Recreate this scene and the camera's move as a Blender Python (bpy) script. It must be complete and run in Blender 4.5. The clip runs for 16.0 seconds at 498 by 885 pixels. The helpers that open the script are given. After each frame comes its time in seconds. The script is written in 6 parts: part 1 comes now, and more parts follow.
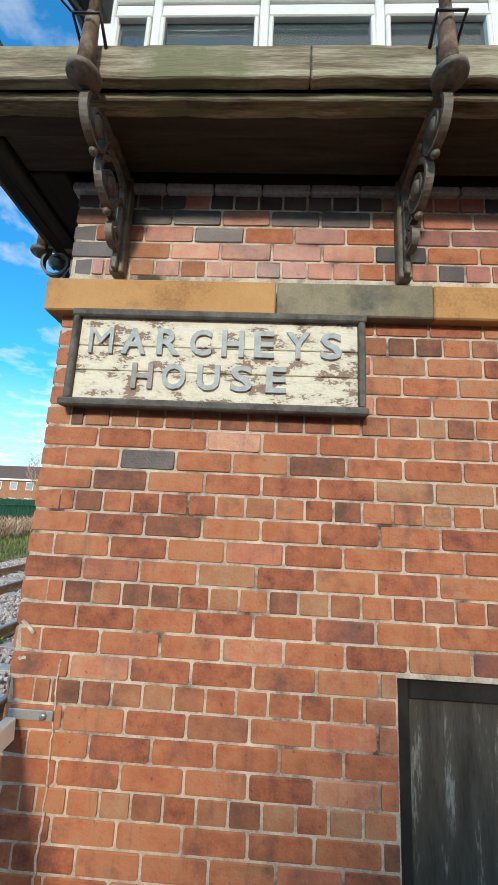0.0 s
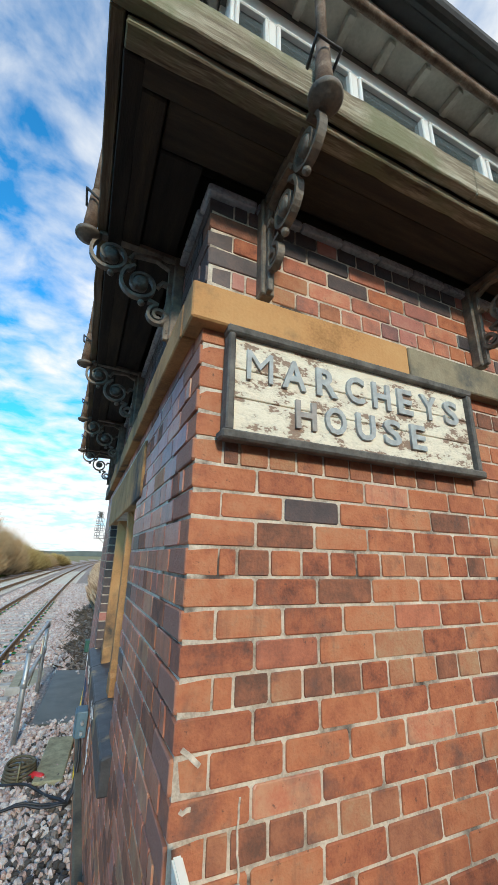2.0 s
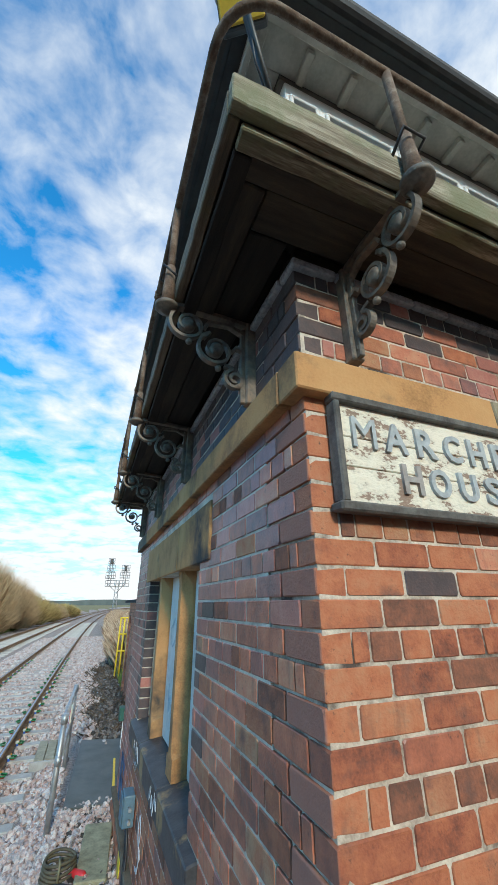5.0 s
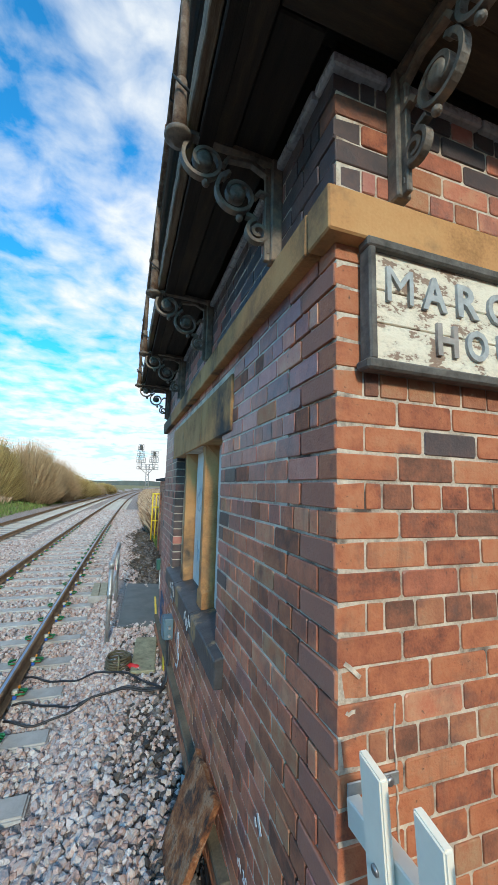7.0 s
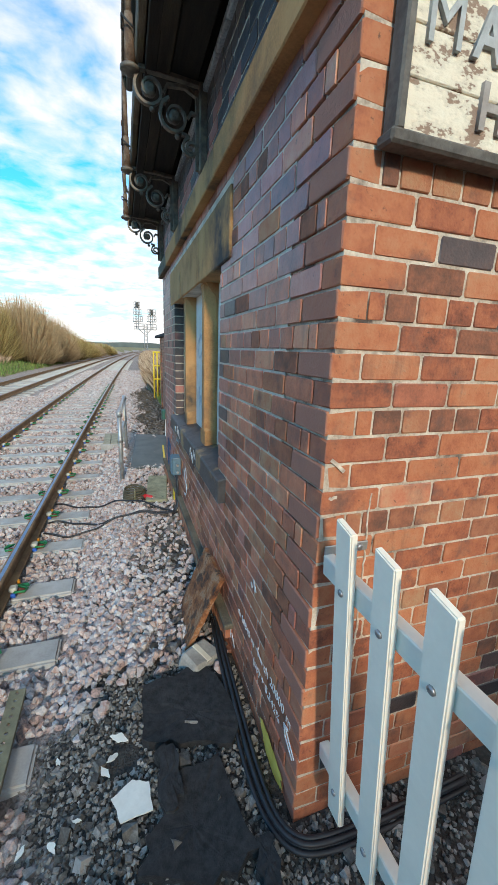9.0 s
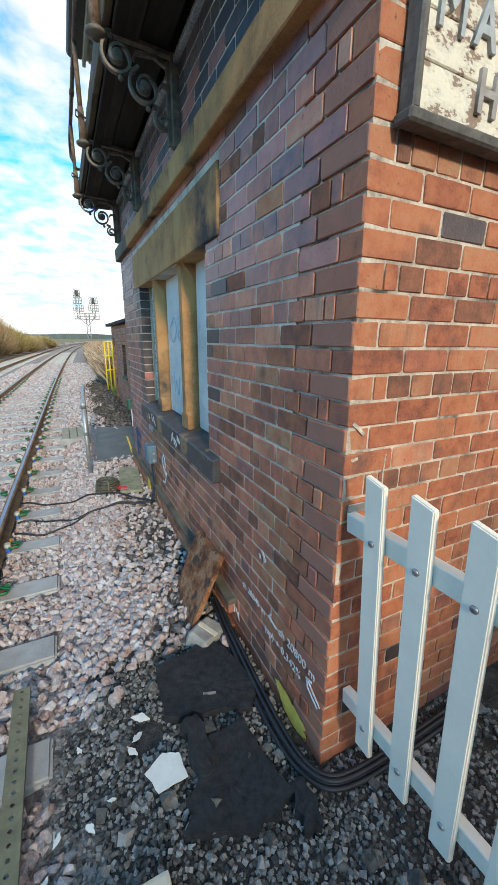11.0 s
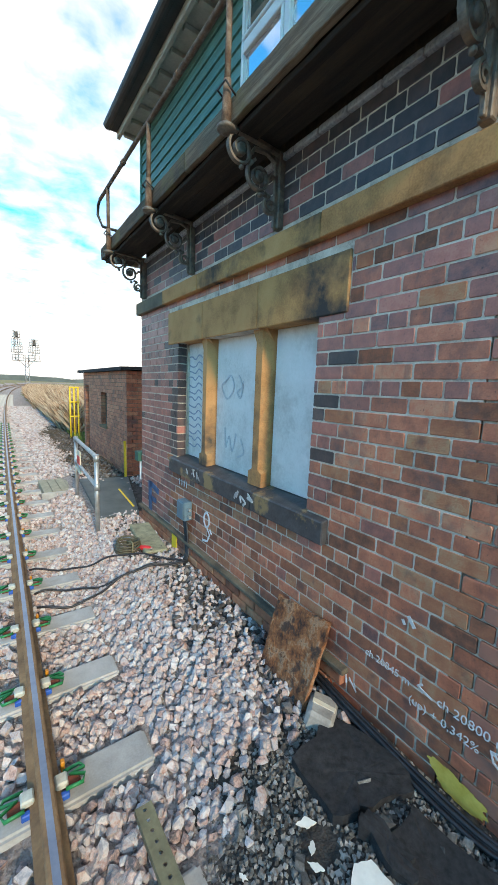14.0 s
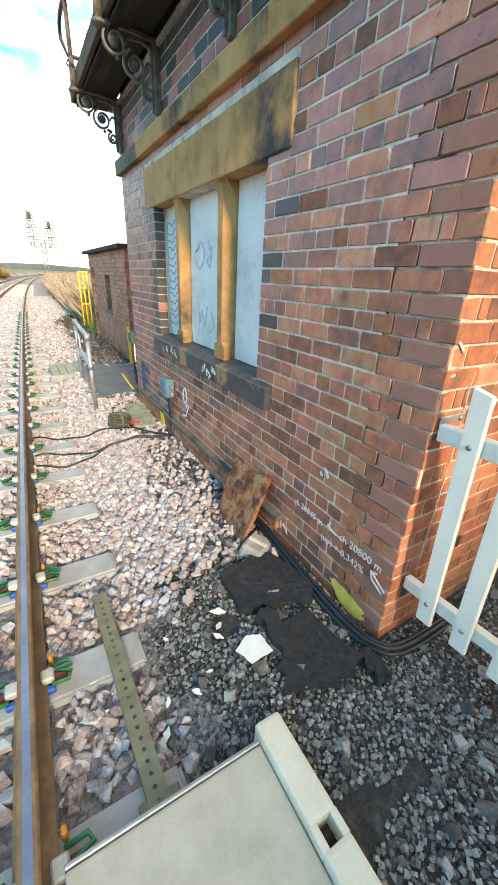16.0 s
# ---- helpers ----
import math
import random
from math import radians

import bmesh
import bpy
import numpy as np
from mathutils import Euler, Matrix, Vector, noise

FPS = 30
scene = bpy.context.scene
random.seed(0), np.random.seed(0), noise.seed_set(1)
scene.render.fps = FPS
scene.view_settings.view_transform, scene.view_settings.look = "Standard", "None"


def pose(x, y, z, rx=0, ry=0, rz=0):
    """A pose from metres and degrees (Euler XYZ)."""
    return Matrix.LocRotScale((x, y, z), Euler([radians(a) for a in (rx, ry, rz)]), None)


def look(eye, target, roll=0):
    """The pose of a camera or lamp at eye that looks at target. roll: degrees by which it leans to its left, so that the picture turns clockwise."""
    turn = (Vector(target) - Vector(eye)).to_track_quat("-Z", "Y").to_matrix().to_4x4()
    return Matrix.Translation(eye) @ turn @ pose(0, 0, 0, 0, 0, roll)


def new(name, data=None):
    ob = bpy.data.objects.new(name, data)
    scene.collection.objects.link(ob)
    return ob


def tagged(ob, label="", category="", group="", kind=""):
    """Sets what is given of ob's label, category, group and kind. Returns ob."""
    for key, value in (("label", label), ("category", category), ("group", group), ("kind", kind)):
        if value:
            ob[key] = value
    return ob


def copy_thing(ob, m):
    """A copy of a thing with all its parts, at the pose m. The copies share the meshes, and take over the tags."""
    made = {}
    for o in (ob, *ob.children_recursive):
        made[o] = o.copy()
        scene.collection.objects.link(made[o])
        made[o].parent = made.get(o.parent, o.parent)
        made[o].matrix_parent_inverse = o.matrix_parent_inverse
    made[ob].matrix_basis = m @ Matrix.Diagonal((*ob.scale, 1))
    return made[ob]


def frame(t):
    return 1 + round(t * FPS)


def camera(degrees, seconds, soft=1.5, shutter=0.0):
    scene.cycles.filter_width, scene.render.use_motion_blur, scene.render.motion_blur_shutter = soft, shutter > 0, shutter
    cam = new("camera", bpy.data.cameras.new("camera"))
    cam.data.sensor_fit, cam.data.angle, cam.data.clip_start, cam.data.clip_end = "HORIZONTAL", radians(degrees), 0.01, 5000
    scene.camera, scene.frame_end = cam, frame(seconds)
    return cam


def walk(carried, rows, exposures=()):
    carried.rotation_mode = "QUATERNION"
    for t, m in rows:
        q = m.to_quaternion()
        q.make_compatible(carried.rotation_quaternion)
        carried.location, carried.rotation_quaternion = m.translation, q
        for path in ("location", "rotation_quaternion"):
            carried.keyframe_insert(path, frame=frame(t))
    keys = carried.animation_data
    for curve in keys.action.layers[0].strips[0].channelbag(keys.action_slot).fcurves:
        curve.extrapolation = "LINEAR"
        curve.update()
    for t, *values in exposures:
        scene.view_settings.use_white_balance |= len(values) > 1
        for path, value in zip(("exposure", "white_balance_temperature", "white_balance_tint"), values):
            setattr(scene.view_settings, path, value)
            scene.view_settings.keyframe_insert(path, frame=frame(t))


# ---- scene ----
cam = camera(68.1, 16.0)
PATH = [
    (0, (0.936, -1.502, 2.194), (0.855, 0.464, 2.552), 2.7),
    (0.5, (0.873, -1.482, 2.206), (0.74, 0.486, 2.535), 5.5),
    (1, (0.474, -1.431, 2.163), (0.542, 0.542, 2.484), -1.1),
    (1.5, (0.056, -1.292, 2.118), (0.524, 0.614, 2.505), -1.0),
    (2, (-0.288, -1.133, 2.21), (0.466, 0.617, 2.816), 1.4),
    (2.5, (-0.572, -1.075, 2.305), (0.24, 0.599, 3.039), -2.5),
    (3, (-0.64, -1.082, 2.328), (0.084, 0.544, 3.241), -2.3),
    (3.2, (-0.638, -1.074, 2.336), (0.097, 0.524, 3.288), -2.8),
    (5.3, (-0.61, -0.999, 2.307), (0.065, 0.736, 3.038), 0.2),
    (5.5, (-0.607, -0.993, 2.298), (0.063, 0.766, 2.973), 0.4),
    (6, (-0.609, -0.985, 2.278), (0.026, 0.831, 2.825), 0.4),
    (6.5, (-0.606, -0.975, 2.252), (0.018, 0.884, 2.643), 0.4),
    (7, (-0.595, -0.962, 2.217), (0.036, 0.92, 2.462), 1.5),
    (7.5, (-0.59, -0.942, 2.185), (0.05, 0.951, 2.269), 1.7),
    (8, (-0.583, -0.935, 2.159), (0.067, 0.956, 2.102), 1.5),
    (8.5, (-0.588, -0.956, 2.112), (0.088, 0.899, 1.792), 1.3),
    (8.7, (-0.586, -0.973, 2.088), (0.042, 0.875, 1.649), 1.8),
    (10.8, (-0.723, -1.0, 2.009), (0.015, 0.776, 1.459), 2.6),
    (11, (-0.834, -0.949, 2.004), (0.016, 0.78, 1.468), 0.5),
    (11.5, (-1.046, -0.725, 1.986), (-0.217, 1.035, 1.526), 2.0),
    (12, (-1.27, -0.548, 1.993), (-0.413, 1.198, 1.526), 3.2),
    (12.5, (-1.598, -0.439, 2.03), (-0.555, 1.216, 1.617), 1.6),
    (13, (-1.748, -0.39, 2.057), (-0.651, 1.235, 1.665), 2.7),
    (13.5, (-1.772, -0.39, 2.073), (-0.645, 1.233, 1.765), 2.6),
    (14, (-1.759, -0.394, 2.08), (-0.618, 1.223, 1.794), 2.3),
    (14.5, (-1.753, -0.396, 2.085), (-0.627, 1.23, 1.788), 2.0),
    (15, (-1.738, -0.415, 2.077), (-0.592, 1.191, 1.748), 1.6),
    (15.5, (-1.62, -0.523, 2.007), (-0.521, 1.015, 1.354), -0.0),
    (16, (-1.378, -0.824, 1.91), (-0.425, 0.738, 1.102), 2.7),
]
walk(cam, [(t, look(eye, target, roll)) for t, eye, target, roll in PATH],
     [(0.0, 0.05, 6400, 9), (1.5, -0.05, 6400, 9), (2.5, 0.03, 6150, 7), (6.0, -0.02, 6050, 6), (8.0, 0.0, 6350, 8), (8.5, 0.05, 6450, 9), (11.0, 0.15, 6550, 10), (12.5, 0.45, 6800, 9), (15.0, 0.45, 6800, 9), (15.5, 0.6, 7400, 11), (16.0, 0.95, 7900, 12)])

# ---- world, sun, sky ----
SUN_EL, SUN_AZ = 24.0, 187.0  # degrees above the horizon; clockwise from +y
world = bpy.data.worlds.new("sky")
scene.world = world
world.use_nodes = True
wn, wl = world.node_tree.nodes, world.node_tree.links
wn.clear()
w_out = wn.new("ShaderNodeOutputWorld")
w_bg = wn.new("ShaderNodeBackground")
w_sky = wn.new("ShaderNodeTexSky")
w_sky.sky_type = "NISHITA"
w_sky.sun_disc = False
w_sky.sun_elevation = radians(SUN_EL)
w_sky.sun_rotation = radians(SUN_AZ)
w_sky.ozone_density = 2.0
w_bg.inputs["Strength"].default_value = 0.125
w_co = wn.new("ShaderNodeTexCoord")
w_sep = wn.new("ShaderNodeSeparateXYZ")
wl.new(w_co.outputs["Generated"], w_sep.inputs[0])
# clouds lie on a flat layer: direction divided by height
w_h = wn.new("ShaderNodeMath")
w_h.operation = "MAXIMUM"
w_h.inputs[1].default_value = 0.0
wl.new(w_sep.outputs["Z"], w_h.inputs[0])
w_h2 = wn.new("ShaderNodeMath")
w_h2.operation = "ADD"
w_h2.inputs[1].default_value = 0.12
wl.new(w_h.outputs[0], w_h2.inputs[0])
w_dx, w_dy = wn.new("ShaderNodeMath"), wn.new("ShaderNodeMath")
for node, axis in ((w_dx, "X"), (w_dy, "Y")):
    node.operation = "DIVIDE"
    wl.new(w_sep.outputs[axis], node.inputs[0])
    wl.new(w_h2.outputs[0], node.inputs[1])
w_vec = wn.new("ShaderNodeCombineXYZ")
wl.new(w_dx.outputs[0], w_vec.inputs[0])
wl.new(w_dy.outputs[0], w_vec.inputs[1])
w_n1, w_n2 = wn.new("ShaderNodeTexNoise"), wn.new("ShaderNodeTexNoise")
for node, scale, detail, rough in ((w_n1, 6.0, 9.0, 0.55), (w_n2, 1.1, 4.0, 0.5)):
    node.inputs["Scale"].default_value = scale
    node.inputs["Detail"].default_value = detail
    node.inputs["Roughness"].default_value = rough
    node.inputs["Distortion"].default_value = 0.25
    wl.new(w_vec.outputs[0], node.inputs["Vector"])
w_add = wn.new("ShaderNodeMath")
w_add.operation = "ADD"
wl.new(w_n1.outputs["Fac"], w_add.inputs[0])
wl.new(w_n2.outputs["Fac"], w_add.inputs[1])
w_half = wn.new("ShaderNodeMapRange")
w_half.inputs["From Min"].default_value = 0.77
w_half.inputs["From Max"].default_value = 1.2
w_east = wn.new("ShaderNodeMath")
w_east.operation = "MULTIPLY_ADD"
w_east.inputs[1].default_value = 0.36
wl.new(w_sep.outputs["X"], w_east.inputs[0])
wl.new(w_add.outputs[0], w_east.inputs[2])
wl.new(w_east.outputs[0], w_half.inputs["Value"])
# thicker cloud and haze low over the horizon
w_low = wn.new("ShaderNodeMapRange")
w_low.inputs["From Min"].default_value = 0.02
w_low.inputs["From Max"].default_value = 0.30
w_low.inputs["To Min"].default_value = 0.75
w_low.inputs["To Max"].default_value = 0.0
wl.new(w_sep.outputs["Z"], w_low.inputs["Value"])
w_sum = wn.new("ShaderNodeMath")
w_sum.operation = "ADD"
w_sum.use_clamp = True
wl.new(w_half.outputs["Result"], w_sum.inputs[0])
wl.new(w_low.outputs["Result"], w_sum.inputs[1])
w_mix = wn.new("ShaderNodeMix")
w_mix.data_type = "RGBA"
wl.new(w_sum.outputs[0], w_mix.inputs["Factor"])
w_gain = wn.new("ShaderNodeMix")
w_gain.data_type = "RGBA"
w_gain.blend_type = "MULTIPLY"
w_gain.inputs["Factor"].default_value = 1.0
w_gain.inputs["B"].default_value = (0.42, 1.95, 2.6, 1)
wl.new(w_sky.outputs["Color"], w_gain.inputs["A"])
wl.new(w_gain.outputs["Result"], w_mix.inputs["A"])
w_mix.inputs["B"].default_value = (8.3, 8.2, 8.0, 1)
wl.new(w_mix.outputs["Result"], w_bg.inputs["Color"])
wl.new(w_bg.outputs[0], w_out.inputs["Surface"])

sun = new("sun", bpy.data.lights.new("sun", "SUN"))
sun.data.energy, sun.data.angle, sun.data.color = 2.9, radians(5.0), (1.0, 0.84, 0.64)
_az, _el = radians(SUN_AZ), radians(SUN_EL)
sun.matrix_world = look((60 * math.sin(_az) * math.cos(_el), 60 * math.cos(_az) * math.cos(_el), 60 * math.sin(_el)), (0, 0, 0))

# ---- materials ----
def ramp_set(node, stops):
    els = node.color_ramp.elements
    while len(els) < len(stops):
        els.new(0.5)
    for el, (at, col) in zip(els, stops):
        el.position, el.color = at, (*col, 1)


def surface(name, stops, scale=8.0, rough=0.8, metal=0.0, bump=0.3, fine=60.0, vary=0.0, stain=None, stain_scale=1.5,
            stretch=(1, 1, 1), stain_at=(0.5, 0.7), speck=None, streak=None, detail=6.0, distance=0.01, gloss=(0.0, 0.0), coords="Object"):
    """A weathered surface: colour stops over a coarse noise, a finer grain on top, a stain colour in patches, and relief.
    vary: how much one piece differs from the next."""
    m = bpy.data.materials.new(name)
    m.use_nodes = True
    nt = m.node_tree
    n, l = nt.nodes, nt.links
    bsdf = n["Principled BSDF"]
    co = n.new("ShaderNodeTexCoord")
    mp = n.new("ShaderNodeMapping")
    mp.inputs["Scale"].default_value = stretch
    geo = n.new("ShaderNodeNewGeometry")
    l.new(geo.outputs["Position"] if coords == "World" else co.outputs[coords], mp.inputs["Vector"])
    coarse = n.new("ShaderNodeTexNoise")
    coarse.inputs["Scale"].default_value, coarse.inputs["Detail"].default_value = scale, detail
    coarse.inputs["Roughness"].default_value = 0.6
    l.new(mp.outputs[0], coarse.inputs["Vector"])
    grain = n.new("ShaderNodeTexNoise")
    grain.inputs["Scale"].default_value, grain.inputs["Detail"].default_value = fine, 4.0
    l.new(mp.outputs[0], grain.inputs["Vector"])
    blend = n.new("ShaderNodeMath")
    blend.operation = "MULTIPLY_ADD"
    l.new(grain.outputs["Fac"], blend.inputs[0])
    blend.inputs[1].default_value = 0.35
    shift = n.new("ShaderNodeMath")
    shift.operation = "SUBTRACT"
    l.new(coarse.outputs["Fac"], shift.inputs[0])
    shift.inputs[1].default_value = 0.175
    l.new(shift.outputs[0], blend.inputs[2])
    fac = blend.outputs[0]
    if vary:
        info = n.new("ShaderNodeObjectInfo")
        tot = n.new("ShaderNodeMath")
        tot.operation = "ADD"
        l.new(info.outputs["Random"], tot.inputs[0])
        l.new(geo.outputs["Random Per Island"], tot.inputs[1])
        fr = n.new("ShaderNodeMath")
        fr.operation = "FRACT"
        l.new(tot.outputs[0], fr.inputs[0])
        sp = n.new("ShaderNodeMath")
        sp.operation = "MULTIPLY_ADD"
        l.new(fr.outputs[0], sp.inputs[0])
        sp.inputs[1].default_value = vary
        l.new(fac, sp.inputs[2])
        less = n.new("ShaderNodeMath")
        less.operation = "SUBTRACT"
        l.new(sp.outputs[0], less.inputs[0])
        less.inputs[1].default_value = vary / 2
        fac = less.outputs[0]
    ramp = n.new("ShaderNodeValToRGB")
    ramp_set(ramp, stops)
    l.new(fac, ramp.inputs["Fac"])
    colour = ramp.outputs["Color"]
    if stain:
        sn = n.new("ShaderNodeTexNoise")
        sn.inputs["Scale"].default_value, sn.inputs["Detail"].default_value = stain_scale, 7.0
        sn.inputs["Roughness"].default_value = 0.65
        l.new(geo.outputs["Position"], sn.inputs["Vector"])
        rng = n.new("ShaderNodeMapRange")
        rng.inputs["From Min"].default_value, rng.inputs["From Max"].default_value = stain_at
        l.new(sn.outputs["Fac"], rng.inputs["Value"])
        mx = n.new("ShaderNodeMix")
        mx.data_type = "RGBA"
        l.new(rng.outputs["Result"], mx.inputs["Factor"])
        l.new(colour, mx.inputs["A"])
        mx.inputs["B"].default_value = (*stain, 1)
        colour = mx.outputs["Result"]
    for extra, sc, at, st in ((speck, 42.0, (0.60, 0.68), (1, 1, 1)), (streak, 1.0, (0.56, 0.72), (9, 9, 1.3))):
        if extra:
            pm = n.new("ShaderNodeMapping")
            pm.inputs["Scale"].default_value = st
            l.new(geo.outputs["Position"], pm.inputs["Vector"])
            sn = n.new("ShaderNodeTexNoise")
            sn.inputs["Scale"].default_value, sn.inputs["Detail"].default_value, sn.inputs["Roughness"].default_value = sc, 8.0, 0.7
            l.new(pm.outputs[0], sn.inputs["Vector"])
            rng = n.new("ShaderNodeMapRange")
            rng.inputs["From Min"].default_value, rng.inputs["From Max"].default_value = at
            rng.inputs["To Max"].default_value = 0.8
            l.new(sn.outputs["Fac"], rng.inputs["Value"])
            mx = n.new("ShaderNodeMix")
            mx.data_type = "RGBA"
            l.new(rng.outputs["Result"], mx.inputs["Factor"])
            l.new(colour, mx.inputs["A"])
            mx.inputs["B"].default_value = (*extra, 1)
            colour = mx.outputs["Result"]
    l.new(colour, bsdf.inputs["Base Color"])
    rr = n.new("ShaderNodeMapRange")
    rr.inputs["To Min"].default_value, rr.inputs["To Max"].default_value = max(rough - 0.1, 0.03), min(rough + 0.1, 1)
    l.new(grain.outputs["Fac"], rr.inputs["Value"])
    l.new(rr.outputs["Result"], bsdf.inputs["Roughness"])
    bsdf.inputs["Metallic"].default_value = metal
    if bump:
        bp = n.new("ShaderNodeBump")
        bp.inputs["Strength"].default_value, bp.inputs["Distance"].default_value = bump, distance
        l.new(blend.outputs[0], bp.inputs["Height"])
        l.new(bp.outputs[0], bsdf.inputs["Normal"])
    return m


# ---- mesh helpers ----
def part(name, bm, material, parent=None, label="", smooth=False):
    me = bpy.data.meshes.new(name)
    bm.normal_update()
    bm.to_mesh(me)
    bm.free()
    for m in material if isinstance(material, (list, tuple)) else [material]:
        me.materials.append(m)
    if smooth:
        me.polygons.foreach_set("use_smooth", [True] * len(me.polygons))
    ob = new(name, me)
    if parent is not None:
        ob.parent = parent
    if label:
        ob["label"] = label
    return ob


def thing(name, label, category, group="", kind="", at=None):
    e = new(name)
    e.empty_display_size = 0.1
    if at is not None:
        e.matrix_basis = at
    return tagged(e, label, category, group, kind)


def add_box(bm, x0, x1, y0, y1, z0, z1, bevel=0.0, m=None, jitter=0.0, segs=1, mat=0):
    """A box with softened, slightly uneven edges, added to bm."""
    b = bmesh.new()
    bmesh.ops.create_cube(b, size=1.0)
    for v in b.verts:
        v.co = Vector(((x0 + x1) / 2 + v.co.x * (x1 - x0), (y0 + y1) / 2 + v.co.y * (y1 - y0), (z0 + z1) / 2 + v.co.z * (z1 - z0)))
        if jitter:
            v.co += Vector((random.uniform(-1, 1), random.uniform(-1, 1), random.uniform(-1, 1))) * jitter
    if bevel:
        bmesh.ops.bevel(b, geom=b.edges[:], offset=bevel, segments=segs, affect="EDGES", profile=0.6)
    join_bm(bm, b, m, mat)


def join_bm(bm, b, m=None, mat=0):
    if m is not None:
        bmesh.ops.transform(b, matrix=m, verts=b.verts)
    vs = [bm.verts.new(v.co) for v in b.verts]
    b.verts.index_update()
    for f in b.faces:
        try:
            nf = bm.faces.new([vs[v.index] for v in f.verts])
            nf.material_index = mat
            nf.smooth = f.smooth
        except ValueError:
            pass
    b.free()


def box(x0, x1, y0, y1, z0, z1, bevel=0.004, jitter=0.0, m=None, segs=1):
    bm = bmesh.new()
    add_box(bm, x0, x1, y0, y1, z0, z1, bevel, m, jitter, segs)
    return bm


def add_tube(bm, pts, radius, sides=8, caps=True, flat=1.0):
    """A tube along pts (one radius, or one a point). flat squeezes the section across."""
    pts = [Vector(p) for p in pts]
    rad = radius if isinstance(radius, (list, tuple)) else [radius] * len(pts)
    rings, up = [], None
    for i, p in enumerate(pts):
        d = (pts[min(i + 1, len(pts) - 1)] - pts[max(i - 1, 0)]).normalized()
        if up is None:
            up = d.orthogonal().normalized()
        up = (up - d * up.dot(d)).normalized()
        side = d.cross(up)
        rings.append([bm.verts.new(p + (up * math.cos(a) + side * math.sin(a) * flat) * rad[i]) for a in (2 * math.pi * k / sides for k in range(sides))])
    for a, b in zip(rings, rings[1:]):
        for k in range(sides):
            f = bm.faces.new((a[k], a[(k + 1) % sides], b[(k + 1) % sides], b[k]))
            f.smooth = True
    if caps:
        bm.faces.new(rings[0][::-1])
        bm.faces.new(rings[-1])


def tube(pts, radius, sides=8, flat=1.0):
    bm = bmesh.new()
    add_tube(bm, pts, radius, sides, True, flat)
    return bm


def add_bar(bm, pts, w, t, axis):
    """A flat bar along pts in a plane whose normal is axis: w across that normal, t within the plane."""
    pts = [Vector(p) for p in pts]
    ax = Vector(axis).normalized()
    rings = []
    for i, p in enumerate(pts):
        d = (pts[min(i + 1, len(pts) - 1)] - pts[max(i - 1, 0)]).normalized()
        n = ax.cross(d).normalized()
        rings.append([bm.verts.new(p + ax * (sx * w / 2) + n * (sn * t / 2)) for sx, sn in ((-1, -1), (1, -1), (1, 1), (-1, 1))])
    for a, b in zip(rings, rings[1:]):
        for k in range(4):
            bm.faces.new((a[k], a[(k + 1) % 4], b[(k + 1) % 4], b[k]))
    bm.faces.new(rings[0][::-1])
    bm.faces.new(rings[-1])


def add_lathe(bm, profile, m, sides=20):
    """Turn (radius, height) pairs round the local z axis, then place by m."""
    rings = [[bm.verts.new(m @ Vector((r * math.cos(a), r * math.sin(a), h))) for a in (2 * math.pi * k / sides for k in range(sides))] for r, h in profile]
    for a, b in zip(rings, rings[1:]):
        for k in range(sides):
            f = bm.faces.new((a[k], a[(k + 1) % sides], b[(k + 1) % sides], b[k]))
            f.smooth = True
    bm.faces.new(rings[0][::-1])
    bm.faces.new(rings[-1])



# ---- materials of the building ----
M_BRICK = surface("red_brick", [(0.12, (0.13, 0.045, 0.03)), (0.34, (0.32, 0.1, 0.05)), (0.55, (0.43, 0.148, 0.068)), (0.74, (0.45, 0.19, 0.095)), (0.92, (0.38, 0.21, 0.125))], scale=14, fine=110, vary=0.4, rough=0.85, bump=0.9,
                  stain=(0.13, 0.07, 0.055), stain_scale=5.5, stain_at=(0.54, 0.72), speck=(0.08, 0.045, 0.035), streak=(0.2, 0.085, 0.055), coords="World", distance=0.006)
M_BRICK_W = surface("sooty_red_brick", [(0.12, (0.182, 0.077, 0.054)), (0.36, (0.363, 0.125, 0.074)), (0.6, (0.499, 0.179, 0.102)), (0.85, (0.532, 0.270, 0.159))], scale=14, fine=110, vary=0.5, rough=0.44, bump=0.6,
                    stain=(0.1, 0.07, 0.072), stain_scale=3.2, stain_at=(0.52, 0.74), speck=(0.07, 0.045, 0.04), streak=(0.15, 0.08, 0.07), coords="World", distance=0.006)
M_BRICK_D = surface("near_black_brick", [(0.2, (0.035, 0.033, 0.037)), (0.55, (0.08, 0.06, 0.06)), (0.85, (0.14, 0.085, 0.075))], scale=14, fine=110, vary=0.4, rough=0.42, bump=0.5, coords="World", distance=0.006)
M_BRICK_P = surface("purple_brown_brick", [(0.12, (0.121, 0.067, 0.067)), (0.4, (0.279, 0.117, 0.096)), (0.65, (0.400, 0.151, 0.115)), (0.9, (0.460, 0.216, 0.162))], scale=14, fine=110, vary=0.5, rough=0.4, bump=0.5, speck=(0.05, 0.04, 0.042), coords="World", distance=0.006)
M_BRICK_H = surface("brown_header_brick", [(0.12, (0.13, 0.06, 0.04)), (0.4, (0.28, 0.105, 0.058)), (0.65, (0.38, 0.155, 0.08)), (0.9, (0.4, 0.23, 0.13))], scale=14, fine=110, vary=0.6, rough=0.85, bump=0.9, stain=(0.12, 0.07, 0.06), stain_scale=6, stain_at=(0.55, 0.72), coords="World", distance=0.006)
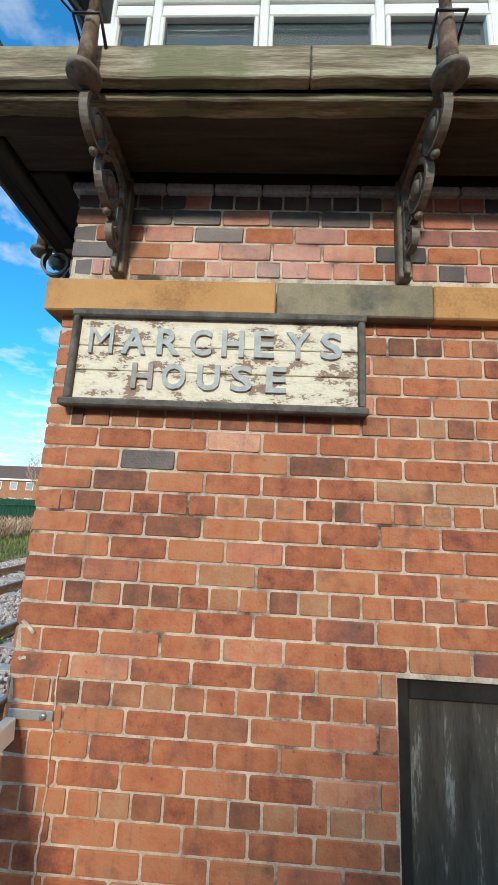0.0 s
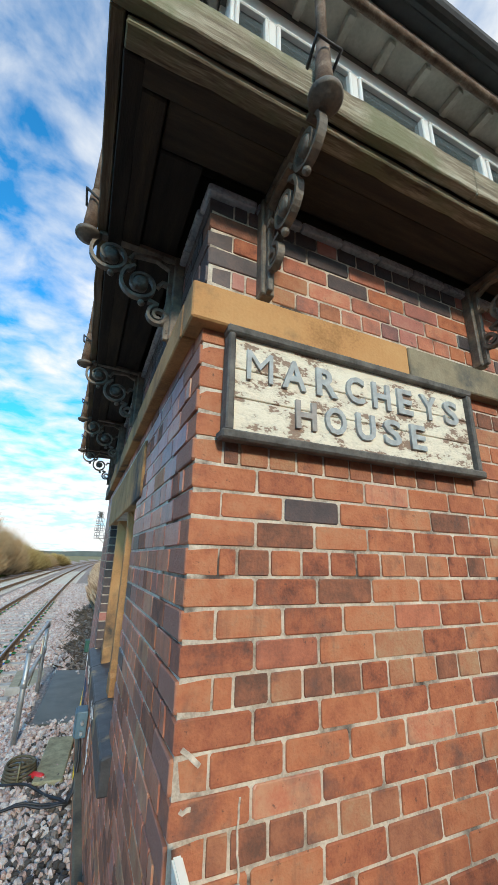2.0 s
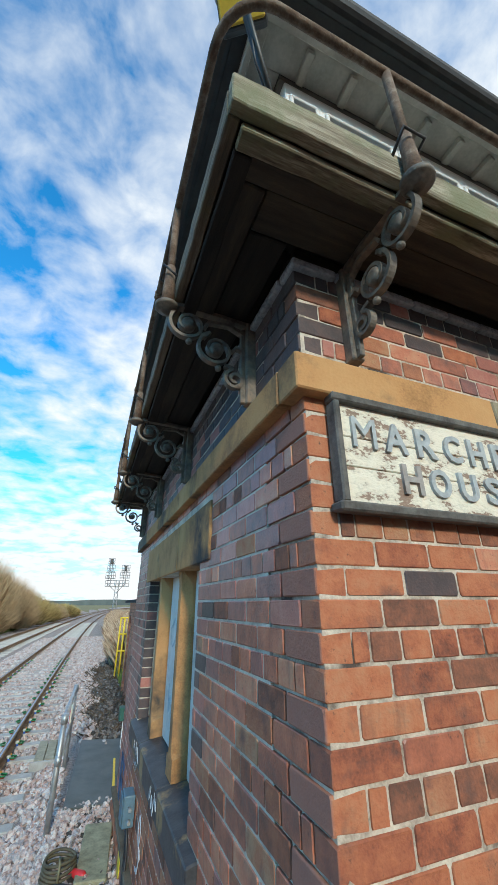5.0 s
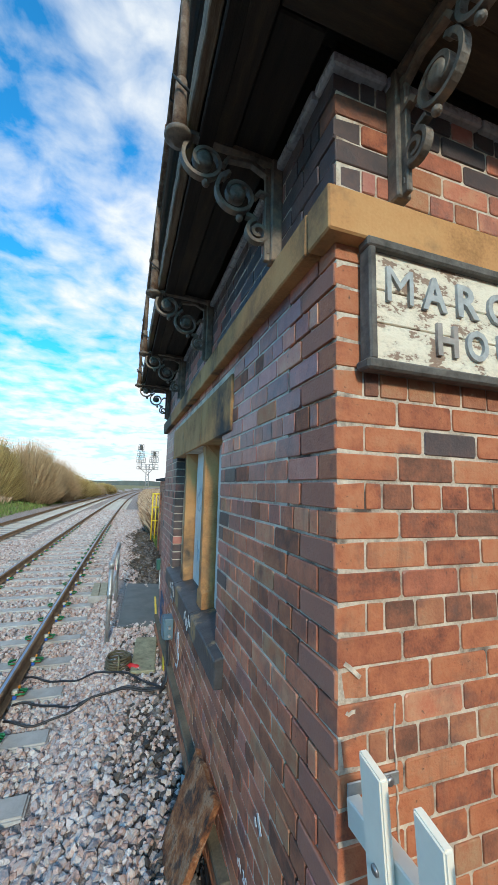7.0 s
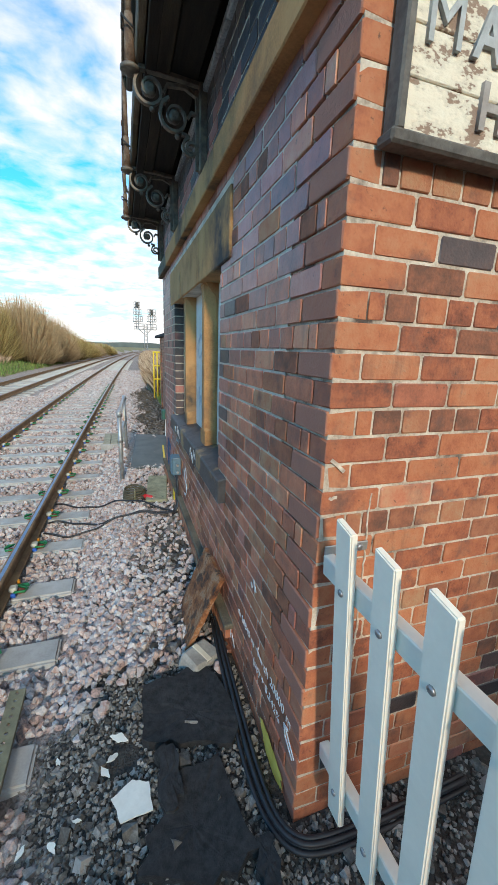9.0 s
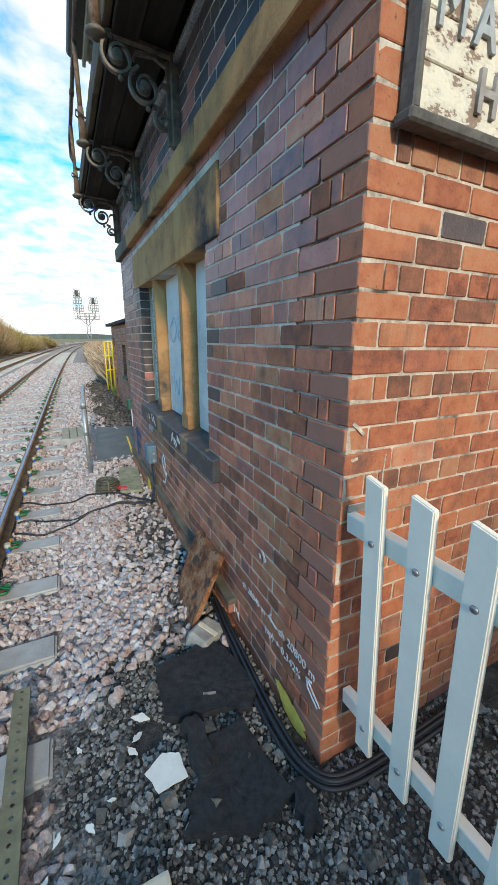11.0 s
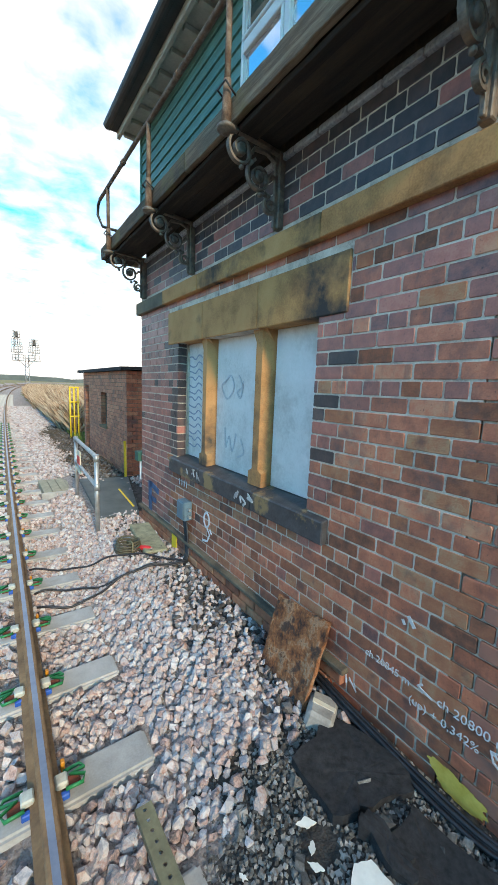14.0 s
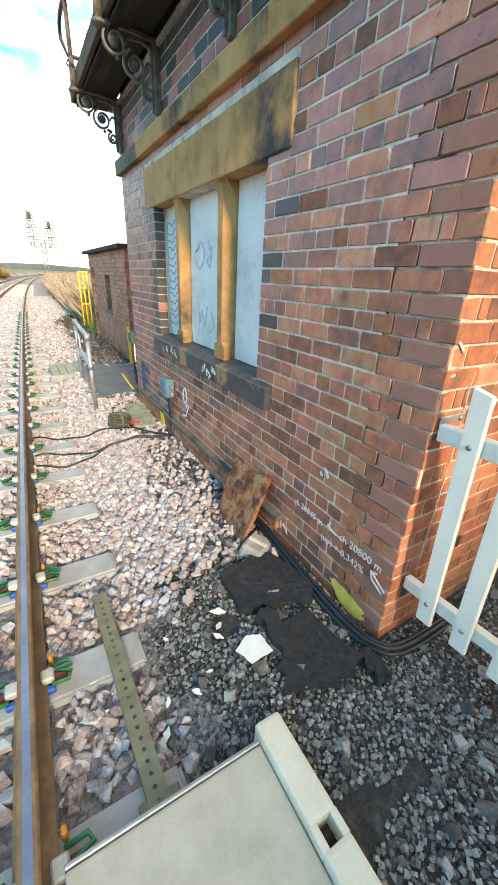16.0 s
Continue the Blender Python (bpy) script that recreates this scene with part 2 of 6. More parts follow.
M_MORTAR = surface("lime_mortar", [(0.3, (0.33, 0.285, 0.23)), (0.48, (0.56, 0.49, 0.4)), (0.72, (0.74, 0.66, 0.55))], scale=7, fine=120, rough=0.95, bump=0.6,
                   stain=(0.16, 0.135, 0.115), stain_scale=3.5, stain_at=(0.6, 0.72), coords="World")
M_STONE = surface("sandstone", [(0.25, (0.230, 0.110, 0.040)), (0.5, (0.483, 0.245, 0.092)), (0.75, (0.552, 0.310, 0.128))], scale=3, fine=90, rough=0.9, bump=0.35, vary=0.15,
                  stain=(0.06, 0.05, 0.04), stain_scale=1.1, stain_at=(0.56, 0.7), coords="World")
M_STONE_MIX = surface("soot_streaked_sandstone", [(0.25, (0.230, 0.120, 0.050)), (0.5, (0.460, 0.250, 0.090)), (0.75, (0.552, 0.320, 0.135))], scale=3, fine=90, rough=0.9, bump=0.35, vary=0.15, stain=(0.035, 0.034, 0.034), stain_scale=1.25, stain_at=(0.44, 0.58), coords="World")
M_STONE_G = surface("grey_weathered_sandstone", [(0.25, (0.12, 0.1, 0.07)), (0.5, (0.23, 0.19, 0.125)), (0.75, (0.32, 0.27, 0.18))], scale=4, fine=90, rough=0.9, bump=0.4, vary=0.15, stain=(0.09, 0.085, 0.075), stain_scale=3, stain_at=(0.52, 0.66), coords="World")
M_STONE_D = surface("sooty_sandstone", [(0.25, (0.05, 0.045, 0.035)), (0.55, (0.15, 0.125, 0.085)), (0.8, (0.27, 0.2, 0.11))], scale=3, fine=90, rough=0.9, bump=0.35, vary=0.2, coords="World")
M_SLATE = surface("pale_glazed_coping", [(0.3, (0.24, 0.26, 0.29)), (0.7, (0.42, 0.45, 0.49))], scale=7, rough=0.28, bump=0.2, vary=0.3, coords="World")
M_WOOD = surface("weathered_board", [(0.22, (0.05, 0.036, 0.026)), (0.42, (0.2, 0.16, 0.105)), (0.55, (0.34, 0.3, 0.215)), (0.75, (0.5, 0.46, 0.37))], scale=2.6, fine=22, stretch=(1, 12, 12), rough=0.9, bump=0.6, vary=0.3,
                 stain=(0.17, 0.165, 0.09), stain_scale=2.6, stain_at=(0.48, 0.62))
# boards along y have darker tones than those along x
M_WOOD_Y = surface("darker_weathered_board_along", [(0.2, (0.035, 0.028, 0.02)), (0.5, (0.12, 0.085, 0.055)), (0.75, (0.24, 0.19, 0.13))], scale=2.2, fine=30, stretch=(14, 1, 14), rough=0.9, bump=0.6, vary=0.3,
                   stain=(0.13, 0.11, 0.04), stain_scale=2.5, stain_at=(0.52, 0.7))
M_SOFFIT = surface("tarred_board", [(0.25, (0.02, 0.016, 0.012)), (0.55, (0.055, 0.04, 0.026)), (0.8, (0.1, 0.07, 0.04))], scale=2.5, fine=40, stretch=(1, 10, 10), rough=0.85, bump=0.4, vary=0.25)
M_SOFFIT_Y = surface("darker_tarred_board_along", [(0.25, (0.011, 0.009, 0.008)), (0.55, (0.03, 0.022, 0.016)), (0.8, (0.06, 0.042, 0.025))], scale=2.5, fine=40, stretch=(10, 1, 10), rough=0.9, bump=0.4, vary=0.25)
M_IRON = surface("painted_iron", [(0.25, (0.05, 0.042, 0.035)), (0.52, (0.15, 0.125, 0.1)), (0.75, (0.26, 0.19, 0.13))], scale=14, rough=0.6, bump=0.4, metal=0.15, fine=90)
M_RUST = surface("rusted_pipe", [(0.25, (0.06, 0.03, 0.018)), (0.5, (0.14, 0.088, 0.056)), (0.75, (0.26, 0.195, 0.145))], scale=18, rough=0.85, bump=0.7, fine=110)
M_WHITE = surface("white_plastic", [(0.3, (0.7, 0.71, 0.71)), (0.7, (0.82, 0.82, 0.81))], scale=3, rough=0.4, bump=0.03)
M_GREEN = surface("green_paint", [(0.25, (0.05, 0.13, 0.11)), (0.55, (0.1, 0.235, 0.2)), (0.8, (0.16, 0.3, 0.26))], scale=2.5, fine=40, stretch=(8, 1, 8), rough=0.6, bump=0.15, vary=0.15)
M_BOARD = surface("white_painted_board", [(0.25, (0.5, 0.5, 0.47)), (0.5, (0.7, 0.7, 0.67)), (0.75, (0.78, 0.78, 0.76))], scale=3, fine=50, rough=0.6, bump=0.15, stain=(0.42, 0.41, 0.37), stain_scale=2.2, stain_at=(0.52, 0.75))
M_SILL = surface("bitumen_painted_sill", [(0.3, (0.025, 0.025, 0.028)), (0.7, (0.075, 0.075, 0.08))], scale=9, rough=0.5, bump=0.4, stain=(0.28, 0.185, 0.085), stain_scale=2.4, stain_at=(0.57, 0.63), coords="World")
M_ROOF = surface("roof_slate", [(0.3, (0.05, 0.055, 0.065)), (0.7, (0.12, 0.125, 0.14))], scale=6, rough=0.6, bump=0.3, vary=0.3, coords="World")
M_BLACK = surface("black_paint", [(0.3, (0.012, 0.012, 0.013)), (0.7, (0.035, 0.034, 0.033))], scale=9, rough=0.45, bump=0.1)
M_MORTAR_S = surface("brown_lime_mortar", [(0.3, (0.26, 0.215, 0.17)), (0.48, (0.5, 0.42, 0.335)), (0.72, (0.7, 0.62, 0.51))], scale=9, fine=120, rough=0.95, bump=0.6, coords="World", stain=(0.08, 0.06, 0.05), stain_scale=4, stain_at=(0.53, 0.66))
M_HUT_MORTAR = surface("brown_mortar", [(0.3, (0.1, 0.075, 0.06)), (0.7, (0.24, 0.2, 0.16))], scale=9, fine=120, rough=0.95, bump=0.6, coords="World")
M_DARKROOM = surface("dark_plaster", [(0.3, (0.12, 0.11, 0.1)), (0.7, (0.2, 0.19, 0.17))], scale=4, rough=0.9, bump=0.2)
M_DOOR = surface("peeling_grey_door", [(0.3, (0.03, 0.026, 0.022)), (0.58, (0.085, 0.075, 0.062)), (0.66, (0.24, 0.235, 0.22)), (0.85, (0.36, 0.36, 0.34))], scale=2.2, fine=25, stretch=(7, 7, 1), rough=0.8, bump=0.35)
M_GLASS = bpy.data.materials.new("window_glass")
M_GLASS.use_nodes = True
_g = M_GLASS.node_tree.nodes["Principled BSDF"]
_g.inputs["Base Color"].default_value = (0.3, 0.38, 0.42, 1)
_g.inputs["Roughness"].default_value = 0.03
_g.inputs["Transmission Weight"].default_value = 0.9
_g.inputs["IOR"].default_value = 1.5

# ---- sizes of the box ----
LEN_Y, LEN_X = 4.78, 3.6       # the brick base, from its corner at the origin
COURSE, JOINT_Z = 0.0887, 2.157
STRING0, STRING1 = 3.015, 3.168
BASE_TOP = 3.69
WIN = (1.385, 3.54, 1.29, 2.555)   # y0, y1, z0, z1
LINTEL = (1.135, 3.81, 2.555, 2.91)
SILL = (1.175, 3.665, 1.09, 1.25)
DOOR = (1.46, 2.48, -0.1, 1.61)
DECK = 3.875
OUT = 0.435                      # the gangway's overhang


def brick_verts(seed):
    """A brick 1 x 1 x 1 (length, depth, height) with worn arrises; its face looks along -y."""
    rnd = random.Random(seed)
    cx, cz, e = 0.03, 0.09, 0.012
    rim = [(cx, 0), (1 - cx, 0), (1, cz), (1, 1 - cz), (1 - cx, 1), (cx, 1), (0, 1 - cz), (0, cz)]
    face = []
    for u, w in rim:
        face.append((u + (0.5 - u) * 0.03 + rnd.uniform(-e, e), 0.0 + rnd.uniform(0, 0.012), w + (0.5 - w) * 0.08 + rnd.uniform(-e, e) * 2.2))
    edge = [(min(max(u + rnd.uniform(-e, e) * 0.7, 0), 1), 0.036 + rnd.uniform(-0.012, 0.012), min(max(w + rnd.uniform(-e, e) * 2, 0), 1)) for u, w in rim]
    back = [(u, 1.0, w) for u, w in ((0, 0), (1, 0), (1, 1), (0, 1))]
    return np.array(face + edge + back)


BRICK_FACES = [tuple(range(8))] + [(8 + k, 8 + (k + 1) % 8, (k + 1) % 8, k) for k in range(8)] + \
    [(16, 17, 9, 8), (17, 18, 11, 10), (18, 19, 13, 12), (19, 16, 15, 14), (16, 8, 15), (17, 10, 9), (18, 12, 11), (19, 14, 13)]
BRICKS = [brick_verts(s) for s in range(10)]

# corner bricks: orange to the south, a duller brown on the face beside the track
M_BRICK_C = surface("corner_brick", [(0.12, (0.13, 0.045, 0.03)), (0.34, (0.32, 0.1, 0.05)), (0.55, (0.43, 0.148, 0.068)), (0.74, (0.45, 0.19, 0.095)), (0.92, (0.38, 0.21, 0.125))], scale=14, fine=110, vary=0.4, rough=0.82, bump=0.9,
                    stain=(0.13, 0.07, 0.055), stain_scale=5.5, stain_at=(0.54, 0.72), speck=(0.08, 0.045, 0.035), coords="World", distance=0.006)
_nt = M_BRICK_C.node_tree
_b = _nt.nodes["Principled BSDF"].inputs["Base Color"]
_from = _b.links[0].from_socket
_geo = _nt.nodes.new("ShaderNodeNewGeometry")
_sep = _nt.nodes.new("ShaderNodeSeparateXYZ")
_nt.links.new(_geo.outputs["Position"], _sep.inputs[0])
# the brown tint is mixed in by x, on the outermost millimetres
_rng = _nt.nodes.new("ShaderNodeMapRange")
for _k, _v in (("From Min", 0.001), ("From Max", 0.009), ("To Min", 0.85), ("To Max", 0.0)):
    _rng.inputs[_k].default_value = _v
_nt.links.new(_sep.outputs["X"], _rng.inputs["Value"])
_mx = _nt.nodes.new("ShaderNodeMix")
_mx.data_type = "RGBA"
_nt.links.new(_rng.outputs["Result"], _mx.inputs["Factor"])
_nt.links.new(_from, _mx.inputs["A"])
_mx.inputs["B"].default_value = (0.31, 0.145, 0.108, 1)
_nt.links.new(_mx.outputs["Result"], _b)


def brick_courses(length, z0, z1, holes, header, half):
    """Three courses of stretchers to one of headers. Yields (u0, u1, z0, z1, k). header, half: which of every four
    courses are all headers, and which begins with a half; bricks of the other wall show at the corner where given."""
    k0, k1 = math.ceil((z0 - JOINT_Z) / COURSE - 1e-6), math.floor((z1 - JOINT_Z) / COURSE + 0.3)
    rnd = random.Random(round(length * 100) + k0)
    for k in range(k0, k1):
        za, zb = JOINT_Z + k * COURSE, JOINT_Z + (k + 1) * COURSE
        # the corner's short end belongs to the other wall's stretcher
        u, cuts = (0.106 if k % 4 in (header, half) else 0.0), []
        sizes, step = ([0.062], 0.1165) if k % 4 == header else ([], 0.2325)
        while u < length - 0.02:
            w = (sizes.pop(0) if sizes else step) + rnd.uniform(-0.004, 0.004)
            e = min(u + w, length)
            if length - e < 0.06:
                e = length
            cuts.append((u, e))
            u = e
        for a, b in cuts:
            spans = [(a, b)]
            for h0, h1, hz0, hz1 in holes:
                if zb > hz0 + 0.03 and za < hz1 - 0.03:
                    spans = [s for p, q in spans for s in ((p, min(q, h0)), (max(p, h1), q)) if s[1] - s[0] > 0.012]
            for p, q in spans:
                yield p, q, za, zb, k


def brick_wall(wall, turn, length, z0, z1, holes, header, half, nearest, choose, depth=0.104):
    """Lays a wall: the bricks inside nearest(u, z) are parts of their own, the others one mesh."""
    shared, verts, faces, mats, count = {}, [], [], [], 0
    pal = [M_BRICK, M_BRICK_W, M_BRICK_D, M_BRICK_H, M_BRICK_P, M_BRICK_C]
    gap = 0.005
    rnd = random.Random(7 + round(length * 10))
    for a, b, za, zb, k in brick_courses(length, z0, z1, holes, header, half):
        v = rnd.randrange(len(BRICKS))
        mi = choose((a + b) / 2, (za + zb) / 2, rnd, b - a)
        proud = rnd.uniform(-0.0016, 0.0016)
        size = np.array((b - a - 2 * gap, depth, zb - za - 2 * gap))
        at = np.array((a + gap, proud, za + gap))
        if nearest((a + b) / 2, (za + zb) / 2) and count < 300:
            key = (v, mi)
            if key not in shared:
                me = bpy.data.meshes.new("brick")
                me.from_pydata(BRICKS[v].tolist(), [], BRICK_FACES)
                me.materials.append(pal[mi])
                shared[key] = me
            ob = new("brick", shared[key])
            ob.parent = wall
            ob.matrix_basis = turn @ Matrix.LocRotScale(Vector(at), Euler((0, rnd.uniform(-0.003, 0.003), rnd.uniform(-0.003, 0.003))), Vector(size))
            count += 1
        else:
            base = len(verts)
            verts += [tuple(turn @ Vector(p)) for p in (BRICKS[v] * size + at).tolist()]
            faces += [tuple(base + i for i in f) for f in BRICK_FACES]
            mats += [mi] * len(BRICK_FACES)
    me = bpy.data.meshes.new("brickwork")
    me.from_pydata(verts, [], faces)
    for m in pal:
        me.materials.append(m)
    me.polygons.foreach_set("material_index", mats)
    ob = new("brickwork", me)
    ob.parent = wall
    tagged(ob, "weathered red and near-black bricks in lime mortar", kind="stuff")


def slab_with_holes(bm, u0, u1, z0, z1, d0, d1, holes, turn):
    """A wall core, cut into blocks round its openings."""
    us = sorted({u0, u1, *[h for q in holes for h in q[:2] if u0 < h < u1]})
    for a, b in zip(us, us[1:]):
        mid, z = (a + b) / 2, z0
        for h in sorted((q for q in holes if q[0] < mid < q[1]), key=lambda q: q[2]):
            if h[2] > z:
                add_box(bm, a, b, d0, d1, z, h[2], 0, turn)
            z = h[3]
        if z1 > z:
            add_box(bm, a, b, d0, d1, z, z1, 0, turn)


TURN_S = Matrix.Identity(4)                       # u = x, face to -y
TURN_W = Matrix(((0, 1, 0, 0), (1, 0, 0, 0), (0, 0, 1, 0), (0, 0, 0, 1)))  # u = y, face to -x

# ---- the signal box: brick base ----
wall_south = tagged(part("wall_south", bmesh.new(), M_MORTAR_S), "red brick south wall of the signal box with pale mortar joints", "wall", kind="structure")
wall_west = tagged(part("wall_west", bmesh.new(), M_MORTAR), "soot-darkened red brick wall of the signal box beside the track", "wall", kind="structure")


def core(ob, build):
    bm = bmesh.new()
    build(bm)
    bm.to_mesh(ob.data)
    bm.free()


S_HOLES = [DOOR]
W_HOLES = [WIN, (LINTEL[0], LINTEL[1], LINTEL[2] + 0.032, LINTEL[3]), (SILL[0], SILL[1], SILL[2], SILL[3])]
core(wall_south, lambda bm: slab_with_holes(bm, 0.012, LEN_X, -0.3, BASE_TOP, 0.006, 0.34, S_HOLES, TURN_S))
core(wall_west, lambda bm: slab_with_holes(bm, 0.345, LEN_Y - 0.012, -0.3, BASE_TOP, 0.0045, 0.34, [(WIN[0] - 0.014, WIN[1] + 0.014, SILL[2] + 0.03, WIN[3])], TURN_W))
wall_north = tagged(part("wall_north", box(0, LEN_X, LEN_Y - 0.33, LEN_Y - 0.004, -0.3, BASE_TOP, 0, m=Matrix.Translation((0.345, 0, 0))), M_BRICK_W), "red brick north wall of the signal box", "wall", kind="structure")
wall_east = tagged(part("wall_east", box(LEN_X, LEN_X + 0.33, 0.0, LEN_Y - 0.34, -0.3, BASE_TOP, 0), M_BRICK_W), "red brick east wall of the signal box", "wall", kind="structure")


def string_course(wall, turn, length, joints, dark, mixed=()):
    """Dressed stone blocks standing proud of the brickwork."""
    for i, (a, b) in enumerate(zip(joints, joints[1:])):
        bm = box(a + 0.002, b - 0.002, -0.055, 0.09, STRING0, STRING1, 0.006, 0.002, turn)
        part("string_stone", bm, M_STONE_MIX if i in mixed else ((M_STONE_G if wall == wall_south else M_STONE_D) if i in dark else M_STONE), wall)


string_course(wall_south, TURN_S, LEN_X, [-0.055, 0.965, 1.63, 2.6, LEN_X], (1, 3))
string_course(wall_west, TURN_W, LEN_Y, [0.092, 1.36, 2.43, 3.02, 3.9, LEN_Y + 0.05], (4,), (1, 2))

# the pale coping strip under the gangway
for a in np.arange(-0.02, LEN_X, 0.226):
    part("coping_brick", box(a, a + 0.222, -0.03, 0.1, BASE_TOP - 0.042, BASE_TOP, 0.012, 0.001, segs=2), M_SLATE, wall_south)
for a in np.arange(0.105, LEN_Y - 0.1, 0.226):
    part("coping_brick", box(a, a + 0.222, -0.03, 0.1, BASE_TOP - 0.042, BASE_TOP, 0.012, 0.001, TURN_W, 2), M_SLATE, wall_west)

# ---- the boarded window in the west wall ----
window_1 = thing("window_1", "boarded three-light window with sandstone lintel and mullions", "window", kind="structure")
MULLIONS = ((1.955, 2.14), (2.88, 3.045))
for i, (a, b) in enumerate(((LINTEL[0], 2.045), (2.045, 2.965), (2.965, LINTEL[1]))):
    bm = box(a + 0.0015, b - 0.0015, -0.012, 0.26, LINTEL[2], LINTEL[3], 0.007, 0.002, TURN_W)
    part("lintel_stone", bm, M_STONE_MIX if i == 0 else M_STONE, window_1)
for a, b in MULLIONS:
    bm = bmesh.new()
    # splayed shaft between square blocks
    w = (b - a) / 2
    prof = [(-w, 0.11), (-w * 0.45, 0.03), (w * 0.45, 0.03), (w, 0.11), (w, 0.27), (-w, 0.27)]
    for z0, z1, p in ((WIN[2] + 0.13, WIN[3] - 0.1, prof), (WIN[2] - 0.012, WIN[2] + 0.1, [(-w, 0.03), (-w * 0.5, 0.028), (w * 0.5, 0.028), (w, 0.03), (w, 0.27), (-w, 0.27)])):
        lo = [bm.verts.new((d, (a + b) / 2 + u, z0)) for u, d in p]
        hi = [bm.verts.new((d, (a + b) / 2 + u, z1)) for u, d in p]
        bm.faces.new(lo); bm.faces.new(hi[::-1])
        for k in range(6):
            bm.faces.new((lo[k], hi[k], hi[(k + 1) % 6], lo[(k + 1) % 6]))
        if z0 < WIN[2]:
            first = hi
        else:
            shaft = lo
            top = [bm.verts.new((d, (a + b) / 2 + u, WIN[3])) for u, d in [(-w, 0.03), (-w * 0.5, 0.028), (w * 0.5, 0.028), (w, 0.03), (w, 0.27), (-w, 0.27)]]
            for k in range(6):
                bm.faces.new((hi[k], top[k], top[(k + 1) % 6], hi[(k + 1) % 6]))
    for k in range(6):
        bm.faces.new((first[k], shaft[k], shaft[(k + 1) % 6], first[(k + 1) % 6]))
    bmesh.ops.recalc_face_normals(bm, faces=bm.faces)
    part("mullion", bm, M_STONE, window_1)
for a, b in ((SILL[0], 1.99), (1.99, 2.9), (2.9, SILL[1])):
    bm = bmesh.new()
    secs = [(-0.05, SILL[2]), (-0.052, SILL[3]), (0.1, WIN[2] - 0.004), (0.26, WIN[2] - 0.002), (0.26, SILL[2])]
    l = [bm.verts.new((d, a + 0.002, z)) for d, z in secs]
    r = [bm.verts.new((d, b - 0.002, z)) for d, z in secs]
    bm.faces.new(l); bm.faces.new(r[::-1])
    for k in range(5):
        bm.faces.new((l[k], r[k], r[(k + 1) % 5], l[(k + 1) % 5]))
    bmesh.ops.recalc_face_normals(bm, faces=bm.faces)
    bmesh.ops.bevel(bm, geom=bm.edges[:], offset=0.008, segments=1, affect="EDGES")
    part("sill_stone", bm, M_SILL, window_1)
for a, b in ((WIN[0], MULLIONS[0][0]), (MULLIONS[0][1], MULLIONS[1][0]), (MULLIONS[1][1], WIN[1])):
    part("board", box(a + 0.004, b - 0.004, 0.13, 0.15, WIN[2] + 0.002, WIN[3] - 0.002, 0.002, 0, TURN_W), M_BOARD, window_1)
M_OLDFRAME = surface("old_cream_frame", [(0.3, (0.4, 0.33, 0.22)), (0.6, (0.62, 0.58, 0.48))], scale=10, rough=0.8, bump=0.4)
for a in (WIN[1] - 0.03, MULLIONS[1][1]):
    part("old_frame", box(a, a + 0.03, 0.115, 0.13, WIN[2] + 0.004, WIN[3] - 0.03, 0.003, 0, TURN_W), M_OLDFRAME, window_1)
for a, b in ((WIN[0], MULLIONS[0][0]), (MULLIONS[0][1], MULLIONS[1][0]), (MULLIONS[1][1], WIN[1])):
    for z in (1.5, 1.85, 2.2, 2.45):
        part("nail", box(a + 0.02, a + 0.028, 0.126, 0.13, z, z + 0.008, 0.001, 0, TURN_W), M_RUST, window_1)

# ---- the door in the south wall ----
door_1 = thing("door_1", "peeling grey boarded door under a brick lintel", "door", kind="structure")
part("door_leaf", box(DOOR[0] + 0.07, DOOR[1] - 0.07, 0.14, 0.18, 0, DOOR[3] - 0.1, 0.004), M_DOOR, door_1)
part("door_frame", box(DOOR[0], DOOR[0] + 0.07, 0.08, 0.2, 0, DOOR[3], 0.006), M_BLACK, door_1)
part("door_frame", box(DOOR[1] - 0.07, DOOR[1], 0.08, 0.2, 0, DOOR[3], 0.006), M_BLACK, door_1)
part("door_head", box(DOOR[0] + 0.07, DOOR[1] - 0.07, 0.08, 0.2, DOOR[3] - 0.1, DOOR[3], 0.006), M_BLACK, door_1)

# ---- the gangway round the upper floor ----
gangway = thing("gangway", "weathered timber gangway carried on iron brackets", "balcony")
FB = DECK - 0.15


def rough_board(x0, x1, y0, y1, z0, z1, seed, cuts, along):
    """A board whose long edges are chewed and split by weather."""
    bm = box(x0, x1, y0, y1, z0, z1, 0)
    axis = 0 if along == "x" else 1
    bmesh.ops.subdivide_edges(bm, edges=[e for e in bm.edges if abs((e.verts[0].co - e.verts[1].co)[axis]) > 0.5], cuts=cuts, use_grid_fill=True)
    for v in bm.verts:
        s = v.co[axis] * 7 + seed
        v.co.z += 0.007 * noise.noise(Vector((s, v.co.z * 3, 0.3))) + (0.004 * noise.noise(Vector((s * 4, 1, 0))))
        v.co[1 - axis] += 0.004 * noise.noise(Vector((s * 2, 5, v.co.z * 9)))
    bmesh.ops.bevel(bm, geom=[e for e in bm.edges if len(e.link_faces) == 2 and e.calc_face_angle(0) > 0.8], offset=0.005, segments=1, affect="EDGES")
    return bm


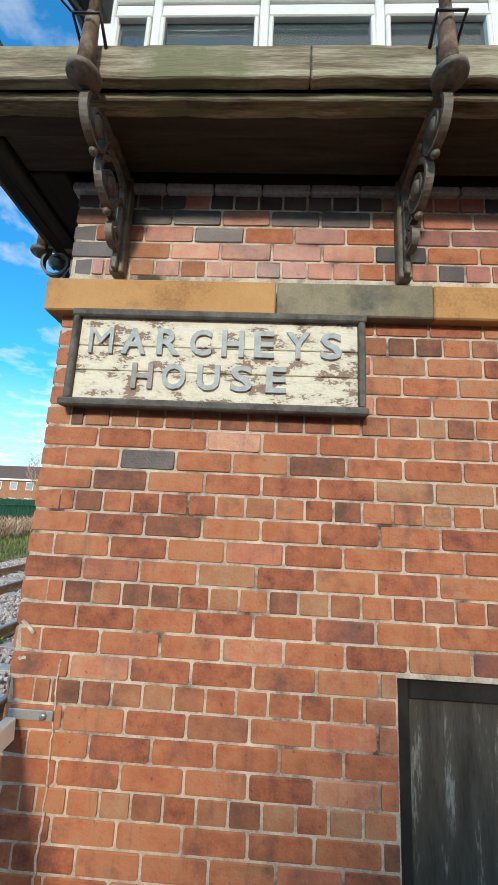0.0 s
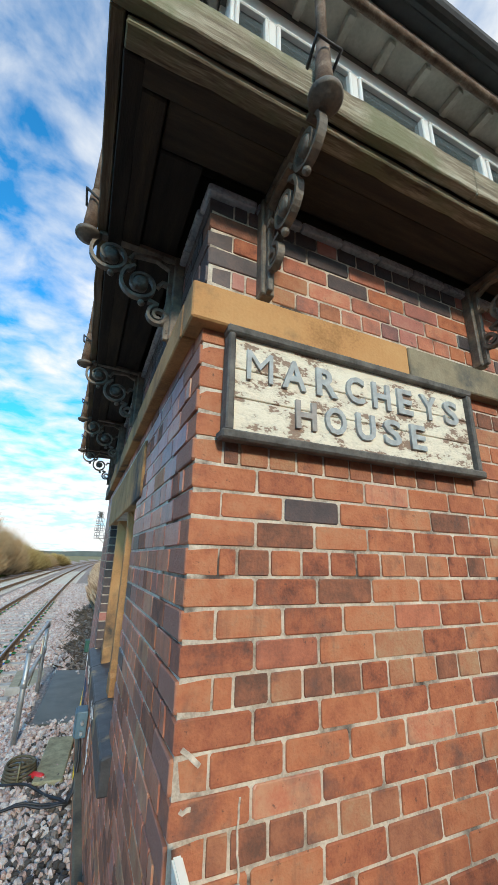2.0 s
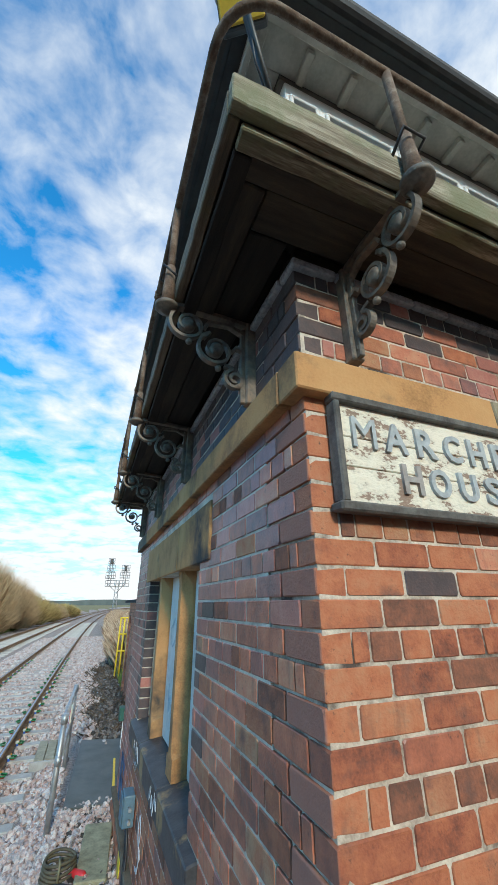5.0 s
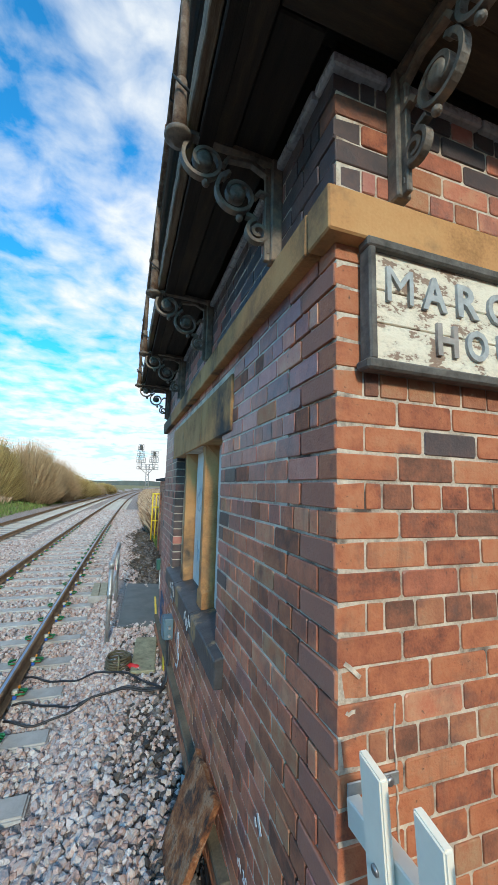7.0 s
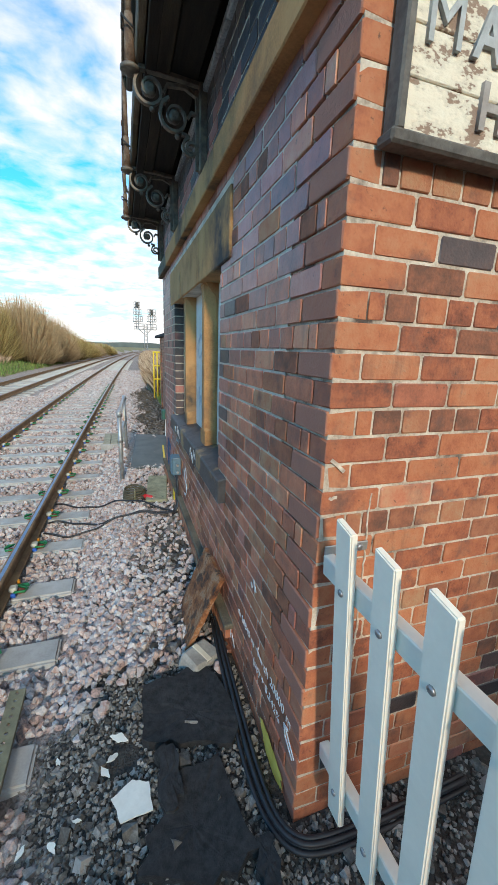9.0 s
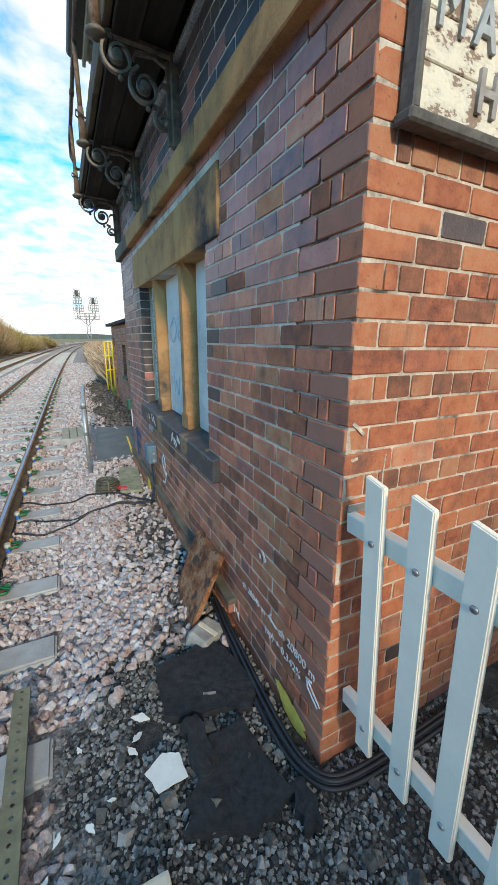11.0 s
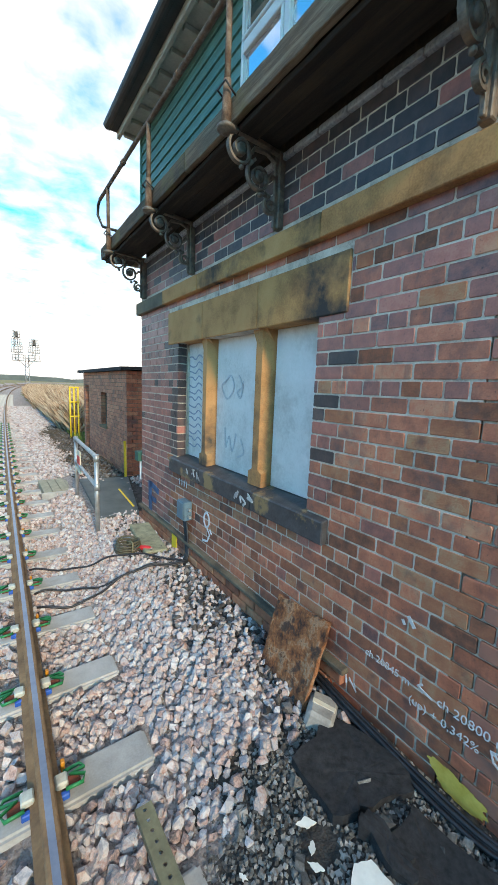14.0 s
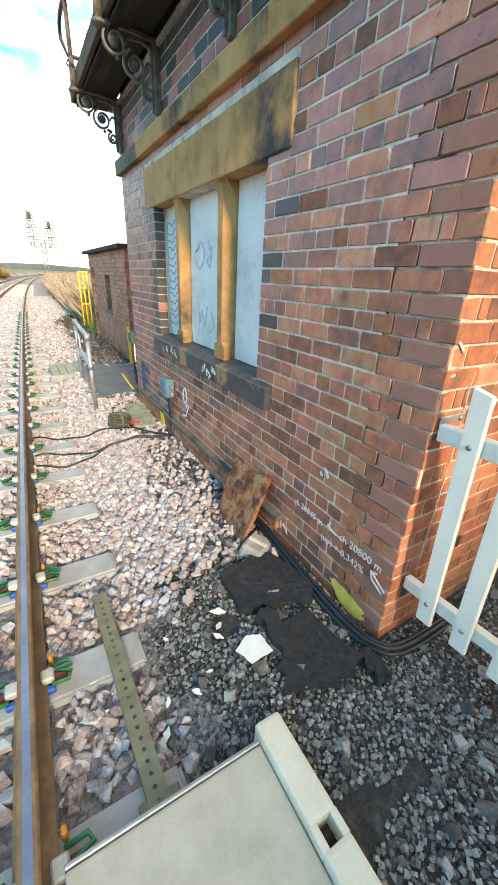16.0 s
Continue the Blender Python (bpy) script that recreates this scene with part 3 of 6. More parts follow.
part("fascia_board", rough_board(-OUT, 1.05, -OUT, -OUT + 0.045, FB, DECK, 1, 24, "x"), M_WOOD, gangway)
part("fascia_board", rough_board(1.054, LEN_X + 0.3, -OUT, -OUT + 0.045, FB + 0.002, DECK - 0.004, 5, 40, "x"), M_WOOD, gangway)
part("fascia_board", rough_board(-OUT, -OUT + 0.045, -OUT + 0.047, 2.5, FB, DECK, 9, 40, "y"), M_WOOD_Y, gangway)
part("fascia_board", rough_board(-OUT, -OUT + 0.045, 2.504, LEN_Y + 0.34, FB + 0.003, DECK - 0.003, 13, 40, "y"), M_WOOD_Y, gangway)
part("edge_beam", rough_board(-OUT + 0.05, LEN_X + 0.3, -OUT + 0.05, -OUT + 0.12, FB - 0.032, FB + 0.004, 17, 30, "x"), M_WOOD, gangway)
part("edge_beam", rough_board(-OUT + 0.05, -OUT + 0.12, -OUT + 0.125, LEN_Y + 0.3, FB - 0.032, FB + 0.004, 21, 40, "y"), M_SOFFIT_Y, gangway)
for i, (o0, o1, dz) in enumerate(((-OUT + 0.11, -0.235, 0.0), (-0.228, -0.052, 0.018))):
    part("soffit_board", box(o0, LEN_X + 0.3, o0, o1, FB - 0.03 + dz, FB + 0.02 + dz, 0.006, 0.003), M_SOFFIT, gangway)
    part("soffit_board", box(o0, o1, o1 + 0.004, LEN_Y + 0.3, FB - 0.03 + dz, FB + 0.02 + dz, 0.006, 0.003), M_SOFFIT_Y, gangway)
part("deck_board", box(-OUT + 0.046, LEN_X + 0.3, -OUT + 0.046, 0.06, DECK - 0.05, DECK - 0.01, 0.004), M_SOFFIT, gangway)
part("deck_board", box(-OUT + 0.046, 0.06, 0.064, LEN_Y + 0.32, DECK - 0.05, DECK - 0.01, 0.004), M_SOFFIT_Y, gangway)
part("end_fascia", rough_board(-OUT + 0.046, 0.6, LEN_Y + 0.3, LEN_Y + 0.34, FB, DECK, 2, 12, "x"), M_WOOD, gangway)

# ---- the upper storey ----
UP0, UP1 = DECK - 0.02, 5.24
WEATHER_Y = 2.42
wall_upper = tagged(part("wall_upper", box(0.06, 0.16, WEATHER_Y + 0.02, LEN_Y, UP0, UP1, 0), M_DARKROOM), "green-painted weatherboarded upper storey", "wall", kind="structure")
for i in range(int((UP1 - UP0) / 0.118) + 1):
    z = UP0 + i * 0.118
    bm = bmesh.new()
    secs = [(0.012, z), (0.03, z + 0.122), (0.055, z + 0.122), (0.055, z)]
    l = [bm.verts.new((d, WEATHER_Y, h)) for d, h in secs]
    r = [bm.verts.new((d, LEN_Y + 0.02, h)) for d, h in secs]
    bm.faces.new(l); bm.faces.new(r[::-1])
    for k in range(4):
        bm.faces.new((l[k], r[k], r[(k + 1) % 4], l[(k + 1) % 4]))
    bmesh.ops.recalc_face_normals(bm, faces=bm.faces)
    part("weatherboard", bm, M_GREEN, wall_upper)
part("corner_board", box(0.0, 0.06, LEN_Y + 0.0205, LEN_Y + 0.05, UP0, UP1, 0.004), M_GREEN, wall_upper)
wall_upper_back = tagged(part("wall_upper_back", box(0.16, LEN_X, LEN_Y - 0.1, LEN_Y, UP0, UP1, 0), M_DARKROOM), "plain north wall of the upper storey", "wall", kind="structure")
wall_upper_east = tagged(part("wall_upper_east", box(LEN_X - 0.1, LEN_X, 0.1, LEN_Y - 0.102, UP0, UP1, 0), M_DARKROOM), "plain east wall of the upper storey", "wall", kind="structure")
floor = tagged(part("floor", box(0.03, LEN_X, 0.03, LEN_Y - 0.11, BASE_TOP + 0.02, UP0 - 0.004, 0), M_SOFFIT), "dark timber operating floor", "floor", kind="structure")
ceiling = tagged(part("ceiling", box(0.0, LEN_X, 0.0, LEN_Y, UP1 + 0.002, UP1 + 0.05, 0), M_DARKROOM), "pale boarded ceiling of the upper storey", "ceiling", kind="structure")


def glazed_side(name, label, turn, u0, u1, splits, z0, z1, transom):
    """White plastic windows in a row: posts, transom, a casement frame and a pane for every light."""
    w = thing(name, label, "window", kind="structure")
    part("window_sill", box(u0, u1, -0.03, 0.1, UP0, z0, 0.006, 0, turn), M_WHITE, w)
    part("window_head", box(u0, u1, 0.0, 0.1, z1, UP1, 0.006, 0, turn), M_WHITE, w)
    edges = [u0, *splits, u1]
    for e in edges:
        part("post", box(max(e - 0.024, u0), min(e + 0.024, u1), -0.004, 0.1, z0 + 0.001, z1 - 0.001, 0.006, 0, turn), M_WHITE, w)
    for a, b in zip(edges, edges[1:]):
        a2, b2 = a + 0.026, b - 0.026
        for za, zb in ((z0, transom - 0.04), (transom + 0.04, z1)):
            bm = bmesh.new()
            f = 0.024
            add_box(bm, a2, b2, -0.016, 0.05, za + 0.002, za + f, 0.006, turn)
            add_box(bm, a2, b2, -0.016, 0.05, zb - f, zb - 0.002, 0.006, turn)
            add_box(bm, a2, a2 + f, -0.016, 0.05, za + f, zb - f, 0.006, turn)
            add_box(bm, b2 - f, b2, -0.016, 0.05, za + f, zb - f, 0.006, turn)
            fr = part("window_frame", bm, M_WHITE, w)
            pane = part("pane", box(a2 + f, b2 - f, 0.016, 0.024, za + f, zb - f, 0, 0, turn), M_GLASS, fr)
            pane.visible_shadow = False
        part("transom", box(a2, b2, 0.0, 0.09, transom - 0.039, transom + 0.039, 0.004, 0, turn), M_WHITE, w)
    return w


glazed_side("window_2", "white plastic casement windows round the operating floor", TURN_S, 0.03, LEN_X, [0.28, 0.85, 1.45, 2.03, 2.62, 3.2], 4.02, 5.1, 4.79)
glazed_side("window_3", "white plastic casement windows facing the track", TURN_W, 0.105, WEATHER_Y - 0.002, [0.7, 1.28, 1.86], 4.02, 5.1, 4.72)

roof = tagged(part("roof", bmesh.new(), M_ROOF), "low slate hipped roof over the signal box", "roof", kind="structure")
EAVE = 0.22


def roof_build(bm):
    c = [(-EAVE, -EAVE), (LEN_X + EAVE, -EAVE), (LEN_X + EAVE, LEN_Y + EAVE), (-EAVE, LEN_Y + EAVE)]
    low = [bm.verts.new((x, y, UP1 + 0.075)) for x, y in c]
    up = [bm.verts.new((x, y, UP1 + 0.11)) for x, y in c]
    a, b = bm.verts.new((1.8, 1.7, UP1 + 1.1)), bm.verts.new((1.8, 3.2, UP1 + 1.1))
    bm.faces.new(low[::-1])
    for k in range(4):
        bm.faces.new((low[k], low[(k + 1) % 4], up[(k + 1) % 4], up[k]))
    bm.faces.new((up[0], up[1], a)); bm.faces.new((up[1], up[2], b, a)); bm.faces.new((up[2], up[3], b)); bm.faces.new((up[3], up[0], a, b))


core(roof, roof_build)
M_CREAM = surface("cream_soffit_paint", [(0.3, (0.36, 0.34, 0.29)), (0.7, (0.56, 0.53, 0.46))], scale=5, fine=50, rough=0.8, bump=0.25, stain=(0.2, 0.18, 0.14), stain_scale=2.5, stain_at=(0.55, 0.75))
part("soffit", box(-EAVE + 0.02, LEN_X + EAVE, -EAVE + 0.02, -0.002, UP1 + 0.052, UP1 + 0.072, 0.002), M_CREAM, roof)
part("soffit", box(-EAVE + 0.02, -0.002, 0.0, LEN_Y + EAVE, UP1 + 0.052, UP1 + 0.072, 0.002), M_CREAM, roof)
for a in np.arange(-0.2, LEN_X, 0.3):
    part("eave_block", box(a, a + 0.05, -EAVE + 0.05, -0.01, UP1 + 0.005, UP1 + 0.05, 0.004, 0.002), M_CREAM, roof)
for a in np.arange(0.1, LEN_Y + 0.2, 0.3):
    part("eave_block", box(-EAVE + 0.05, -0.01, a, a + 0.05, UP1 + 0.005, UP1 + 0.05, 0.004, 0.002), M_CREAM, roof)
part("fascia", box(-EAVE, LEN_X + EAVE, -EAVE - 0.02, -EAVE + 0.018, UP1 - 0.02, UP1 + 0.1, 0.004), M_CREAM, roof)
part("fascia", box(-EAVE - 0.02, -EAVE + 0.018, -EAVE + 0.02, LEN_Y + EAVE, UP1 - 0.02, UP1 + 0.1, 0.004), M_CREAM, roof)
part("eave_board", box(-EAVE - 0.12, LEN_X + EAVE, -EAVE - 0.12, -EAVE - 0.022, UP1 + 0.05, UP1 + 0.07, 0.002), M_BLACK, roof)
part("eave_board", box(-EAVE - 0.12, -EAVE - 0.022, -EAVE - 0.02, LEN_Y + EAVE, UP1 + 0.05, UP1 + 0.07, 0.002), M_BLACK, roof)
gutter = thing("gutter", "black half-round gutter along the eaves", "gutter")


def gutter_run(p, q, out):
    bm = bmesh.new()
    p, q, out = Vector(p), Vector(q), Vector(out)
    rings = []
    for c in (p, q):
        outer = [bm.verts.new(c + out * (0.06 * math.cos(a)) + Vector((0, 0, 0.06 * math.sin(a)))) for a in np.linspace(math.pi, 2 * math.pi, 9)]
        inner = [bm.verts.new(c + out * (0.053 * math.cos(a)) + Vector((0, 0, 0.053 * math.sin(a)))) for a in np.linspace(2 * math.pi, math.pi, 9)]
        rings.append(outer + inner)
    n = len(rings[0])
    for k in range(n):
        bm.faces.new((rings[0][k], rings[0][(k + 1) % n], rings[1][(k + 1) % n], rings[1][k]))
    return bm


GZ = UP1 + 0.1
part("run", gutter_run((-EAVE - 0.16, -EAVE - 0.13, GZ), (LEN_X + EAVE, -EAVE - 0.13, GZ), (0, -1, 0)), M_BLACK, gutter)
part("run", gutter_run((-EAVE - 0.13, -EAVE - 0.19, GZ), (-EAVE - 0.13, LEN_Y + EAVE, GZ), (-1, 0, 0)), M_BLACK, gutter)

# ---- unseen wall added behind the path to keep the low sun off the ground ----
bm = bmesh.new()
ends = []
for y in (-9.3, -9.0):
    ends.append([bm.verts.new((x, y, z)) for x, z in ((-30, -0.3), (30, -0.3), (30, 5.45), (0.3, 5.45), (-0.9, 4.3), (-30, 4.3))])
bm.faces.new(ends[0])
bm.faces.new(ends[1][::-1])
for k in range(6):
    bm.faces.new((ends[0][k], ends[1][k], ends[1][(k + 1) % 6], ends[0][(k + 1) % 6]))
bmesh.ops.recalc_face_normals(bm, faces=bm.faces)
wall_boundary = tagged(part("wall_boundary", bm, M_BRICK_W), "plain red brick wall added unseen behind the path to cast shade", "wall", kind="structure")

# ---- ground, track ----
M_BALLAST = surface("ballast_ground", [(0.25, (0.11, 0.092, 0.084)), (0.5, (0.3, 0.255, 0.235)), (0.75, (0.47, 0.42, 0.39))], scale=22, fine=60, rough=0.95, bump=1.0, distance=0.05, coords="World")
M_EARTH = surface("dark_stony_earth", [(0.3, (0.02, 0.018, 0.016)), (0.55, (0.055, 0.048, 0.042)), (0.8, (0.13, 0.115, 0.1))], scale=14, fine=90, rough=0.95, bump=1.0, distance=0.04, coords="World")
M_FIELD = surface("winter_field", [(0.25, (0.1, 0.085, 0.035)), (0.5, (0.2, 0.17, 0.075)), (0.75, (0.16, 0.2, 0.06))], scale=0.6, fine=8, rough=0.95, bump=0.6, distance=0.1, coords="World")
M_CONC = surface("concrete_sleeper", [(0.3, (0.3, 0.295, 0.28)), (0.7, (0.45, 0.445, 0.43))], scale=5, fine=90, rough=0.9, bump=0.2, vary=0.2)
M_RAIL = surface("rail_steel_side", [(0.3, (0.13, 0.075, 0.038)), (0.7, (0.3, 0.19, 0.095))], scale=6, fine=70, rough=0.8, bump=0.2)
M_HEAD = surface("polished_rail_head", [(0.3, (0.22, 0.26, 0.33)), (0.7, (0.34, 0.38, 0.45))], scale=4, rough=0.38, metal=1.0, bump=0.03)


def bend(y):
    """The line's sideways shift: it swings gently to the east far off."""
    u = max(y - 1.3, -6)
    return 0.0145 * u + (0.00034 * u * u if u > 0 else 0)


def smooth(a, b, v):
    v = min(max((v - a) / (b - a), 0), 1)
    return v * v * (3 - 2 * v)


def height(x, y):
    h = -0.03 + 0.17 * smooth(-1.2, -0.55, x - bend(y)) * (1 - smooth(8, 30, y))
    h += 0.12 * smooth(0.0, 0.8, x) * (1 - smooth(-0.5, 1, y)) * 0
    h += 0.5 * smooth(-8.5, -11, x - bend(y)) - 0.1 * smooth(-7.6, -8.4, x - bend(y)) * (1 - smooth(-8.4, -9, x - bend(y)))
    h += 0.02 * noise.noise(Vector((x * 2.2, y * 2.2, 0)))
    return h


def ground_axis(lo, hi, near0, near1, fine):
    v, out = near0, []
    while v <= near1:
        out.append(v)
        v += fine
    step, v = fine, near0
    while v > lo:
        step *= 1.25
        v -= step
        out.insert(0, max(v, lo))
    step, v = fine, out[-1]
    while v < hi:
        step *= 1.25
        v += step
        out.append(min(v, hi))
    return out


gx, gy = ground_axis(-1500, 1500, -9, 3, 0.15), ground_axis(-600, 3000, -3, 14, 0.15)
g_v = [(x, y, height(x, y)) for y in gy for x in gx]
nx = len(gx)
g_f = [(j * nx + i, j * nx + i + 1, (j + 1) * nx + i + 1, (j + 1) * nx + i) for j in range(len(gy) - 1) for i in range(nx - 1)]
g_me = bpy.data.meshes.new("ground")
g_me.from_pydata(g_v, [], g_f)
for m_ in (M_BALLAST, M_EARTH, M_FIELD):
    g_me.materials.append(m_)


def ground_kind(x, y):
    u = x - bend(y)
    if u < -8.6 or u > 4 or y > 90 and (u < -8.6 or u > 1.2):
        return 2
    if y > 15.5:
        return 2 if u > 0.25 + 0.3 * noise.noise(Vector((x, y, 2))) else 0
    if u > -0.25 + 0.15 * noise.noise(Vector((x, y, 2))) or (y < 1.0 and x > -1.0 + 0.2 * noise.noise(Vector((x * 3, y * 3, 9)))):
        return 1
    return 0


g_me.polygons.foreach_set("material_index", [ground_kind(gx[i] + 0.07, gy[j] + 0.07) for j in range(len(gy) - 1) for i in range(nx - 1)])
ground = tagged(new("ground", g_me), "pale granite ballast and dark stony soil beside the line", "ground", kind="structure")

RAIL_PROFILE = [(-0.07, 0.0), (0.07, 0.0), (0.07, 0.012), (0.012, 0.03), (0.010, 0.11), (0.035, 0.122), (0.035, 0.152), (0.028, 0.158), (-0.028, 0.158), (-0.035, 0.152), (-0.035, 0.122), (-0.010, 0.11), (-0.012, 0.03), (-0.07, 0.012)]


def rail(x0, y0, y1, z0):
    """One running rail: a brown foot and web, and a polished head."""
    whole = thing("rail", "rusty steel running rail with a polished head", "rail", "rails of the line")
    ys, y = [], y0
    while y < y1:
        ys.append(y)
        y += 0.6 if y < 20 else 4
    for name, prof, m in (("web_and_foot", RAIL_PROFILE[:6] + RAIL_PROFILE[10:], M_RAIL), ("rail_head", [(-0.035, 0.1225), (0.035, 0.1225), (0.035, 0.147), (0.028, 0.1545), (0.015, 0.158), (-0.015, 0.158), (-0.028, 0.1545), (-0.035, 0.147)], [M_RAIL, M_HEAD])):
        bm = bmesh.new()
        rings = [[bm.verts.new((x0 + bend(y) + px, y, z0 + pz)) for px, pz in prof] for y in ys]
        n = len(prof)
        for a, b in zip(rings, rings[1:]):
            for k in range(n):
                f = bm.faces.new((a[k], a[(k + 1) % n], b[(k + 1) % n], b[k]))
                f.material_index = 1 if name == "rail_head" and k == 4 else 0
        bm.faces.new(rings[0][::-1])
        bm.faces.new(rings[-1])
        part(name, bm, m, whole)
    return whole


RAIL_Z = 0.03
TRACKS = ((-1.634, -3.134), (-5.13, -6.63))
for pair in TRACKS:
    for x in pair:
        rail(x, -6, 400, RAIL_Z)
SLEEPER_STEP = 0.75
first_sleeper = None


def sleeper_mesh():
    """A concrete sleeper with sloping flanks and ends."""
    bm = bmesh.new()
    add_box(bm, -1.32, 1.32, -0.15, 0.15, -0.2, 0.012, 0)
    for v in bm.verts:
        if v.co.z > 0:
            v.co.y *= 0.72
            v.co.x *= 0.975
    bmesh.ops.bevel(bm, geom=bm.edges[:], offset=0.014, segments=2, affect="EDGES")
    return bm


for near, far in TRACKS:
    for i in range(-6, 80):
        y = 1.44 + i * SLEEPER_STEP
        c = (near + far) / 2 + bend(y)
        if first_sleeper is None:
            first_sleeper = part("sleeper", sleeper_mesh(), M_CONC)
            tagged(first_sleeper, "grey concrete railway sleeper bedded in ballast", "sleeper", "sleepers under the rails")
            first_sleeper.matrix_basis = pose(c, y, 0)
        else:
            copy_thing(first_sleeper, pose(c, y, random.uniform(-0.004, 0.004), 0, 0, random.uniform(-0.4, 0.4)))

# ---- materials of the things ----
def peeling(name, paint, bare, at, scale=14.0, stretch=(1, 1, 3.2), vary_paint=0.12):
    """Paint that has flaked off along the grain, down to bare weathered wood."""
    m = surface(name, [(0.0, bare), (max(at - 0.03, 0), tuple(c * 1.5 for c in bare)), (at, tuple(c * 0.82 for c in paint)), (min(at + 0.12, 1), paint)], scale=scale, fine=60, stretch=stretch, rough=0.8, bump=0.7, detail=8)
    return m


def plain(name, col, rough=0.6, metal=0.0, spread=0.25, scale=12, bump=0.15, vary=0.0):
    lo, hi = tuple(c * (1 - spread) for c in col), tuple(min(c * (1 + spread), 0.95) for c in col)
    return surface(name, [(0.3, lo), (0.7, hi)], scale=scale, rough=rough, metal=metal, bump=bump, vary=vary)


M_SIGN = peeling("flaking_cream_paint", (0.74, 0.67, 0.54), (0.19, 0.13, 0.095), 0.44, scale=10, stretch=(1, 1, 2.0))
M_SIGNFRAME = plain("weathered_dark_moulding", (0.11, 0.1, 0.09), 0.85, bump=0.5, spread=0.5)
M_LETTER = plain("grey_blue_letter_paint", (0.36, 0.38, 0.385), 0.6, spread=0.2, scale=25)
M_LETTER_B = plain("faded_grey_letter_paint", (0.3, 0.27, 0.25), 0.7, spread=0.2, scale=25)
M_PICKET = plain("white_picket_plastic", (0.82, 0.77, 0.66), 0.45, spread=0.05, scale=5, bump=0.05)
M_BOLT = plain("zinc_bolt", (0.35, 0.35, 0.36), 0.4, 0.8)
M_GALV = plain("galvanised_steel", (0.42, 0.43, 0.43), 0.5, 0.7, spread=0.2, bump=0.1)
M_OLIVE = plain("olive_coated_steel", (0.2, 0.185, 0.11), 0.6, 0.2, spread=0.25)
M_PLATE = surface("rust_plate", [(0.3, (0.04, 0.02, 0.014)), (0.42, (0.16, 0.062, 0.026)), (0.52, (0.28, 0.115, 0.045)), (0.6, (0.34, 0.21, 0.125)), (0.68, (0.12, 0.05, 0.025)), (0.8, (0.3, 0.13, 0.055))], scale=9, fine=60, rough=0.95, bump=1.0, distance=0.03, stain=(0.06, 0.035, 0.025), stain_scale=7, stain_at=(0.55, 0.62))
M_ASPHALT = surface("broken_asphalt", [(0.3, (0.008, 0.008, 0.009)), (0.7, (0.035, 0.035, 0.037))], scale=30, fine=160, rough=0.95, bump=0.6, distance=0.01, coords="World")
M_SOIL = surface("dark_stony_soil", [(0.3, (0.02, 0.018, 0.016)), (0.6, (0.06, 0.053, 0.047)), (0.8, (0.12, 0.105, 0.09))], scale=20, fine=90, rough=0.95, bump=1.0, distance=0.03, coords="World")
M_ROCK = surface("concrete_lump", [(0.3, (0.24, 0.225, 0.2)), (0.7, (0.42, 0.4, 0.36))], scale=8, fine=70, rough=0.95, bump=0.5)
M_SHARD = plain("white_plastic_shard", (0.78, 0.77, 0.7), 0.6, spread=0.08)
M_CABLE = plain("black_cable_sheath", (0.02, 0.021, 0.025), 0.5, spread=0.3, bump=0.05)
M_YPAINT = surface("yellow_paint_splash", [(0.22, (0.3, 0.17, 0.05)), (0.32, (0.6, 0.41, 0.06)), (0.7, (0.76, 0.56, 0.12))], scale=12, rough=0.8, bump=0.3, coords="World")
M_CHALK = plain("white_marker_paint", (0.62, 0.64, 0.66), 0.9, spread=0.15, scale=60)
M_SPRAY = plain("faint_grey_spray", (0.5, 0.53, 0.55), 0.8, spread=0.15, scale=30)
M_BLUEP = plain("blue_spray_paint", (0.05, 0.1, 0.2), 0.7, spread=0.3)
M_BLUEBOX = plain("blue_grey_enclosure", (0.1, 0.17, 0.22), 0.5, spread=0.15)
M_PLANK = plain("mossy_plank", (0.27, 0.26, 0.17), 0.9, spread=0.35, bump=0.5)
M_MAT = surface("dark_rubber_mat", [(0.3, (0.055, 0.066, 0.064)), (0.7, (0.11, 0.125, 0.12))], scale=4, fine=80, rough=0.55, bump=0.15)
M_GRATE = plain("buff_grp_hatch", (0.3, 0.28, 0.2), 0.8, spread=0.2)
M_RED = plain("red_can_paint", (0.5, 0.03, 0.035), 0.4, spread=0.2)
M_YELLOW = plain("yellow_paint", (0.72, 0.52, 0.03), 0.5, spread=0.12)
M_LENS = plain("yellowed_lamp_front", (0.62, 0.42, 0.04), 0.35, spread=0.15, scale=6)
M_LID = surface("sandy_panel", [(0.3, (0.42, 0.37, 0.28)), (0.7, (0.56, 0.5, 0.39))], scale=7, fine=140, rough=0.85, bump=0.25)
M_LIDEDGE = surface("cream_moulded_edge", [(0.3, (0.6, 0.54, 0.41)), (0.7, (0.72, 0.66, 0.52))], scale=5, fine=60, rough=0.7, bump=0.12, stain=(0.4, 0.34, 0.22), stain_scale=5, stain_at=(0.6, 0.8))
M_CLIP_G = plain("green_clip_cable", (0.02, 0.2, 0.07), 0.5)
M_CLIP_W = plain("pale_nylon_insulator", (0.5, 0.52, 0.46), 0.6)
M_CLIP_R = plain("brown_rail_clip", (0.18, 0.05, 0.025), 0.8)
M_CLIP_B = plain("blue_nylon_insulator", (0.02, 0.1, 0.45), 0.5)
M_CLIP_O = plain("orange_nylon_insulator", (0.6, 0.25, 0.02), 0.5)


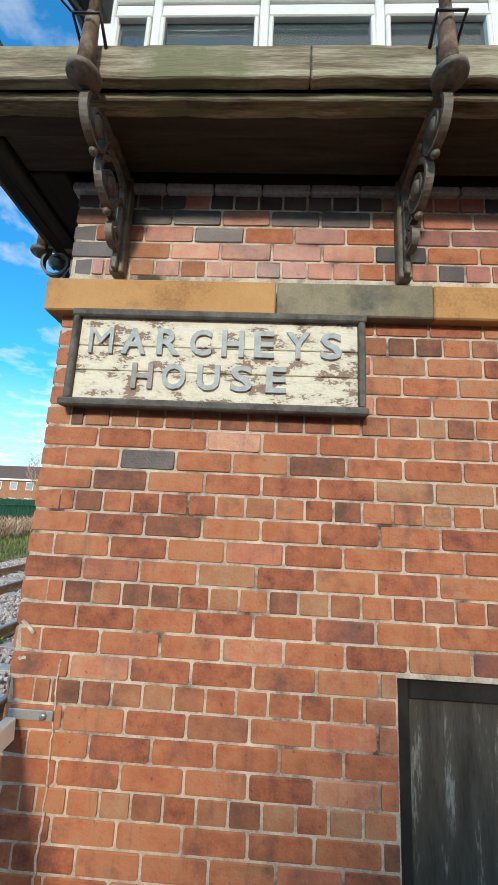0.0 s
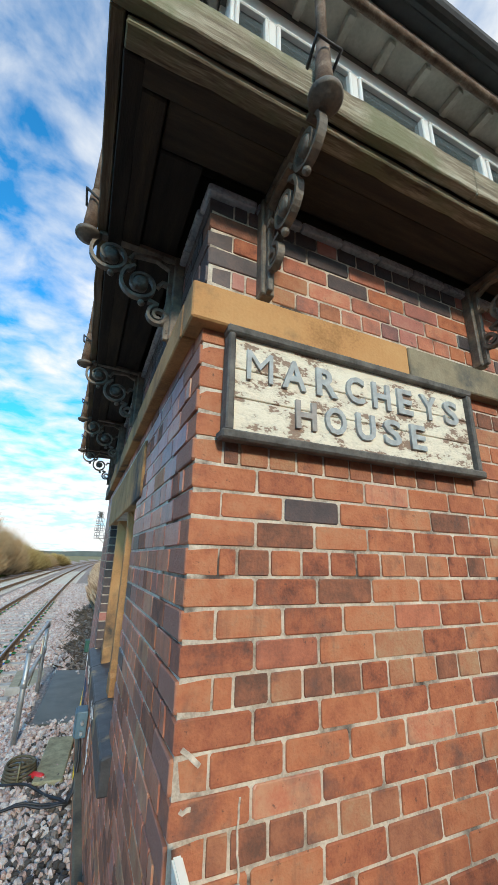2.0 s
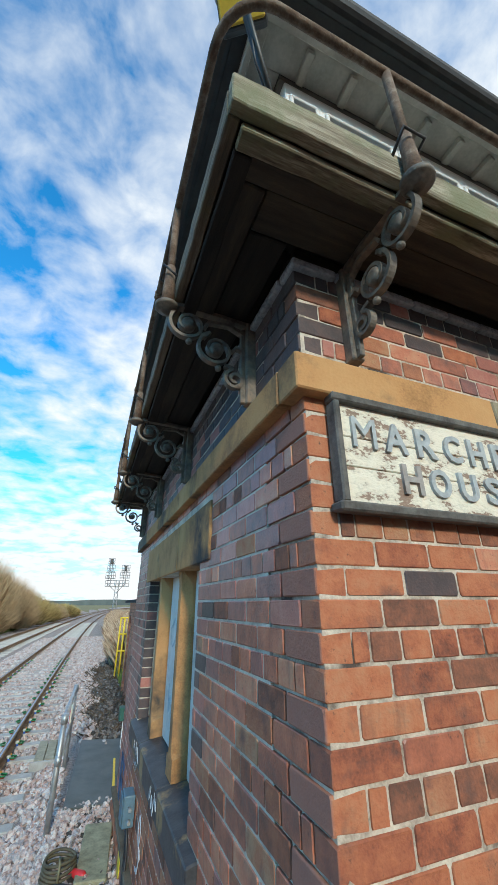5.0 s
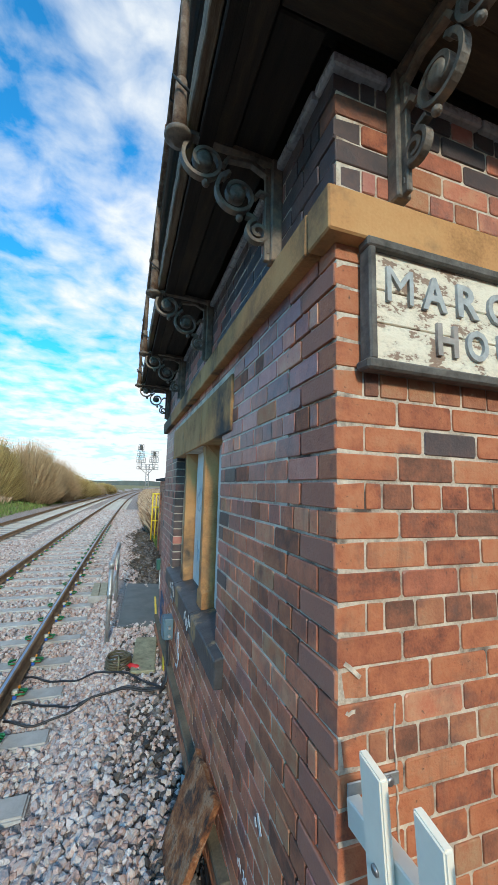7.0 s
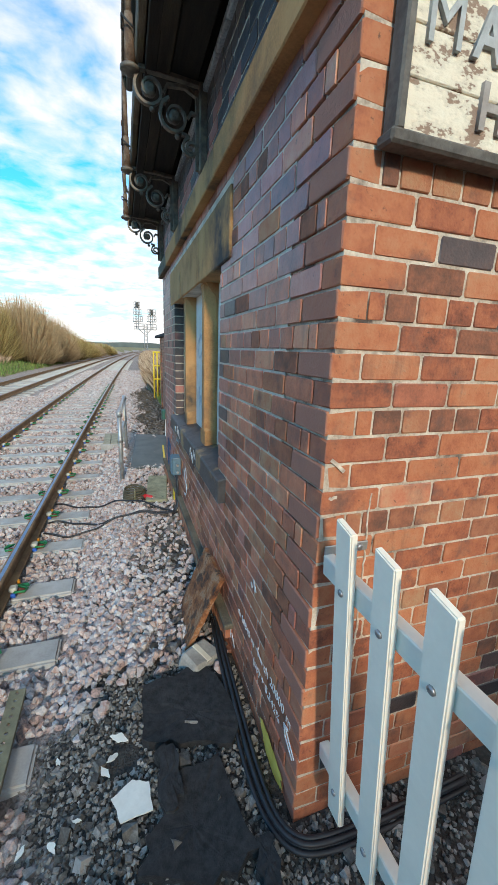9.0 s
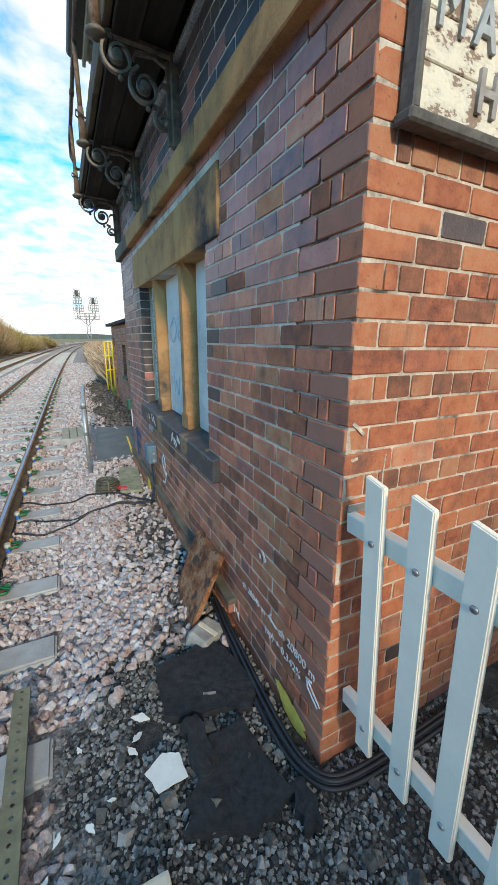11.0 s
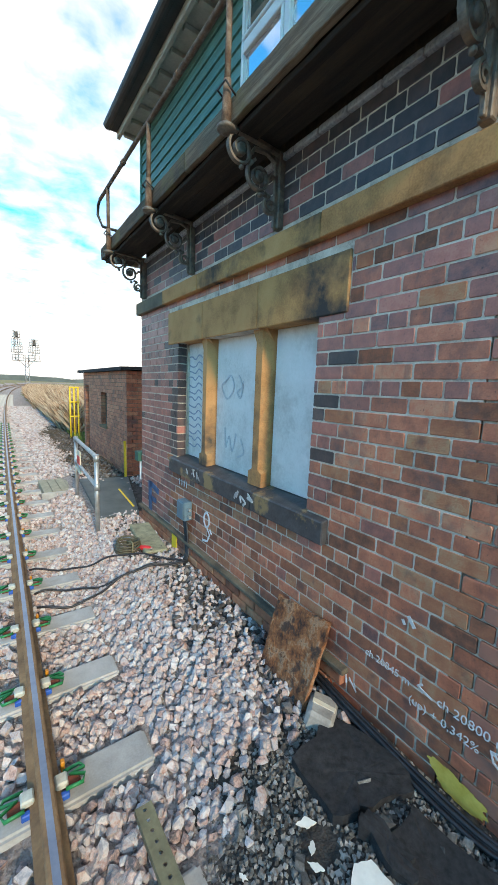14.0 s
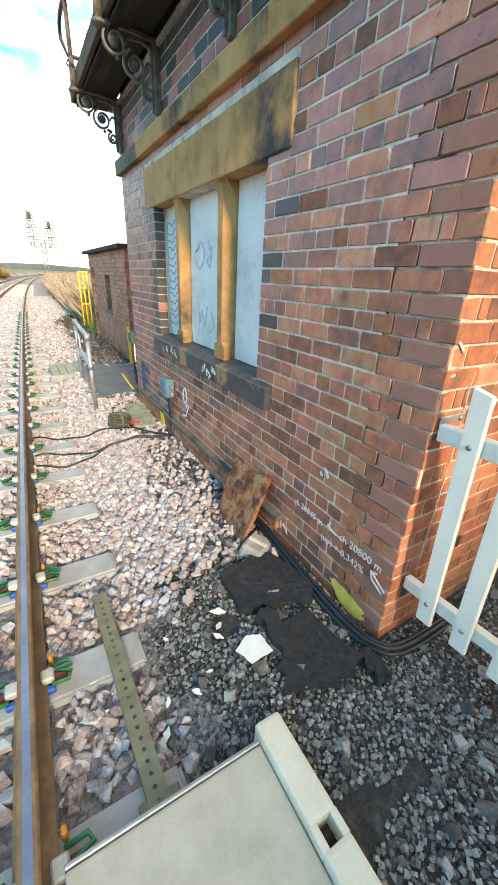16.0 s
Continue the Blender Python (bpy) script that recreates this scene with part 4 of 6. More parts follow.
# ---- lettering ----
def glyphs(body, size, depth, fat=0.0):
    cu = bpy.data.curves.new("letters", "FONT")
    cu.body, cu.size, cu.extrude, cu.align_x, cu.align_y = body, size, depth, "CENTER", "CENTER"
    cu.resolution_u = 3
    cu.offset = fat
    tmp = bpy.data.objects.new("letters", cu)
    scene.collection.objects.link(tmp)
    me = bpy.data.meshes.new_from_object(tmp.evaluated_get(bpy.context.evaluated_depsgraph_get()))
    bpy.data.objects.remove(tmp)
    return me


def letter(ch, x, z, y, height, width, material, parent, name="letter"):
    """One raised letter on the south wall, fattened sideways to its true width."""
    me = glyphs(ch, 1.0, 0.05, 0.0 if ch == "M" else 0.024)
    co = np.array([v.co for v in me.vertices])
    lo, hi = co.min(0), co.max(0)
    for v in me.vertices:
        c = v.co
        v.co = ((c.x - (lo[0] + hi[0]) / 2) / (hi[0] - lo[0]) * width, -c.z * 0.2, (c.y - (lo[1] + hi[1]) / 2) / (hi[1] - lo[1]) * height)
    me.flip_normals()
    me.materials.append(material)
    ob = new(name, me)
    ob.parent = parent
    ob.matrix_basis = pose(x, y, z)
    return ob


def wall_writing(body, y, z, size, slope, parent, material, name="writing"):
    """Hand-marked writing on the west wall; it reads from north to south as seen from the track."""
    me = glyphs(body, size, 0.0008)
    me.materials.append(material)
    ob = new(name, me)
    ob.parent = parent
    # text x runs to -y, text y to +z, face to -x
    ob.matrix_basis = Matrix(((0, 0, -1, -0.006), (-1, 0, 0, y), (0, 1, 0, z), (0, 0, 0, 1))) @ pose(0, 0, 0, 0, 0, slope)
    return ob


# ---- the name board ----
name_board = thing("name_board", "flaking cream name board with raised grey letters in a dark frame", "sign")
BX0, BX1, BZ0, BZ1 = 0.098, 1.335, 2.6, 3.012
for a, b in ((0.02, 0.15), (0.15, 0.262), (0.262, 0.395)):
    part("plank", box(BX0 + 0.02, BX1 - 0.02, -0.034, -0.006, BZ0 + a + 0.0015, BZ0 + b - 0.0015, 0.003, 0.001), M_SIGN, name_board)
part("frame_top", box(BX0 - 0.012, BX1 + 0.012, -0.062, -0.003, BZ1 - 0.022, BZ1 + 0.01, 0.006, 0.002), M_SIGNFRAME, name_board)
part("frame_bottom", box(BX0 - 0.022, BX1 + 0.016, -0.068, -0.003, BZ0 - 0.015, BZ0 + 0.018, 0.007, 0.003), M_SIGNFRAME, name_board)
part("frame_side", box(BX0 - 0.008, BX0 + 0.02, -0.06, -0.003, BZ0 + 0.018, BZ1 - 0.022, 0.006, 0.002), M_SIGNFRAME, name_board)
part("frame_side", box(BX1 - 0.02, BX1 + 0.008, -0.06, -0.003, BZ0 + 0.018, BZ1 - 0.022, 0.006, 0.002), M_SIGNFRAME, name_board)
for ch, u, w in (("M", 0.098, 0.105), ("A", 0.214, 0.105), ("R", 0.335, 0.1), ("C", 0.447, 0.092), ("H", 0.558, 0.095), ("E", 0.665, 0.085), ("Y", 0.781, 0.1), ("S", 0.893, 0.09)):
    letter(ch, BX0 + u * (BX1 - BX0), BZ0 + 0.283, -0.036, 0.118, w, M_LETTER, name_board)
for ch, u, w in (("H", 0.254, 0.09), ("O", 0.363, 0.1), ("U", 0.481, 0.095), ("S", 0.593, 0.092), ("E", 0.71, 0.085)):
    letter(ch, BX0 + u * (BX1 - BX0), BZ0 + 0.128, -0.036, 0.112, w, M_LETTER_B if u < 0.3 else M_LETTER, name_board)


# ---- cast-iron brackets with their rail standards ----
def spiral(c, r0, r1, a0, a1, n=22):
    return [(0, -(c[0] + (r0 + (r1 - r0) * k / n) * math.cos(math.radians(a0 + (a1 - a0) * k / n))), c[1] + (r0 + (r1 - r0) * k / n) * math.sin(math.radians(a0 + (a1 - a0) * k / n))) for k in range(n + 1)]


HEAD = 0.468


def build_bracket():
    b = thing("iron_bracket", "scrolled cast-iron gangway bracket bolted to the brickwork", "bracket", "brackets under the gangway")
    part("back_plate", box(-0.03, 0.03, -0.05, 0.004, 3.205, 3.70, 0.006), M_IRON, b)
    bm = bmesh.new()
    add_box(bm, -0.012, 0.012, -0.075, -0.045, 3.21, 3.66, 0.004)
    part("back_rib", bm, M_IRON, b)
    for c, r0, r1, a0, a1, w in (((0.105, 3.335), 0.055, 0.014, 80, -480, 0.03), ((0.205, 3.49), 0.1, 0.035, 65, -420, 0.032), ((0.355, 3.605), 0.098, 0.035, 50, -420, 0.032)):
        bm = bmesh.new()
        add_bar(bm, spiral(c, r0, r1, a0, a1, 40), w, 0.016, (1, 0, 0))
        part("scroll", bm, M_IRON, b)
    for pts in ([(0.462, 3.70), (0.455, 3.655), (0.43, 3.665)], [(0.27, 3.55), (0.255, 3.575), (0.24, 3.585)], [(0.16, 3.405), (0.135, 3.40), (0.11, 3.39)], [(0.055, 3.52), (0.1, 3.53), (0.12, 3.5)], [(0.055, 3.62), (0.14, 3.66), (0.25, 3.65), (0.27, 3.61)]):
        bm = bmesh.new()
        add_bar(bm, [(0, -d, z) for d, z in pts], 0.03, 0.018, (1, 0, 0))
        part("tie", bm, M_IRON, b)
    for d, z in ((0.085, 3.30), (0.19, 3.385), (0.345, 3.505), (0.275, 3.56)):
        bm = bmesh.new()
        bmesh.ops.create_icosphere(bm, subdivisions=2, radius=0.017, matrix=Matrix.Translation((0, -d, z)))
        part("bud", bm, M_IRON, b)
    for d, z, r in ((0.205, 3.49, 0.036), (0.355, 3.605, 0.036)):
        bm = bmesh.new()
        add_lathe(bm, [(r * 0.5, -0.026), (r, -0.02), (r * 1.05, 0), (r, 0.02), (r * 0.5, 0.026)], pose(0, -d, z, 0, 90, 0), 14)
        part("rosette", bm, M_IRON, b)
    bm = bmesh.new()
    add_bar(bm, [(0, -0.05, 3.69), (0, -0.2, 3.70), (0, -0.42, 3.705)], 0.04, 0.022, (1, 0, 0))
    part("top_arm", bm, M_IRON, b)
    bm = bmesh.new()
    add_lathe(bm, [(0.025, 3.672), (0.04, 3.682), (0.07, 3.69), (0.078, 3.697), (0.078, 3.71), (0.07, 3.714), (0.06, 3.713), (0.056, 3.724), (0.036, 3.729), (0.034, 3.74)], pose(0, -HEAD, -0.022) @ Matrix.Diagonal((0.76, 0.76, 1, 1)), 26)
    part("head", bm, M_IRON, b)
    part("rail_standard", tube([(0, -HEAD, 3.70), (0, -HEAD, 3.80), (0, -HEAD, 3.95)], [0.034, 0.03, 0.025], 12), M_RUST, b)
    part("upper_standard", tube([(0, -HEAD, 3.94), (0.002, -HEAD, 4.2), (0, -HEAD, 4.415)], 0.02, 10), M_RUST, b)
    part("staple", tube([(-0.045, -OUT + 0.005, DECK - 0.02), (-0.05, -HEAD - 0.04, DECK + 0.03), (0.05, -HEAD - 0.04, DECK + 0.03), (0.045, -OUT + 0.005, DECK - 0.02)], 0.007, 6), M_BLACK, b)
    part("bolt", box(-0.014, 0.014, -0.066, -0.05, 3.24, 3.268, 0.004), M_IRON, b)
    part("bolt", box(-0.014, 0.014, -0.066, -0.05, 3.60, 3.628, 0.004), M_IRON, b)
    return b


bracket = build_bracket()
bracket.matrix_basis = pose(0.245, 0, 0)
for x in (1.52, 2.79):
    copy_thing(bracket, pose(x, 0, 0))
for y in (0.46, 1.82, 3.2, 4.6):
    copy_thing(bracket, pose(0, y, 0, 0, 0, -90))

handrail = thing("handrail", "rusty tubular handrail round the gangway", "railing")
RZ = 4.42
part("top_rail", tube([(LEN_X, -HEAD, RZ), *[(-HEAD + 0.2 - 0.2 * math.sin(a), -HEAD + 0.2 - 0.2 * math.cos(a), RZ) for a in np.linspace(0, math.pi / 2, 7)], (-HEAD, 2.0, RZ), (-HEAD, LEN_Y + 0.2, RZ)], 0.02, 10), M_RUST, handrail)
part("end_rail", tube([(-HEAD, LEN_Y + 0.19, RZ), (-HEAD, LEN_Y + 0.3, RZ - 0.03), (-HEAD, LEN_Y + 0.33, RZ - 0.14), (-HEAD + 0.05, LEN_Y + 0.3, RZ - 0.28), (-HEAD + 0.5, LEN_Y + 0.28, RZ - 0.3)], 0.018, 8), M_BLACK, handrail)
for y in (1.16, 2.57, 3.97):
    part("rail_collar", tube([(-HEAD, y - 0.03, RZ), (-HEAD, y + 0.03, RZ)], 0.026, 10), M_RUST, handrail)

# ---- floodlight on the corner ----
floodlight = thing("floodlight", "yellowed floodlight on a black arm at the upper corner", "lamp")
fl = look((-0.38, -0.31, 5.04), (-1.3, -1.7, 3.25))
part("housing", box(-0.12, 0.12, -0.15, 0.15, 0.0, 0.08, 0.02, segs=2, m=fl), M_BLACK, floodlight)
part("front", box(-0.112, 0.112, -0.142, 0.142, -0.012, 0.002, 0.008, m=fl), M_LENS, floodlight)
for u in (-0.122, 0.122):
    part("clip", box(u - 0.006, u + 0.006, -0.02, 0.02, -0.012, 0.06, 0.003, m=fl), M_GALV, floodlight)
part("arm", tube([(-0.05, -0.03, 4.62), (-0.16, -0.13, 4.72), (-0.33, -0.28, 4.88)], 0.035, 8, 0.5), M_BLACK, floodlight)
part("wall_block", box(-0.03, 0.09, -0.02, 0.1, 4.5, 4.68, 0.01), M_WHITE, floodlight)
part("cable", tube([(-0.3, -0.25, 4.86), (-0.25, -0.2, 4.7), (-0.12, -0.1, 4.62), (-0.03, -0.02, 4.66)], 0.006, 6), M_CABLE, floodlight)

# ---- picket fence from the corner ----
fence = thing("picket_fence", "white plastic picket fence fixed to the brick corner", "fence")
LEANING = Matrix(((1, -0.03, -0.072, 0.088), (0, 1, 0, 0), (0, 0, 1, 0), (0, 0, 0, 1)))   # the fence leans and runs off true
for i in range(9):
    y = -0.16 - i * 0.172
    bmw = 0.038
    bm = box(0.01, 0.034, y - bmw, y + bmw, 0.40, 1.578, 0)
    for v in bm.verts:
        if v.co.z > 1:
            v.co.z += 0.014 if v.co.y > y else -0.006
    bmesh.ops.bevel(bm, geom=bm.edges[:], offset=0.004, segments=2, affect="EDGES")
    bmesh.ops.transform(bm, matrix=LEANING, verts=bm.verts)
    picket = part("picket", bm, M_PICKET, fence)
    for z in (0.525, 1.361):
        bm = bmesh.new()
        add_lathe(bm, [(0.012, 0.0), (0.011, 0.005), (0.006, 0.008)], LEANING @ pose(0.01, y, z, 0, -90, 0), 10)
        part("bolt", bm, M_BOLT, picket)
for z in (1.328, 0.49):
    part("rail", box(0.036, 0.078, -1.75, -0.012, z, z + 0.075, 0.004, m=LEANING), M_PICKET, fence)
part("strap", box(0.03, 0.2, -0.012, -0.006, 1.395, 1.43, 0.002), M_GALV, fence)
bm = bmesh.new()
add_lathe(bm, [(0.014, 0), (0.012, 0.008), (0.006, 0.01)], pose(0.165, -0.012, 1.412, 90, 0, 0), 10)
part("strap_bolt", bm, M_BOLT, fence)

# ---- rusty plate, lump, asphalt, shards against the wall ----
plate = thing("rusty_plate", "thick rust-flaked steel plate leaning on the wall", "plate")
bm = bmesh.new()
pl = [(-0.02, 1.56, 0.55), (-0.02, 1.06, 0.60), (-0.29, 1.0, 0.10), (-0.27, 1.17, 0.06), (-0.25, 1.47, 0.09)]
out = Vector((-0.9, 0, 0.45)).normalized() * 0.035
va, vb = [bm.verts.new(p) for p in pl], [bm.verts.new(Vector(p) + out) for p in pl]
bm.faces.new(va); bm.faces.new(vb[::-1])
for k in range(len(pl)):
    bm.faces.new((va[k], vb[k], vb[(k + 1) % len(pl)], va[(k + 1) % len(pl)]))
bmesh.ops.subdivide_edges(bm, edges=bm.edges[:], cuts=9, use_grid_fill=True)
for v in bm.verts:
    v.co += Vector((0.8, 1, 0.8)) * 0.02 * noise.noise(v.co * 8) + Vector((0.4, 1, 1)) * 0.01 * noise.noise(v.co * 27)
part("plate", bm, M_PLATE, plate)
plate.children[0].data.update()

lump = thing("concrete_lump", "broken grey concrete lump with a pale painted line", "rubble")
bm = bmesh.new()
add_box(bm, -0.12, 0.12, -0.085, 0.085, -0.08, 0.075, 0.02, pose(-0.215, 0.93, 0.14, 12, 8, 35), 0.014)
part("block", bm, M_ROCK, lump)
part("line", box(-0.018, 0.018, -0.07, 0.07, 0.07, 0.079, 0.001, m=pose(-0.215, 0.93, 0.14, 12, 8, 35)), M_LIDEDGE, lump)


def slab(name, label, cat, corners, z, thick, material, seed, bend_up=0.03, group=""):
    """A broken sheet with a ragged edge, lying unevenly on the ground."""
    rnd = random.Random(seed)
    ring = []
    for i, a in enumerate(corners):
        b = corners[(i + 1) % len(corners)]
        for s in range(4):
            t = s / 4
            w = 0.0 if s == 0 else (0.02 if thick > 0.02 else 0.004)
            ring.append((a[0] + (b[0] - a[0]) * t + rnd.uniform(-w, w), a[1] + (b[1] - a[1]) * t + rnd.uniform(-w, w)))
    cx, cy = sum(p[0] for p in ring) / len(ring), sum(p[1] for p in ring) / len(ring)
    bm = bmesh.new()
    tops, lows = [], []
    for f in (1.0, 0.66, 0.33):
        row_t, row_l = [], []
        for x, y in ring:
            px, py = cx + (x - cx) * f, cy + (y - cy) * f
            h = z + bend_up * noise.noise(Vector((px * 4, py * 4, seed))) + rnd.uniform(-0.003, 0.003) * (thick > 0.01)
            row_t.append(bm.verts.new((px, py, h + thick)))
            if f == 1.0:
                row_l.append(bm.verts.new((px, py, h - (0.02 if thick > 0.02 else 0.0005))))
        tops.append(row_t)
        if row_l:
            lows = row_l
    n = len(ring)
    mid = bm.verts.new((cx, cy, z + thick + bend_up * noise.noise(Vector((cx * 4, cy * 4, seed)))))
    for k in range(n):
        j = (k + 1) % n
        bm.faces.new((lows[k], lows[j], tops[0][j], tops[0][k]))
        bm.faces.new((tops[0][k], tops[0][j], tops[1][j], tops[1][k]))
        bm.faces.new((tops[1][k], tops[1][j], tops[2][j], tops[2][k]))
        bm.faces.new((tops[2][k], tops[2][j], mid))
    ob = part(name, bm, material)
    return tagged(ob, label, cat, group)


slab("asphalt_slab", "broken black asphalt slab lying by the wall", "rubble", [(-0.56, 0.80), (-0.2, 0.86), (-0.08, 0.50), (-0.16, 0.36), (-0.4, 0.42), (-0.58, 0.5)], 0.155, 0.035, M_ASPHALT, 3, group="asphalt pieces")
slab("asphalt_slab", "broken black asphalt slab on grey gravel", "rubble", [(-0.44, 0.30), (-0.24, 0.33), (-0.16, -0.06), (-0.36, -0.1), (-0.62, 0.0), (-0.56, 0.12)], 0.155, 0.03, M_ASPHALT, 8, group="asphalt pieces")
slab("asphalt_slab", "small upright edge of broken asphalt", "rubble", [(-0.53, 0.40), (-0.44, 0.42), (-0.42, 0.2), (-0.5, 0.16)], 0.16, 0.045, M_ASPHALT, 5, group="asphalt pieces")
slab("asphalt_slab", "small broken asphalt piece near the corner", "rubble", [(-0.17, -0.02), (-0.1, -0.04), (-0.13, -0.2), (-0.2, -0.18)], 0.15, 0.04, M_ASPHALT, 6, group="asphalt pieces")
slab("white_sheet", "torn white plastic sheet lying on the gravel", "debris", [(-0.72, 0.29), (-0.63, 0.34), (-0.56, 0.31), (-0.55, 0.2), (-0.68, 0.19)], 0.168, 0.006, M_SHARD, 11, 0.006)
for x, y, s in ((-0.72, 0.49, 0.035), (-0.69, 0.56, 0.05), (-0.75, 0.43, 0.04), (-0.95, 0.25, 0.03), (-1.13, 0.18, 0.04), (-0.98, 0.62, 0.025), (-0.86, 0.3, 0.02), (-1.08, 0.3, 0.03), (-1.38, 0.62, 0.09), (-1.4, 0.42, 0.07)):
    a = x * 37 + y * 11
    c, q = math.cos(a), math.sin(a)
    slab("white_shard", "small white plastic shard among the stones", "debris", [(x + s * c, y + s * q), (x - s * 0.5 * q, y + s * 0.5 * c), (x - s * c, y - s * 0.8 * q), (x + s * 0.4 * q, y - s * 0.4 * c)], height(x, y) + 0.034, 0.004, M_SHARD, int(a * 10) % 97, group="white shards")

# ---- perforated strip ----
strip = thing("perforated_strip", "olive perforated steel channel lying on the ballast", "metal strip")
bm = bmesh.new()
L, W, N = 1.16, 0.075, 24
m_strip = Matrix.Translation((-1.235, -0.08, 0.075)) @ pose(0, 0, 0, 0.8, 3, 1.0)
step = L / N
for i in range(N):
    y0, y1, yc, r = i * step, (i + 1) * step, (i + 0.5) * step, 0.0095
    sq = [bm.verts.new((x, y, 0)) for x, y in ((-W / 2, y0), (0, y0), (W / 2, y0), (W / 2, yc), (W / 2, y1), (0, y1), (-W / 2, y1), (-W / 2, yc))]
    hole = [bm.verts.new((r * math.cos(math.radians(225 + 45 * k)), yc + r * math.sin(math.radians(225 + 45 * k)), 0)) for k in range(8)]
    deep = [bm.verts.new((v.co.x, v.co.y, -0.006)) for v in hole]
    for k in range(8):
        j = (k + 1) % 8
        bm.faces.new((sq[k], sq[j], hole[j], hole[k]))
        bm.faces.new((hole[k], hole[j], deep[j], deep[k]))
bmesh.ops.remove_doubles(bm, verts=bm.verts[:], dist=0.0001)
for sx in (-1, 1):
    add_box(bm, sx * W / 2 - 0.003, sx * W / 2 + 0.003, 0, L, -0.03, 0.001, 0)
bmesh.ops.transform(bm, matrix=m_strip, verts=bm.verts)
part("channel", bm, M_OLIVE, strip)
part("foot", box(-1.31, -1.15, -0.095, -0.03, 0.02, 0.07, 0.004, m=None), M_OLIVE, strip)

# ---- cable trough with its lid ----
trough = thing("trackside_box", "sandy trackside box lid with a cream moulded edge", "box")
m_tr = Matrix.Translation((0, 0, 0)) @ pose(0, 0, 0, 0, 0, 0)
part("lid", box(-1.56, -0.823, -1.25, -0.115, 0.03, 0.155, 0.012, segs=2), M_LID, trough)
part("lid_trim", box(-1.56, -0.823, -0.114, -0.098, 0.05, 0.163, 0.004), M_GALV, trough)
bm = bmesh.new()
for a, b in ((-1.25, -0.5), (-0.43, -0.06)):
    add_box(bm, -0.82, -0.70, a, b, 0.03, 0.20, 0.016, segs=2)
add_box(bm, -0.73, -0.70, -0.505, -0.425, 0.03, 0.195, 0.003)
add_box(bm, -0.82, -0.79, -0.505, -0.425, 0.03, 0.195, 0.003)
add_box(bm, -0.80, -0.72, -0.505, -0.425, 0.03, 0.09, 0.003)
part("edge_channel", bm, M_LIDEDGE, trough)

# ---- cables along the foot of the wall ----
for i in range(5):
    o, up = (i % 3) * 0.021, (i // 3) * 0.017
    pts = [(-0.03 - o, 1.2, 0.2 + 0.012 * (i % 2)), (-0.05 - o, 0.95, 0.19), (-0.06 - o * 1.1, 0.7, 0.18), (-0.07 - o * 1.2, 0.45, 0.17), (-0.075 - o * 1.2, 0.2, 0.165), (-0.06 - o, 0.02, 0.165), (0.0 - o * 0.7, -0.07 - o * 0.7, 0.165), (0.12, -0.10 - o, 0.165), (0.4, -0.10 - o, 0.16), (0.9, -0.08 - o, 0.15)]
    pts = [(x, y, z + up) for x, y, z in pts]
    dense = []
    for k in range(len(pts) - 1):
        p0, p1, p2, p3 = (Vector(pts[max(min(k + s, len(pts) - 1), 0)]) for s in (-1, 0, 1, 2))
        for s in range(5):
            t = s / 5
            dense.append(0.5 * ((2 * p1) + (p2 - p0) * t + (2 * p0 - 5 * p1 + 4 * p2 - p3) * t * t + (3 * p1 - p0 - 3 * p2 + p3) * t ** 3))
    c = part("cable", tube(dense, 0.011, 7), M_CABLE)
    tagged(c, "black cable running along the foot of the brick wall", "cable", "cables at the wall foot")

# thin cables over the ballast from the rail to the junction box
for seed, ys, y0 in ((1, 0.16, 3.35), (2, 0.1, 3.95), (3, 0.12, 3.2)):
    rnd = random.Random(seed)
    pts = []
    for k in range(22):
        t = k / 21
        x = -1.5 + 1.42 * t
        pts.append((x, y0 + (3.05 - y0) * t * t + ys * math.sin(t * 7 + seed) * (1 - t), height(x, y0 + (3.05 - y0) * t * t) + 0.055 + 0.012 * math.sin(k * 1.3)))
    tagged(part("cable", tube(pts, 0.011, 6), M_CABLE), "thin black signal cable lying over the ballast", "cable", "signal cables")

# ---- junction box on the wall ----
jbox = thing("junction_box", "blue-grey electrical box on the brick wall", "electrical box")
part("body", box(-0.1, -0.005, 3.12, 3.3, 0.63, 0.84, 0.012, segs=2), M_BLUEBOX, jbox)
part("cover", box(-0.112, -0.1, 3.13, 3.29, 0.64, 0.83, 0.005), M_BLUEBOX, jbox)
for z in (0.68, 0.76):
    part("gland", tube([(-0.05, 3.12, z), (-0.05, 3.07, z)], 0.014, 8), M_GALV, jbox)
for i in range(3):
    part("conduit", tube([(-0.05, 3.17 + i * 0.035, 0.64), (-0.035, 3.16 + i * 0.03, 0.45), (-0.05, 3.1 + i * 0.03, 0.25), (-0.12, 3.05 + i * 0.03, 0.15)], 0.012, 7), M_CABLE, jbox)

# ---- plinth offset at the foot of the west wall ----
part("plinth_capping", box(0.92, LEN_Y - 0.02, -0.055, 0.008, 0.335, 0.375, 0.008, 0.002, TURN_W), M_STONE_D, wall_west)
for i in range(17):
    for k in range(3):
        a = 0.94 + i * 0.2325 + (0.116 if k % 2 else 0)
        if a + 0.22 < LEN_Y:
            part("plinth_brick", box(a, a + 0.222, -0.045, 0.006, 0.335 - (k + 1) * 0.085 + 0.006, 0.335 - k * 0.085 - 0.006, 0.006, 0.001, TURN_W), M_BRICK_H, wall_west)

